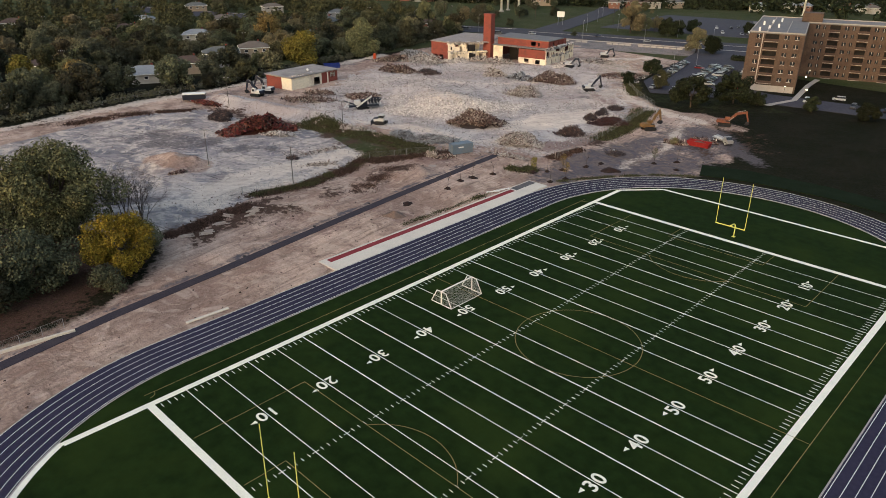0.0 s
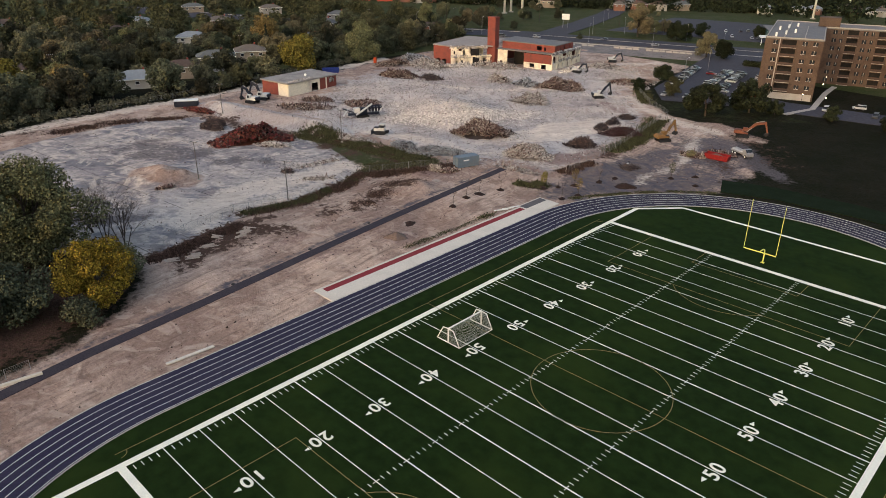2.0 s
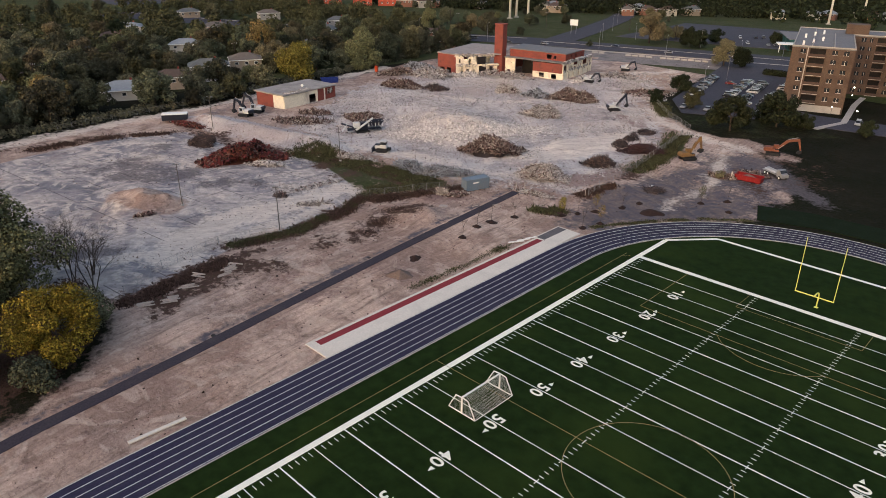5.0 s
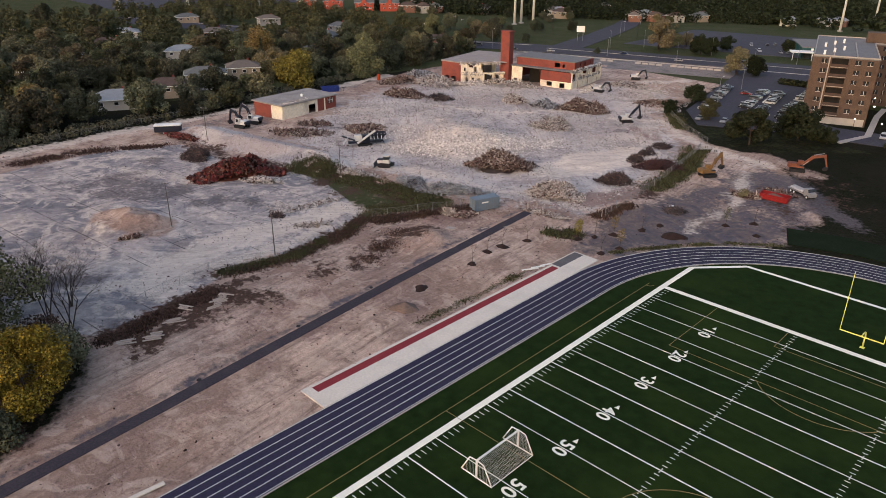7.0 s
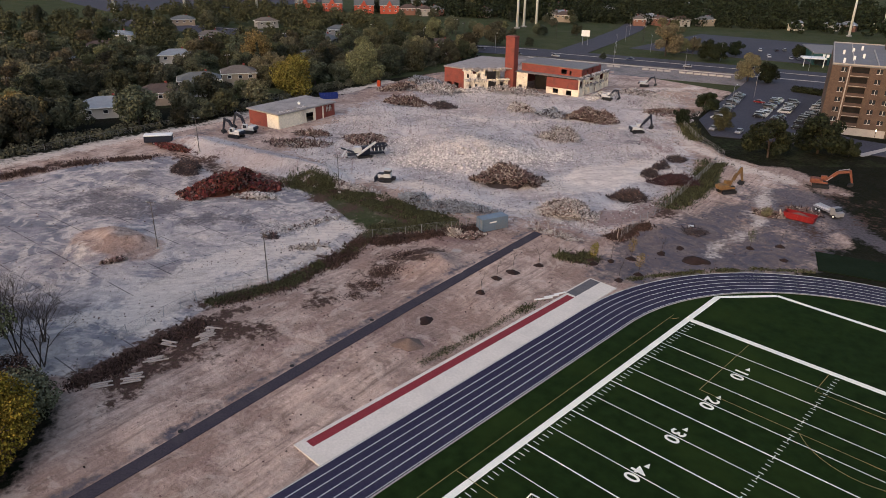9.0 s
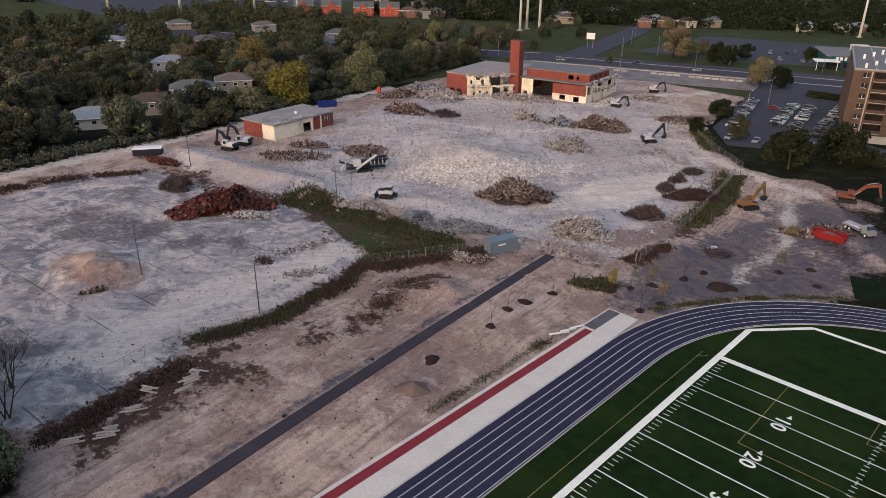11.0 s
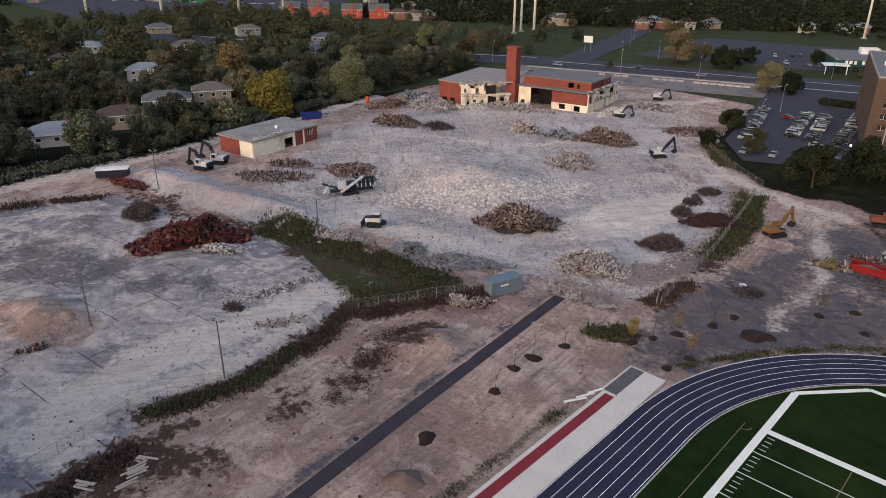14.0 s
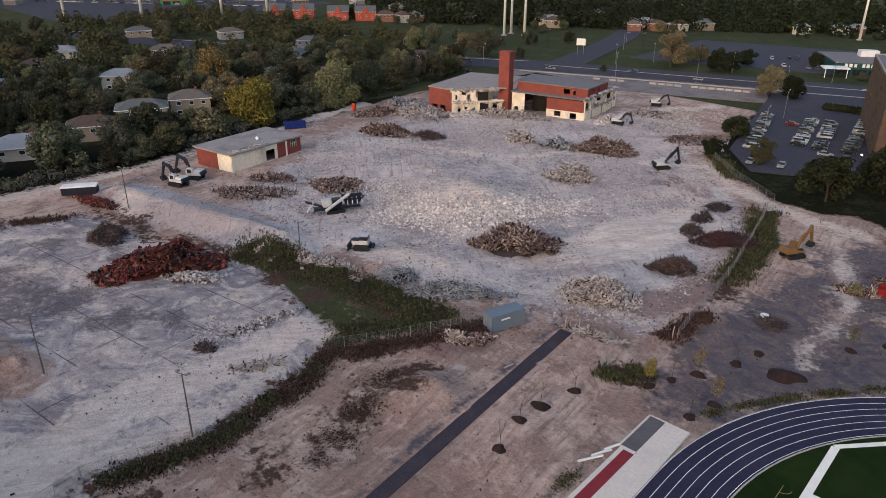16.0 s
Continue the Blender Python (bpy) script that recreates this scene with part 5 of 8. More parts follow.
def demolished_building():
    b = thing("demolished_building", "half-demolished red brick building with opened cream walls and tall chimney", "building", pose(0, 0, -0.3))
    # west wing, red end and cream inner walls
    A, B, C, D = (-153.5, 206.5), (-145, 208.5), (-138, 220.5), (-136, 225)
    W1, W2 = (-163, 240), (-153, 247)
    mb = wall_seg(MB(), A, B, 0, 8.2, holes=[(1.2, 3.2, 0.2, 2.6), (4.4, 6.4, 0.2, 2.6)])
    west = wall_seg(MB(), A, W1, 0, 8.2, holes=[(4, 6, 3, 5), (12, 14, 3, 5)])
    part("red_end_wall", mb, M_BRICK, b, "red brick end wall")
    part("red_west_wall", west, M_BRICK, b)
    tops = (8.1, 7.9, 6.4, 7.6, 8.0, 5.4, 7.2, 4.6)
    for k, top in enumerate(tops):
        p = (B[0] + (C[0] - B[0]) * k / 8, B[1] + (C[1] - B[1]) * k / 8)
        q = (B[0] + (C[0] - B[0]) * (k + 1) / 8, B[1] + (C[1] - B[1]) * (k + 1) / 8)
        bay = wall_seg(MB(), p, q, 0, top, 0.35, [(0.5, 1.5, 0, 2.2)] if k in (1, 4) else ([(0.3, 1.6, 4.6, 6.6)] if k in (3, 6) else []))
        part("cream_wall_bay", bay, M_BEIGE, b, "peeling cream plaster of a room laid open")
    part("back_room_wall", wall_seg(wall_seg(MB(), (-149.5, 212.5), (-141, 226), 0, 8.0, 0.3, [(4, 6, 4.4, 6.6), (9, 11, 0, 2.4)]), (-145, 208.8), (-149.5, 212.5), 0, 8.0), M_BEIGE, b, "cream walls of the rooms behind")
    part("cream_inner_wall", wall_seg(MB(), C, D, 0, 4.2, holes=[(0.8, 3.0, 0.2, 3.4)]), M_BEIGE, b, "peeling cream plaster of rooms laid open")
    part("floor_edge", MB().box((-141.3, 214.4, 4.0), (14.2, 0.6, 0.35), rz=59.7).box((-136.8, 222.8, 4.3), (5, 2.5, 0.3), rz=59.7), M_BEIGE, b, "broken concrete floor edge")
    part("west_roof", MB().slab([(A[0] - 0.4, A[1] - 0.4), (B[0] + 0.3, B[1] - 0.4), (C[0] + 0.4, C[1]), (-135, 226), (-146, 250), (W1[0] - 0.4, W1[1] + 0.5)], 8.15, 8.55), M_CRUSHED, b, "grey-brown dusty roof")
    # near-black floor stands in for the shade of the open rooms
    part("dark_room", MB().slab([(-152, 208.5), (-146, 210), (-139.5, 221), (-137.5, 226), (-147, 245), (-161, 238)], 0.05, 0.25), M_DEEP_SHADE, b)
    # chimney
    ch = part("chimney", MB().box((-136.6, 227.6, 10.2), (3.9, 3.9, 20.4), rz=12, bev=0.08), M_BRICK, b, "tall square red brick chimney")
    part("chimney_cap", MB().box((-136.6, 227.6, 20.6), (4.2, 4.2, 0.5), rz=12, bev=0.08), M_BRICK, ch)
    # hall
    E, F, G = (-134.3, 228.5), (-110, 236.4), (-115, 266)
    H = (-142, 258)
    L = math.hypot(F[0] - E[0], F[1] - E[1])
    front = wall_seg(MB(), E, F, 0, 2.8, holes=[(4.6, 12.6, 0, 7.2), (15.4, 17.6, 0.6, 2.4), (1.0, 2.4, 0, 2.2), (20.8, 23.0, 0.3, 2.3)])
    wall_seg(front, E, (-129.9, 229.95), 2.8, 7.2)
    part("hall_lower_wall", front, M_BEIGE, b, "stained cream lower wall of the hall")
    k = 12.6 / L
    mid = (E[0] + (F[0] - E[0]) * k, E[1] + (F[1] - E[1]) * k)
    part("hall_red_panel", wall_seg(MB(), mid, F, 2.8, 6.6, 0.5), M_BRICK, b, "red brick band over the cream wall")
    for k, top in enumerate((6.6, 7.0, 5.2, 6.9, 4.4, 6.2)):
        p = (F[0] + (G[0] - F[0]) * k / 6, F[1] + (G[1] - F[1]) * k / 6)
        q = (F[0] + (G[0] - F[0]) * (k + 1) / 6, F[1] + (G[1] - F[1]) * (k + 1) / 6)
        bay = wall_seg(MB(), p, q, 0, top, 0.35, [(0.9, 2.0, 3.4, 5.4), (2.8, 4.0, 3.4, 5.4), (1.4, 2.6, 0, 2.3)] if k % 2 else [(1.0, 3.6, 3.0, top - 0.6), (0.6, 1.6, 0.8, 2.4)])
        part("side_wall_bay", bay, M_BEIGE, b, "cream wall bay with broken window openings")
    part("hall_back_wall", wall_seg(wall_seg(MB(), G, H, 0, 7.0), H, (-140.5, 240), 0, 7.0), M_BRICK, b)
    # hall floor and partition carry the shade of the hall in their colour
    part("hall_floor", MB().slab([(-133.5, 229.5), (-111, 237), (-116, 265), (-141, 257)], 0.02, 0.2), M_DEEP_SHADE, b)
    part("inner_partition", wall_seg(MB(), (-131, 236.5), (-113, 242.5), 0, 6.6), M_DEEP_SHADE, b, "wall inside the hall, coloured near-black as shade")
    part("hall_roof", MB().slab([(-134.8, 227.8), (-109.4, 235.8), (-114.4, 266.6), (-142.6, 258.6)], 7.0, 7.4), M_ROOF, b, "grey flat roof with a ragged edge")
    up = wall_seg(MB(), (-134.2, 231.5), (-110.8, 239.2), 7.4, 10.4, holes=[(16.5, 18.6, 8.0, 9.7), (19.8, 20.6, 8.0, 9.4)])
    wall_seg(up, (-110.8, 239.2), (-113.6, 254.5), 7.4, 10.4, holes=[(5, 6.6, 8, 9.7), (10, 11.6, 8, 9.7)])
    wall_seg(up, (-113.6, 254.5), (-139, 247), 7.4, 10.4)
    part("upper_wall", up, M_BRICK, b, "red brick clerestory wall")
    part("upper_roof", MB().slab([(-134.8, 231), (-110.2, 238.8), (-113.2, 255.2), (-139.6, 247.6)], 10.4, 10.75), M_ROOF, b)
    part("roof_house", MB().box((-117.5, 258.5, 8.6), (5, 4, 2.6), rz=16, bev=0.05), M_BRICK, b)
    for k in range(7):
        x, y = F[0] + (G[0] - F[0]) * k / 6, F[1] + (G[1] - F[1]) * k / 6
        part("pilaster", MB().box((x + 0.15, y, 3.5), (0.4, 0.5, 6.4), rz=100), M_BEIGE, b)
    # thin near-black panels on the wall imitate the shade inside broken openings
    for k, (u0, u1, z0, z1) in enumerate(((9.4, 13.2, 4.4, 7.4), (10.2, 13.4, 0.3, 3.7), (4.6, 5.6, 0.3, 2.3), (1.2, 1.9, 4.9, 6.4))):
        p = (B[0] + (C[0] - B[0]) * u0 / 13.9, B[1] + (C[1] - B[1]) * u0 / 13.9)
        q = (B[0] + (C[0] - B[0]) * u1 / 13.9, B[1] + (C[1] - B[1]) * u1 / 13.9)
        part("broken_opening", wall_seg(MB(), (p[0] + 0.25, p[1] - 0.15), (q[0] + 0.25, q[1] - 0.15), z0, z1, 0.12), M_DEEP_SHADE, b)
    beams = MB()
    rr = random.Random(13)
    for _ in range(46):
        k = rr.random()
        p, q = rr.choice(((F, G), (E, F), (B, D)))
        z = rr.uniform(3.0, 8.3)
        x, y = p[0] + (q[0] - p[0]) * k, p[1] + (q[1] - p[1]) * k
        beams.cyl((x - 0.5, y + 0.4, z), (x + rr.uniform(0.3, 1.6), y - rr.uniform(0.2, 1.4), z - rr.uniform(0, 2.2)), 0.05, n=4)
    part("bent_steel", beams, M_TWIGS, b, "bent steel bars hanging from the slabs", kind="stuff")
    rag = MB()
    rr = random.Random(3)
    for _ in range(420):
        k = rr.random()
        side_ = rr.random() < 0.45
        p, q = (F, G) if side_ else (B, D)
        z = rr.choice((7.0, 7.3, 3.6)) if side_ else rr.choice((8.2, 4.2, 3.9))
        rag.box((p[0] + (q[0] - p[0]) * k + rr.uniform(-.4, .4), p[1] + (q[1] - p[1]) * k + rr.uniform(-.4, .4), z + rr.uniform(-.5, .3)), (rr.uniform(.3, 1.6), rr.uniform(.2, .7), rr.uniform(.2, 1.1)), rz=rr.uniform(0, 180), rx=rr.uniform(-40, 40))
    part("broken_edges", rag, M_STONES, b, "ragged broken edges of slabs and walls", kind="stuff")


demolished_building()


def shed():
    s = thing("brick_outbuilding", "low red brick outbuilding with flat roof and torn-open cream front", "building", pose(0, 0, -0.3))
    A, B, C, D = (-146.3, 112.9), (-134.5, 115.3), (-139.3, 139.6), (-151.5, 137.2)
    k = 0.62
    m = (A[0] + (B[0] - A[0]) * k, A[1] + (B[1] - A[1]) * k)
    part("side_wall", wall_seg(wall_seg(wall_seg(MB(), A, m, 0, 4.4), D, A, 0, 4.4, holes=[(6, 8, 1.4, 3.0), (14, 16, 1.4, 3)]), C, D, 0, 4.4), M_BRICK, s, "red brick wall")
    part("cream_corner", wall_seg(MB(), m, B, 0, 4.2), M_BEIGE, s)
    cr = wall_seg(MB(), B, (-137.55, 130.8), 0, 4.2, holes=[(11.6, 15.0, 0.3, 3.1)])
    part("cream_front", cr, M_BEIGE, s, "cream plaster front with a dark doorway")
    part("brick_front", wall_seg(MB(), (-137.55, 130.8), C, 0, 4.4, holes=[(5.0, 7.8, 2.1, 3.9)]), M_BRICK, s)
    for x in (-137.9, -138.5):
        part("pilaster", MB().box((x + 0.35, 130.5 + (-137.9 - x) * 6, 2.1), (0.5, 0.5, 4.2), rz=11), M_BEIGE, s)
    g = MB()
    for i in range(4):
        g.box((-138.6 - 0.19 * i * 0.7, 136.0 + 0.7 * i, 3.0), (0.12, 0.1, 1.8), rz=11)
    g.box((-138.95, 137.1, 3.0), (0.1, 2.9, 0.1), rz=11)
    part("window_bars", g, M_WHITE, s)
    # floor and inner wall painted near-black as the shade behind the doorway
    part("inside_floor", MB().slab([(-145.5, 113.8), (-135.4, 115.9), (-140, 138.6), (-150.6, 136.5)], 0.0, 0.2), M_DEEP_SHADE, s)
    part("inside_wall", wall_seg(MB(), (-139.5, 117), (-143, 136), 0, 4.0, 0.2), M_DEEP_SHADE, s)
    ro = part("roof", MB().slab([(-147.0, 112.2), (-134.0, 114.8), (-138.8, 140.2), (-152.2, 137.8)], 4.35, 4.75), M_DUSTY_ROOF, s, "grey flat roof, broken along one edge")
    part("roof_vent", MB().cyl((-142, 128, 4.7), (-142, 128, 5.2), 0.35, 0.3, 10).cyl((-142, 128, 5.15), (-142, 128, 5.6), 0.55, 0.2, 10), M_WHITE, ro)
    bits = MB()
    rr = random.Random(8)
    for _ in range(160):
        k = rr.random()
        bits.box((-134.8 - 2.6 * k + rr.uniform(-1.6, 0.2), 115.5 + 13 * k + rr.uniform(-.3, .3), 4.8 + rr.uniform(-.25, .1)), (rr.uniform(.2, .8), rr.uniform(.1, .4), rr.uniform(.1, .3)), rz=rr.uniform(0, 180), rx=rr.uniform(-30, 30))
    part("broken_roof_edge", bits, M_STONES, s, kind="stuff")


shed()

# ---- apartment block ----
def apartment():
    a = thing("apartment_block", "seven-storey ochre brick apartment block with dark balconies and flat roof", "apartment building", pose(-27.0, 241.0, -0.3, 0, 0, 17) @ Matrix.Scale(0.925, 4))
    H, n = 22.4, 7
    st = H / n
    W, D = 19.5, 58.0
    body = MB()
    win, frames = [], []
    fr_holes = []
    for i in range(n):
        z = 0.2 + st * i
        for x in (2.6, 12.6, 16.2):
            fr_holes.append((x, x + 1.7, z + 0.95, z + 2.45))
        fr_holes.append((5.6, 10.6, z + 0.15, z + 2.75))
    wall_seg(body, (0, 0), (W, 0), 0, H, 0.4, fr_holes)
    left_holes = []
    for i in range(n):
        z = 0.2 + st * i
        for y in range(6, 54, 8):
            left_holes.append((y, y + 1.7, z + 0.95, z + 2.45))
    wall_seg(body, (0, D), (0, 0), 0, H, 0.4, left_holes)
    wall_seg(body, (W, 0), (W, 42), 0, H, 0.4, left_holes[:5 * n])
    wall_seg(body, (W, D), (0, D), 0, H, 0.4)
    part("wall", body, M_APT, a, "ochre brick wall")
    wing = MB()
    wing_holes = []
    for i in range(n):
        z = 0.2 + st * i
        for x in range(3, 90, 11):
            wing_holes.append((x, x + 1.6, z + 0.95, z + 2.45))
            wing_holes.append((x + 2.8, x + 3.9, z + 0.95, z + 2.45))
            wing_holes.append((x + 5.4, x + 9.4, z + 0.15, z + 2.75))
    wall_seg(wing, (W, 42), (W + 92, 42), 0, H, 0.4, wing_holes)
    wall_seg(wing, (W + 92, 42), (W + 92, D), 0, H, 0.4)
    wall_seg(wing, (W + 92, D), (W, D), 0, H, 0.4)
    part("wing_wall", wing, M_APT, a, "ochre brick wing")
    part("roof", MB().slab([(-0.3, -0.3), (W + 0.3, -0.3), (W + 0.3, 41.7), (W + 92.3, 41.7), (W + 92.3, D + 0.3), (-0.3, D + 0.3)], H - 0.1, H + 0.25), M_ROOF, a, "flat grey roof with pale kerbs")
    rim = MB()
    for p, q in (((0, 0), (W, 0)), ((0, 0), (0, D)), ((W, 0), (W, 42)), ((W, 42), (W + 92, 42)), ((0, D), (W + 92, D)), ((6, 2), (6, 54)), ((13, 2), (13, 41))):
        wall_seg(rim, p, q, H + 0.2, H + 0.6, 0.3)
    part("roof_kerb", rim, M_KERB, a)
    part("lift_house", MB().box((W + 1, 47, H + 2.2), (8, 6, 3.6), bev=0.08), M_APT, a, "brown brick lift house on the roof")
    for k in range(6):
        part("roof_vent", MB().box((3 + 3 * (k % 3), 4 + 7 * k, H + 0.9), (0.7, 0.7, 1.6), bev=0.05), M_WHITE, a)
    for i in range(n):
        z = 0.2 + st * i
        for x in (2.6, 12.6, 16.2):
            w = part("window", MB().box((x + 0.85, 0.05, z + 1.7), (1.7, 0.12, 1.5)), M_GLASS, a)
            part("window_frame", MB().box((x + 0.85, -0.06, z + 1.7), (0.08, 0.1, 1.5)).box((x + 0.85, -0.1, z + 0.95), (1.8, 0.16, 0.1)), M_WHITE, w)
        if i:
            bal = part("balcony", MB().box((8.1, -0.5, z + 0.05), (5.2, 1.4, 0.18)), M_KERB, a)
            part("balcony_panel", MB().box((8.1, -1.15, z + 0.6), (5.2, 0.08, 0.95)).box((5.55, -0.5, z + 0.6), (0.08, 1.3, 0.95)).box((10.65, -0.5, z + 0.6), (0.08, 1.3, 0.95)), M_APT_B, bal)
        # balcony recess backs, here and on the wing, are coloured as shade
        part("balcony_back", MB().box((8.1, 0.9, z + 1.45), (5.0, 0.1, 2.6)), M_DEEP_SHADE, a)
        for x in range(3, 60, 11):
            for dx, ww in ((0, 1.6), (2.8, 1.1)):
                w = part("window", MB().box((W + x + dx + ww / 2, 42.05, z + 1.7), (ww, 0.12, 1.5)), M_GLASS, a)
                part("window_frame", MB().box((W + x + dx + ww / 2, 41.93, z + 1.7), (0.07, 0.1, 1.5)), M_WHITE, w)
            bal = part("balcony", MB().box((W + x + 7.4, 41.4, z + 0.05), (4.2, 1.4, 0.18)), M_KERB, a)
            part("balcony_panel", MB().box((W + x + 7.4, 40.75, z + 0.6), (4.2, 0.08, 0.95)), M_APT_B, bal)
            part("balcony_back", MB().box((W + x + 7.4, 42.9, z + 1.45), (4.0, 0.1, 2.6)), M_DEEP_SHADE, a)
        for y in range(6, 54, 8):
            part("window", MB().box((0.05, D - y - 0.85, z + 1.7), (0.12, 1.7, 1.5)), M_GLASS, a)
    part("stair_strip", MB().box((4.9, -0.25, H / 2), (0.35, 0.25, H)), M_KERB, a)
    part("porch_wall", MB().box((11.4, -0.24, 1.5), (15.5, 0.2, 2.4)), M_KERB, a, "pale ground-floor band")


apartment()


# ---- store ----
def store():
    s = thing("food_store", "low supermarket with teal fascia and grey roof", "store", pose(-86, 428, -0.2, 0, 0, 34))
    part("wall", MB().box((35, 20, 3.2), (64, 36, 6.4)), M_TEAL, s, "dark teal cladding")
    part("roof", MB().box((35, 20, 6.5), (64.6, 36.6, 0.5)), M_ROOF, s)
    part("fascia", MB().box((36, 1.85, 4.9), (62, 0.4, 3.0), bev=0.05), M_TEAL, s, "teal fascia")
    for i in range(8):
        part("shop_window", MB().box((7 + 7.6 * i, 1.9, 1.7), (6.4, 0.25, 2.8)), M_GLASS, s)
    part("entrance_canopy", MB().box((2, -2.5, 4.6), (12, 8, 0.6), bev=0.08), M_WHITE, s, "white entrance canopy")
    for x in (-3, 7):
        part("canopy_post", MB().cyl((x, -6, 0), (x, -6, 4.4), 0.2), M_WHITE, s)
    x = 8.0
    for k, w in enumerate((1.3, 1.5, 1.3, 0, 1.3, 1.5, 1.5, 1.4)):
        if w:
            part("sign_mark", MB().box((x, 1.55, 5.2), (w, 0.15, 1.7), bev=0.1), M_WHITE, s, "white sign shape")
        x += max(1.0, w) + 0.7
    part("sign_board", MB().box((46, 1.55, 4.9), (16, 0.15, 1.0)), M_WHITE, s)
    part("roof_unit", MB().box((24, 26, 8.2), (9, 6, 3.2), bev=0.1), M_WHITE, s)


store()


# ---- piles and rubble ----
def heap_mesh(name, rx, ry, h, seed, n=26, power=1.3):
    """A rounded heap with an uneven outline and surface."""
    rng = np.random.RandomState(seed)
    ph = rng.rand(6) * 6.28
    vs, fs = [], []
    for j in range(n + 1):
        r = j / n
        for i in range(2 * n):
            a = math.pi * i / n
            edge = 1 + 0.12 * math.sin(2 * a + ph[0]) + 0.09 * math.sin(3 * a + ph[1]) + 0.06 * math.sin(5 * a + ph[2])
            x, y = rx * edge * r * math.cos(a), ry * edge * r * math.sin(a)
            z = h * (1 - r ** power) ** 1.1 if r < 1 else 0
            z *= 1 + 0.25 * noise.noise(Vector((x * 0.45 + seed, y * 0.45, 1.7)))
            z += 0.18 * h ** 0.5 * noise.noise(Vector((x * 1.1, y * 1.1 + seed, 5.1))) * (1 - r)
            vs.append((x, y, z - 0.4 * r - 0.05))
    for j in range(n):
        for i in range(2 * n):
            k = (i + 1) % (2 * n)
            fs.append((j * 2 * n + i, j * 2 * n + k, (j + 1) * 2 * n + k, (j + 1) * 2 * n + i))
    me = bpy.data.meshes.new(name)
    me.from_pydata(vs, [], fs)
    me.polygons.foreach_set("use_smooth", [True] * len(me.polygons))
    return me


def scatter_mesh(name, places, dims, seed, tilt=1.0):
    """Many small tilted blocks or bars as one mesh; places (n, 3), dims (n, 3)."""
    rng = np.random.RandomState(seed)
    n = len(places)
    q = rng.normal(size=(n, 4)) * np.array([1.0, tilt, tilt, 1.0])
    q /= np.linalg.norm(q, axis=1)[:, None]
    w, x, y, z = q.T
    R = np.stack([np.stack([1 - 2 * (y * y + z * z), 2 * (x * y - z * w), 2 * (x * z + y * w)], -1),
                  np.stack([2 * (x * y + z * w), 1 - 2 * (x * x + z * z), 2 * (y * z - x * w)], -1),
                  np.stack([2 * (x * z - y * w), 2 * (y * z + x * w), 1 - 2 * (x * x + y * y)], -1)], 1)
    c = np.array([(i, j, k) for i in (-.5, .5) for j in (-.5, .5) for k in (-.5, .5)])
    jit = 1 + rng.uniform(-0.35, 0.15, size=(n, 8, 1))
    loc = c[None] * np.array(dims)[:, None, :] * jit
    v = np.einsum('nij,nkj->nki', R, loc) + np.array(places)[:, None, :]
    f = np.array([(0, 1, 3, 2), (4, 6, 7, 5), (0, 4, 5, 1), (2, 3, 7, 6), (0, 2, 6, 4), (1, 5, 7, 3)])
    faces = (f[None] + (np.arange(n) * 8)[:, None, None]).reshape(-1, 4)
    me = bpy.data.meshes.new(name)
    me.from_pydata(v.reshape(-1, 3).tolist(), [], faces.tolist())
    return me


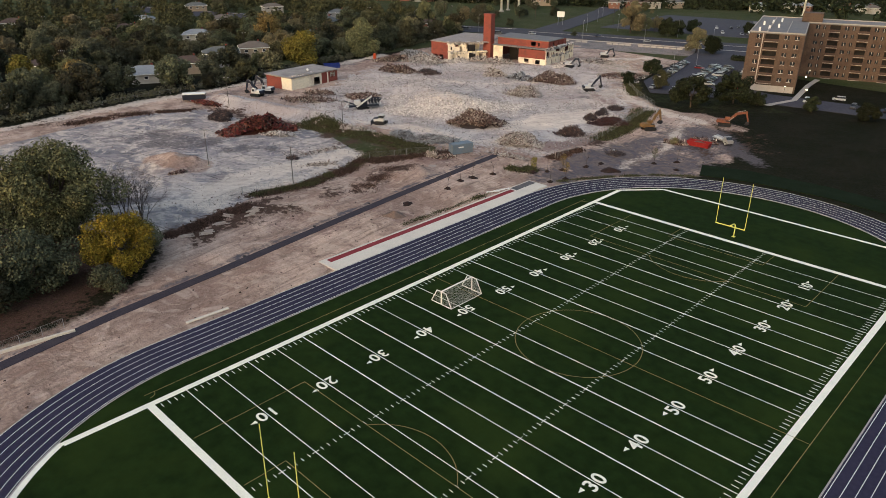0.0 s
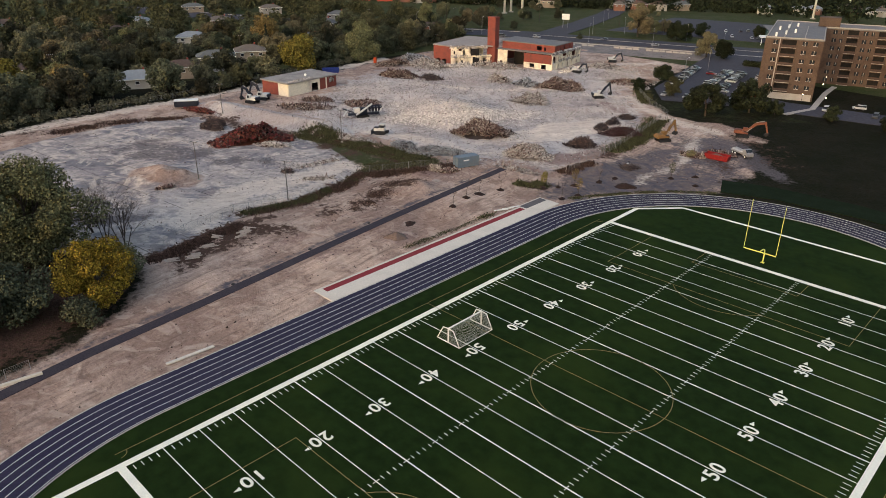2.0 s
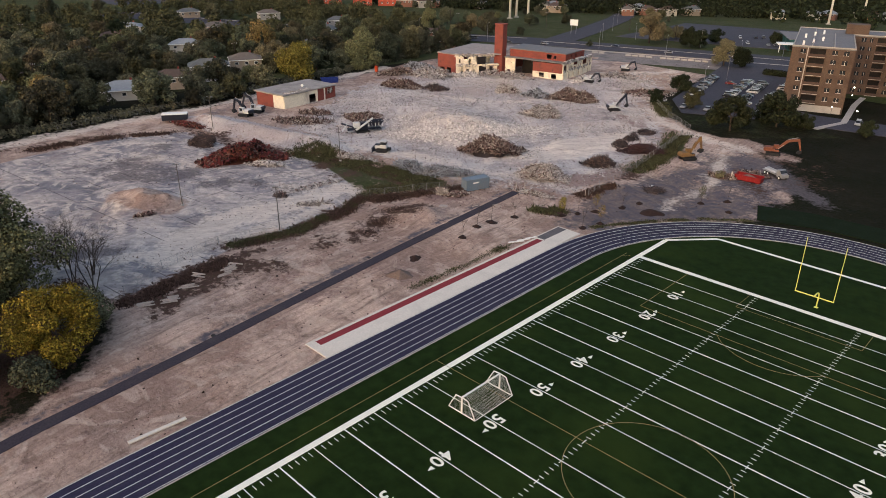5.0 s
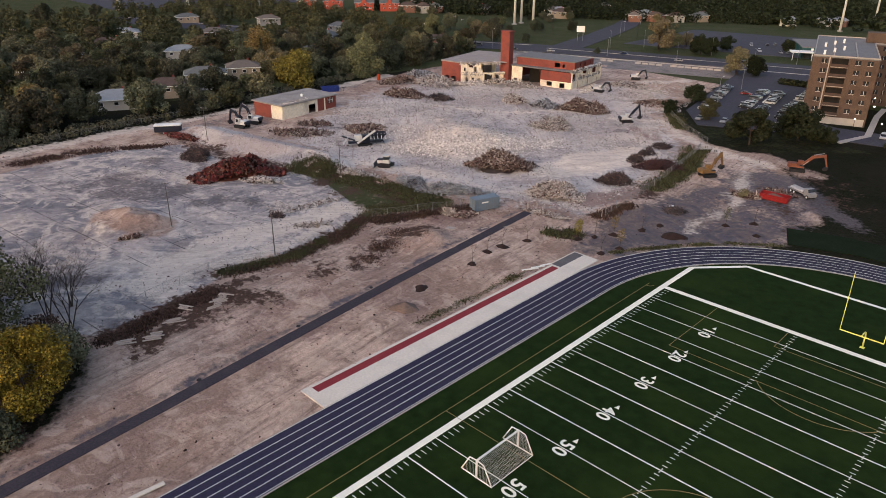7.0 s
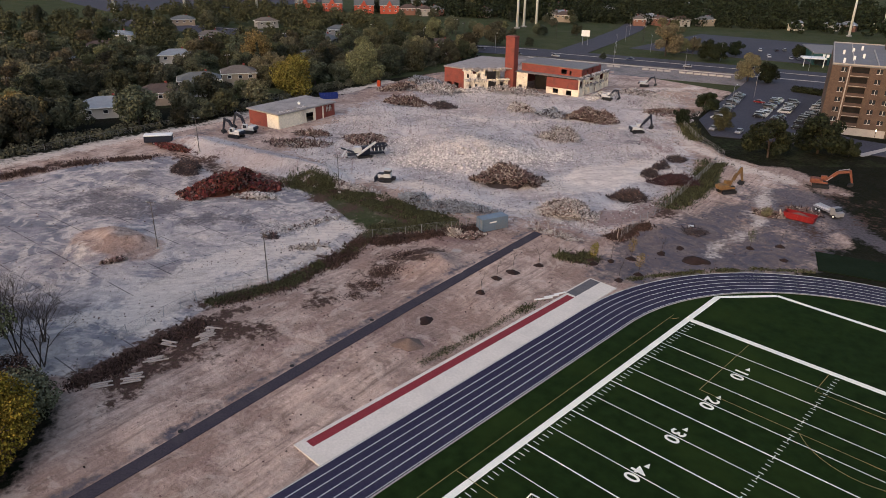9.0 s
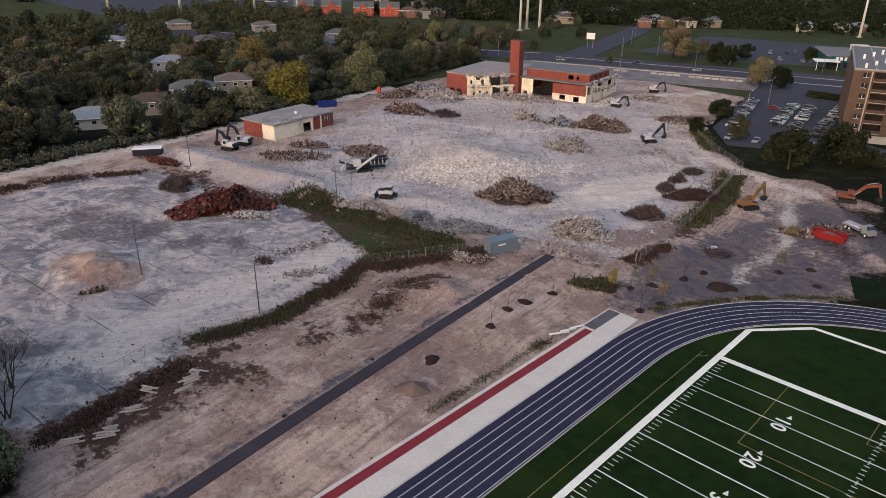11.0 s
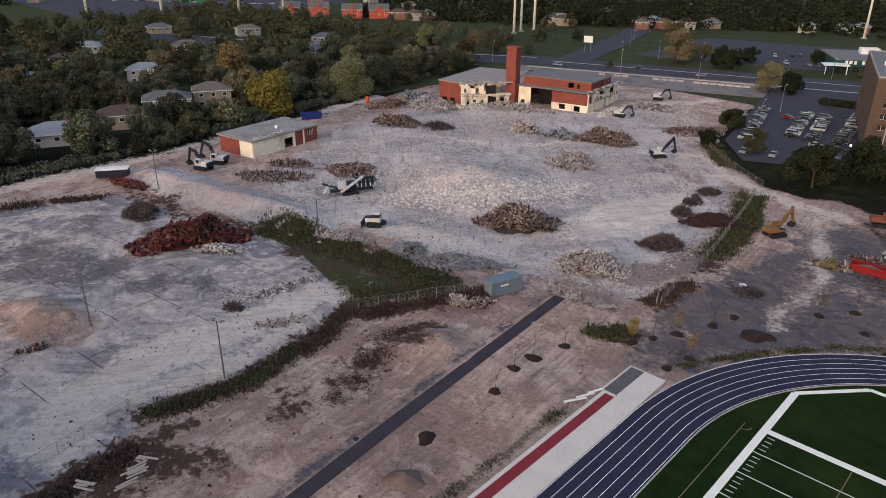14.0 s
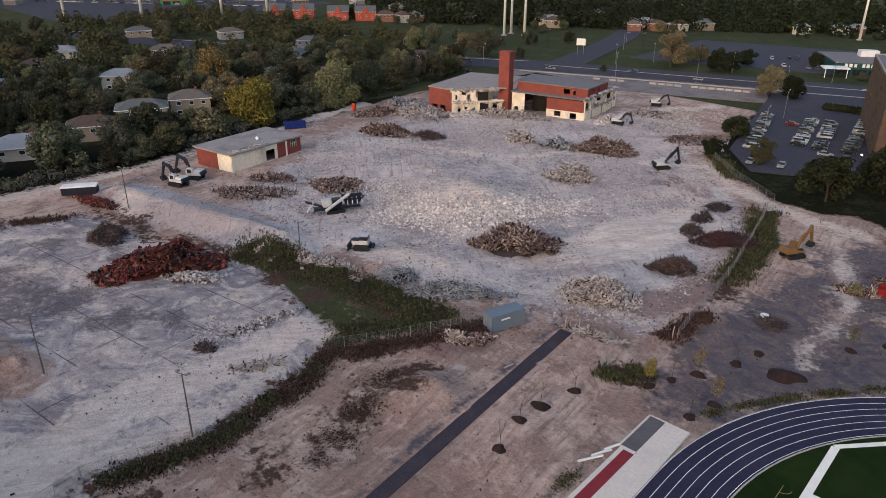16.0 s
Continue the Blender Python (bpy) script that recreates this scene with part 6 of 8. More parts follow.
def debris_pile(x, y, rx, ry, h, rz, core, mat, count, kind, seed, label, category="debris pile", name="debris_pile", pieces="debris"):
    p = thing(name, label, category, pose(x, y, z_at(x, y) - 0.05, 0, 0, rz), "piles on the site")
    rng = np.random.RandomState(seed + 50)
    count = int(count * 1.4)
    part("core", heap_mesh("core", rx * 0.86, ry * 0.86, h * 0.5, seed), core, p)
    ph = rng.rand(3) * 6.28
    a, r = rng.rand(count) * 6.28, np.sqrt(rng.rand(count)) * 1.04
    r += 0.14 * (rng.rand(count) < 0.06) * rng.rand(count)
    edge = 1 + 0.16 * np.sin(2 * a + ph[0]) + 0.12 * np.sin(3 * a + ph[1]) + 0.09 * np.sin(7 * a + ph[2])
    px, py = rx * edge * r * np.cos(a), ry * edge * r * np.sin(a)
    top = np.zeros(count)
    for k in range(5):
        ca, cr = rng.rand() * 6.28, (0.15 + 0.5 * rng.rand()) * (k > 0)
        size = rng.uniform(0.55, 0.85) if k else 0.95
        dist = np.hypot(px / rx - cr * math.cos(ca), py / ry - cr * math.sin(ca)) / size
        top = np.maximum(top, np.clip(1 - dist, 0, 1) ** 0.8 * rng.uniform(0.7, 1.1))
    pz = h * 1.15 * top * (0.75 + 0.5 * lattice(px + 50 * seed, py, 1.6, seed)) * rng.rand(count) ** 0.3 + rng.rand(count) * 0.25 * h ** 0.5 + 0.04
    if kind == "bars":
        d = np.stack([0.5 + rng.rand(count) * 2.0, 0.05 + rng.rand(count) * 0.10, 0.05 + rng.rand(count) * 0.08], 1)
    elif kind == "planks":
        d = np.stack([0.4 + rng.rand(count) ** 2 * 2.6, 0.1 + rng.rand(count) * 0.3, 0.05 + rng.rand(count) * 0.15], 1)
    elif kind == "sheets":
        d = np.stack([0.35 + rng.rand(count) ** 2 * 1.7, 0.15 + rng.rand(count) ** 2 * 0.9, 0.06 + rng.rand(count) * 0.12], 1)
    else:
        d = np.stack([0.25 + rng.rand(count) ** 2 * 0.9, 0.2 + rng.rand(count) ** 2 * 0.6, 0.15 + rng.rand(count) ** 2 * 0.4], 1)
    spots = np.stack([px, py, pz], 1)
    other = {M_RUST: M_BRICKBITS, M_RUSTY_BAR: M_TWIGS, M_BRICKBITS: M_LUMBER, M_STONES: M_BRICKBITS, M_TWIGS: M_BRICKBITS, M_SCRAPGREY: M_TWIGS, M_LUMBER: M_BRICKBITS, M_PALE_STONES: M_STONES}[mat]
    mix = rng.rand(count) < 0.22 * (0.3 + 1.4 * lattice(px, py, 3.0, seed + 9))
    part(pieces, scatter_mesh(pieces, spots[~mix], d[~mix] * 0.82, seed, 0.5), mat, p, kind="stuff")
    part("scrap", scatter_mesh("scrap", spots[mix], d[mix] * 0.75, seed + 1, 0.5), other, p, kind="stuff")
    return p


debris_pile(-95.8, 76.5, 9.4, 5.4, 4.3, 62, M_RUST, M_RUST, 2600, "sheets", 21, "heap of dark red rusty scrap metal on the old asphalt")
debris_pile(-88.5, 79, 4.5, 2.2, 1.1, 35, M_STONES, M_STONES, 350, "blocks", 22, "low heap of pale rubble beside the rusty scrap")
debris_pile(-114.2, 75.6, 4.2, 3.0, 2.4, 20, M_TWIGS, M_TWIGS, 700, "bars", 23, "dark heap of tangled steel bars")
debris_pile(-60.2, 132, 7.2, 5.4, 4.0, 38, M_TWIGS, M_BRICKBITS, 2600, "planks", 24, "large heap of dark broken brick and timber")
debris_pile(-77.2, 176, 6.4, 4.6, 3.4, 35, M_BRICKBITS, M_STONES, 1300, "planks", 25, "heap of mixed timber and concrete debris")
debris_pile(-85, 206.5, 8.4, 4.4, 3.6, 28, M_BRICKBITS, M_BRICKBITS, 1300, "planks", 26, "long heap of dark broken brick and scrap")
debris_pile(-96, 200, 5.0, 3.8, 2.8, 28, M_TWIGS, M_SCRAPGREY, 600, "sheets", 27, "dark heap of scrap steel")
debris_pile(-127, 178, 4.5, 3.8, 1.8, 10, M_TWIGS, M_TWIGS, 600, "bars", 28, "round dark heap of tangled wire")
debris_pile(-139, 172, 8.5, 4.6, 2.3, 30, M_STONES, M_BRICKBITS, 1000, "sheets", 29, "heap of mixed debris by the west fence")
debris_pile(-150, 196, 10, 6, 3.0, 30, M_STONES, M_STONES, 1000, "blocks", 30, "heap of pale broken concrete before the building")
debris_pile(-38.8, 124.5, 5.6, 4.4, 2.9, 30, M_CRUSHED, M_STONES, 1900, "planks", 31, "heap of pale broken timber and plaster")
debris_pile(-35.2, 145.5, 4.0, 3.2, 2.8, 30, M_TWIGS, M_TWIGS, 1300, "bars", 32, "dark heap of tangled steel and branches")
debris_pile(-33.4, 165.5, 5.6, 4.0, 2.2, 40, M_RUSTY_BAR, M_RUSTY_BAR, 1200, "bars", 33, "low dark red heap of rusty bars")
debris_pile(-40.4, 164.5, 2.2, 2.0, 1.9, 40, M_TWIGS, M_TWIGS, 300, "bars", 34, "small dark heap of wire")
debris_pile(-42.3, 174.5, 2.4, 2.0, 1.9, 40, M_TWIGS, M_TWIGS, 300, "bars", 35, "small dark heap of wire")
debris_pile(-55.5, 107, 7.6, 3.0, 1.7, 38, M_SCRAPGREY, M_SCRAPGREY, 900, "bars", 36, "heap of grey galvanised pipes and bars")
debris_pile(-65.8, 104.6, 3.6, 2.8, 1.5, 38, M_TWIGS, M_SCRAPGREY, 450, "bars", 37, "dark heap of scrap steel")
debris_pile(-80, 99, 7, 1.8, 0.9, 25, M_STONES, M_STONES, 420, "planks", 38, "low row of pale debris beside the weeds")
debris_pile(-107, 196, 5.0, 4.0, 2.4, 20, M_STONES, M_STONES, 600, "blocks", 39, "heap of broken concrete with bent bars")
debris_pile(-43.5, 99.0, 2.4, 1.7, 0.9, 60, M_BRICKBITS, M_BRICKBITS, 300, "blocks", 40, "small dark heap of rubbish by the container")
debris_pile(-45.6, 96.2, 1.8, 1.4, 0.8, 20, M_SAND, M_LUMBER, 120, "planks", 41, "small heap of orange-brown boards")
debris_pile(-33, 113, 5.5, 1.2, 0.5, 10, M_TWIGS, M_STONES, 260, "bars", 42, "low line of scrap at the end of the path")
debris_pile(-110, 128, 8, 5, 1.4, 30, M_STONES, M_BRICKBITS, 700, "blocks", 43, "spread heap of broken brick behind the crusher")
debris_pile(-42.8, 184.5, 3.0, 2.2, 1.6, 40, M_TWIGS, M_TWIGS, 320, "bars", 63, "small dark heap of wire")
debris_pile(-124, 120, 6, 2.6, 0.9, 30, M_BRICKBITS, M_BRICKBITS, 450, "planks", 44, "low dark spread of debris before the outbuilding")
debris_pile(-68.6, 78, 6.2, 1.4, 0.35, 84, M_STONES, M_STONES, 240, "blocks", 45, "low line of broken concrete on the old asphalt")
debris_pile(-15.6, 136.5, 2.8, 2.2, 0.45, 40, M_ASPHALT, M_TWIGS, 160, "bars", 46, "scattered dark cable and hose on the gravel")
debris_pile(-74, 240, 12, 5, 1.4, 52, M_STONES, M_BRICKBITS, 900, "blocks", 47, "long low bank of rubble by the site road")
debris_pile(-98, 262, 9, 5, 1.6, 30, M_STONES, M_STONES, 700, "sheets", 48, "heap of rubble behind the building")
debris_pile(-128, 221, 13, 4, 2.4, 24, M_STONES, M_STONES, 700, "blocks", 49, "rubble at the foot of the opened walls")
debris_pile(-140, 208, 8, 4, 2.2, 50, M_STONES, M_PALE_STONES, 700, "blocks", 52, "heap of broken plaster below the opened rooms")
debris_pile(-163, 205, 7, 5, 2.4, 40, M_BRICKBITS, M_SCRAPGREY, 700, "sheets", 53, "heap of mixed scrap beside the brick end wall")
debris_pile(-158, 186, 8, 4, 2.0, 60, M_STONES, M_BRICKBITS, 800, "planks", 54, "long heap of mixed debris by the dirt road")
debris_pile(-104, 246, 4, 9, 1.6, 10, M_STONES, M_PALE_STONES, 500, "blocks", 55, "rubble below the broken side wall")
debris_pile(-118, 110, 9, 4, 0.9, 30, M_STONES, M_BRICKBITS, 500, "planks", 56, "thin spread of dark debris behind the gravel ridge")
debris_pile(-59.6, 71.5, 3.6, 1.6, 0.2, 60, M_CRUSHED, M_LUMBER, 70, "planks", 57, "thin scatter of pale broken boards on the asphalt")
debris_pile(-134, 82, 6.5, 2.0, 0.8, 12, M_BRICKBITS, M_RUST, 300, "blocks", 58, "low reddish heap of brick at the asphalt edge")
debris_pile(-68, 69, 1.6, 1.0, 0.4, 30, M_TWIGS, M_TWIGS, 120, "bars", 59, "small dark heap of scrap on the old asphalt")
debris_pile(-75.4, 42.5, 1.8, 0.8, 0.4, 70, M_BRICKBITS, M_BRICKBITS, 120, "blocks", 60, "small dark heap of rubbish below the sand")


def soil_heap(name, x, y, rx, ry, h, rz, mat, seed, label):
    return solid(name, heap_mesh(name, rx, ry, h, seed, 30, 1.5), mat, label, "soil heap", pose(x, y, z_at(x, y) - 0.1, 0, 0, rz))


soil_heap("soil_mound", -23.2, 62.5, 3.4, 2.5, 1.1, 60, M_SOIL, 67, "low heap of brown soil beside the asphalt path")
soil_heap("mulch_mound", -8.7, 123.5, 3.4, 2.8, 1.1, 20, M_MULCH, 66, "low dark brown heap of mulch on the gravel")


def stones_over(name, poly, count, lo, hi, mat, label, seed, dense=None):
    rng = np.random.RandomState(seed)
    px, py = np.array(poly).T
    x, y = rng.uniform(px.min(), px.max(), count * 4), rng.uniform(py.min(), py.max(), count * 4)
    keep = (inside(x, y, poly) > 0) & (inside(x, y, SLABS) < rng.rand(count * 4) * 3) & (along(x, y, PATHWAY, 1.3) < 0)
    if dense is not None:
        line, width = dense
        d = -along(x, y, line, 0.0) / width
        keep &= rng.rand(count * 4) < np.exp(-d * d) * (0.35 + 0.9 * lattice(x, y, 3.5, seed))
    else:
        keep &= rng.rand(count * 4) < lattice(x, y, 8, seed) ** 1.5 * 1.6
    x, y = x[keep][:count], y[keep][:count]
    s = lo + (hi - lo) * rng.rand(len(x)) ** 2.5
    z = ground_height(x, y) + s * 0.12
    d = np.stack([s * rng.uniform(0.7, 1.4, len(x)), s * rng.uniform(0.6, 1.0, len(x)), s * rng.uniform(0.4, 0.8, len(x))], 1)
    return tagged(solid(name, scatter_mesh(name, np.stack([x, y, z], 1), d, seed), mat, label, "rubble"), kind="stuff")


stones_over("rubble_field", RUBBLE, 26000, 0.10, 0.42, M_STONES, "broken concrete strewn over the demolition site", 71)
stones_over("rubble_mound", [(-95, 118), (-66, 124), (-56, 150), (-56, 172), (-78, 160), (-90, 140)], 8200, 0.18, 0.62, M_PALE_STONES, "pale chunks of concrete over the central mound", 72, ([(-84, 126), (-76, 134), (-70, 146), (-67, 158)], 5.0))
stones_over("rubble_mound", [(-120, 118), (-84, 118), (-76, 160), (-120, 172)], 4000, 0.12, 0.42, M_PALE_STONES, "pale chunks of concrete on the flank of the mound", 77, ([(-100, 132), (-88, 128)], 7.0))
stones_over("rubble_field", [(-74, 226), (-60, 228), (-75, 285), (-96, 292), (-104, 262)], 5000, 0.12, 0.5, M_STONES, "broken concrete along the site road", 73)
stones_over("brick_litter", RUBBLE, 4200, 0.10, 0.36, M_BRICKBITS, "bits of brick and timber strewn over the site", 74)
stones_over("stone_litter", SITE, 12000, 0.06, 0.28, M_BRICKBITS, "small stones and litter on the bare soil", 75)
stones_over("stone_litter", [(-62, 66), (-62, 84), (-74, 84), (-74, 70)], 500, 0.1, 0.34, M_STONES, "broken concrete on the old asphalt", 76)

# ---- planting pits and young trees ----
SAPLING = None
for i, (x, y, r, young) in enumerate(((-26.7, 69.5, 1.35, 0), (-26.7, 82.3, 0.95, 1), (-28.2, 88.2, 0.95, 1), (-28.2, 92.6, 1.3, 1), (-27.2, 99, 1.0, 1), (-14.2, 104.7, 0.95, 1), (-13.1, 109.7, 0.95, 2), (-13.6, 126.8, 0.95, 0),
                                     (-14.9, 121.7, 1.0, 1), (-4.4, 138.2, 1.0, 3), (-0.5, 143.5, 1.0, 1), (-17.5, 114.9, 1.1, 2), (-21, 107.2, 1.0, 4), (-19.5, 111, 0.8, 1), (2.5, 137, 1.0, 0))):
    z = z_at(x, y)
    solid("planting_pit", heap_mesh("planting_pit", r * 1.4, r * 1.4, 0.5, 80 + i, 12), M_MULCH, "round dark mulch ring in the bare soil", "planting pit", pose(x, y, z + 0.1), "planting pits")
    if young:
        rr = random.Random(90 + i)
        t = thing("young_tree", {1: "thin leafless young tree with a stake", 2: "slender young tree with orange-brown leaves", 3: "slender young tree with green leaves", 4: "young tree with golden yellow leaves"}[young], "tree", pose(x, y, z + 0.2), "young street trees")
        mb = MB()
        limbs(mb, (0, 0, 0), (0.1, 0.05, 2.3), 0.05, rr, 2, 0.7)
        part("trunk", mb, M_BARK, t)
        if young > 1:
            part("crown", leaf_mesh("crown", [(0, 0, 2.6, 0.8, 1.3), (0.2, 0.2, 3.4, 0.55, 0.8)], {2: 320, 3: 300, 4: 620}[young], 0.085, 95 + i), LEAF[{2: "orange", 3: "olive", 4: "lime"}[young]], t)

# ---- weeds ----
def weed_band(name, line, half, count, mat, label, seed, tall=0.9):
    """Upright ragged stalks and leaves, thick in places, along a line."""
    rng = np.random.RandomState(seed)
    seg = np.array([math.hypot(b[0] - a[0], b[1] - a[1]) for a, b in zip(line, line[1:])])
    pick = rng.choice(len(seg), count * 2, p=seg / seg.sum())
    a, b = np.array(line)[pick], np.array(line)[pick + 1]
    q = rng.rand(count * 2)[:, None]
    p = a + (b - a) * q + rng.normal(size=(count * 2, 2)) * half * 0.6
    keep = rng.rand(count * 2) < lattice(p[:, 0], p[:, 1], 2.2, seed) ** 1.6 * 2.2
    p = p[keep][:count]
    n = len(p)
    hgt = tall * rng.uniform(0.25, 1.0, n) * (0.4 + 0.9 * lattice(p[:, 0], p[:, 1], 3.1, seed + 1))
    z = ground_height(p[:, 0], p[:, 1])
    ang = rng.rand(n) * 6.28
    w = rng.uniform(0.06, 0.16, n)
    u = np.stack([np.cos(ang), np.sin(ang), np.zeros(n)], 1) * w[:, None]
    base = np.stack([p[:, 0], p[:, 1], z - 0.05], 1)
    lean = np.stack([rng.normal(size=n) * 0.35, rng.normal(size=n) * 0.35, np.ones(n)], 1) * hgt[:, None]
    verts = np.stack([base - u * 0.5, base + u * 0.5, base + lean * 0.6 + u, base + lean, base + lean * 0.55 - u], 1)
    me = bpy.data.meshes.new(name)
    me.from_pydata(verts.reshape(-1, 3).tolist(), [], np.arange(n * 5).reshape(-1, 5).tolist())
    return tagged(solid(name, me, mat, label, "weeds"), kind="stuff")


weed_band("weeds", [(-52.5, 47), (-50, 60), (-53, 74), (-57, 84)], 1.3, 7500, LEAF["weed"], "green weeds along the edge of the old asphalt", 101, 0.5)
weed_band("weeds", [(-52.0, 47), (-49.5, 60), (-52.5, 74), (-56, 84)], 1.8, 6000, LEAF["dry"], "brown weeds along the edge of the old asphalt", 121, 0.5)
weed_band("weeds", [(-53.5, 83), (-49, 93), (-45, 103)], 1.5, 9000, LEAF["dry"], "brown and green weeds along the wire fence", 102, 0.7)
weed_band("weeds", [(-92, 91), (-81, 95.5), (-66, 98.5), (-52, 100)], 3.2, 26000, LEAF["weed"], "low green weeds between asphalt and rubble", 103, 0.6)
weed_band("weeds", [(-58, 86), (-52, 98)], 2.0, 6000, LEAF["weed"], "green weeds behind the wire fence", 104, 0.7)
weed_band("weeds", [(-92, 91), (-80, 96), (-62, 99)], 2.8, 9000, LEAF["dry"], "brown weeds between asphalt and rubble", 122, 0.4)
weed_band("weeds", [(-43.8, 25.1), (-45.1, 33.9), (-47.0, 43.7)], 1.5, 6000, LEAF["dry"], "dead brown weeds at the edge of the soil", 105, 0.5)
weed_band("weeds", [(-26, 106), (-22.5, 108.5)], 1.8, 3300, LEAF["weed"], "clump of green weeds beside the young trees", 106, 1.0)
weed_band("weeds", [(-25, 121), (-23.5, 131)], 1.4, 3900, LEAF["dry"], "brown and green weeds at the foot of the fence", 107, 0.9)
weed_band("weeds", [(-26, 147), (-27, 160), (-32, 178), (-35, 192)], 2.4, 10500, LEAF["weed"], "green weeds along the east fence", 108, 1.0)
weed_band("weeds", [(-18.6, 60), (-18.6, 90)], 0.7, 2700, LEAF["weed"], "thin grass along the concrete pad", 109, 0.3)
weed_band("weeds", [(-13.5, 106), (-7, 118), (0.5, 129), (8, 136)], 0.7, 2700, LEAF["weed"], "thin weeds along the outside of the track", 110, 0.4)
weed_band("weeds", [(-135, 40), (-135, 60), (-130, 75)], 2.2, 3900, LEAF["dry"], "dry weeds along the dirt road", 111, 0.7)
weed_band("weeds", [(-40, 66), (-43, 76), (-46, 84)], 2.6, 3300, LEAF["dry"], "dead brown weeds on the bare soil", 112, 0.3)
weed_band("weeds", [(-50, 211), (-63, 231)], 2.0, 4500, LEAF["weed"], "green growth along the car park fence", 113, 1.2)

# ---- fences ----
def wire_fence(name, line, h, label, step=3.0, wires=7, lean=0.0, group="wire fences"):
    f = thing(name, label, "fence", None, group)
    net = MB()
    rr = random.Random(int(abs(line[0][0]) * 7))
    for (ax, ay), (bx, by) in zip(line, line[1:]):
        length = math.hypot(bx - ax, by - ay)
        n = max(1, round(length / step))
        prev = None
        for i in range(n + 1):
            x, y = ax + (bx - ax) * i / n, ay + (by - ay) * i / n
            z = z_at(x, y)
            dx, dy = rr.uniform(-lean, lean), rr.uniform(-lean, lean)
            part("post", MB().cyl((x, y, z - 0.2), (x + dx, y + dy, z + h), 0.04, n=6), M_STEEL, f)
            if prev:
                px, py, pz = prev
                for k in range(wires + 1):
                    zz = 0.05 + (h - 0.08) * k / wires
                    net.cyl((px, py, pz + zz), (x, y, z + zz), 0.028 if k == wires else 0.008, n=3)
                m = int(length / n / 0.22)
                for k in range(1, m):
                    q = k / m
                    cx, cy, cz = px + (x - px) * q, py + (y - py) * q, pz + (z - pz) * q
                    net.cyl((cx, cy, cz + 0.05), (cx, cy, cz + h - 0.05), 0.007, n=3)
            prev = (x, y, z)
    part("wire_mesh", net, M_FENCE, f, kind="stuff")
    return f


wire_fence("wire_fence", [(-56.6, 80.5), (-50.5, 92), (-45.5, 104)], 1.9, "galvanised chain-link fence above the weeds", lean=0.1)
wire_fence("wire_fence", [(-46.4, 26.0), (-51.2, 34.5), (-54.2, 46.5), (-51.4, 58)], 1.7, "sagging chain-link fence at the edge of the asphalt", lean=0.2)
wire_fence("wire_fence", [(-64.5, 230), (-49, 211), (-35.5, 198.5)], 2.2, "chain-link fence along the car park", 3.5, 5)
wire_fence("wire_fence", [(-35, 193), (-30.5, 170), (-27, 150), (-24.5, 128), (-23.6, 121.5)], 2.0, "leaning wire fence at the east edge of the rubble", 3.5, 5, 0.35)
wire_fence("wire_fence", [(-23.0, -12), (-23.9, -0.5)], 1.5, "low wire fence above a white kerb")
wire_fence("wire_fence", [(-150, 52), (-156, 88), (-160, 112), (-169, 146)], 1.6, "wire fence before the gardens", 4.0, 3)
structure("kerb_wall", MB().box((-22.6, -6.5, 0.1), (0.35, 13.5, 0.5), rz=-7, bev=0.03), M_CONC, "low white concrete kerb beside the path")
structure("kerb_strip", MB().box((-13.1, 15.6, -0.02), (0.5, 6.6, 0.2), rz=-3, bev=0.02), M_CONC, "short pale concrete strip beside the track")
for k in range(3):
    solid("timber", MB().box((0, 0, 0.1), (3.2 - 0.5 * k, 0.25, 0.2), bev=0.02), M_WHITE, "long white timber lying beside the jump pit", "timber", pose(-18.6 + 0.35 * k, 88.6 + 1.8 * k, z_at(-18.5, 89) + 0.05, 0, 0, 62 + 4 * k), "timbers by the pit")


# ---- lamp posts and masts ----
def lamp_post(m, h=9.0, heads=2):
    l = thing("lamp_post", "tall weathered lamp post with small flood heads", "lamp post", m, "site lamp posts")
    part("pole", MB().cyl((0, 0, -0.3), (0, 0, h), 0.11, 0.07, 8), M_POLE, l)
    part("footing", MB().cyl((0, 0, -0.2), (0, 0, 0.35), 0.35, 0.33, 10), M_KERB, l)
    part("crossarm", MB().cyl((-0.75, 0, h - 0.1), (0.75, 0, h - 0.1), 0.05, n=6), M_POLE, l)
    for k in range(heads):
        x = -0.75 + 1.5 * k
        part("lamp_head", MB().box((x, 0.18, h + 0.02), (0.36, 0.6, 0.2), bev=0.05, rx=-18), M_STEEL, l)
    return l


first = lamp_post(pose(-76, 50.6, -0.1, 0, 0, 35))
for x, y, rz in ((-52.1, 58.1, 20), (-79.8, 94.7, 25), (-125, 84.8, 30), (-110, 14, 60)):
    copy_thing(first, pose(x, y, z_at(x, y), 0, 0, rz))


def street_lamp(m, h=9.5):
    l = thing("street_lamp", "grey street lamp with a curved arm beside the road", "street lamp", m, "street lamps")
    part("pole", MB().cyl((0, 0, -0.2), (0, 0, h), 0.1, 0.07, 6), M_STEEL, l)
    part("arm", MB().cyl((0, 0, h - 0.1), (1.2, 0, h + 0.5), 0.06, n=5).cyl((1.2, 0, h + 0.5), (2.4, 0, h + 0.6), 0.05, n=5), M_STEEL, l)
    part("lamp_head", MB().box((2.7, 0, h + 0.57), (0.9, 0.3, 0.16), bev=0.05), M_WHITE, l)
    return l


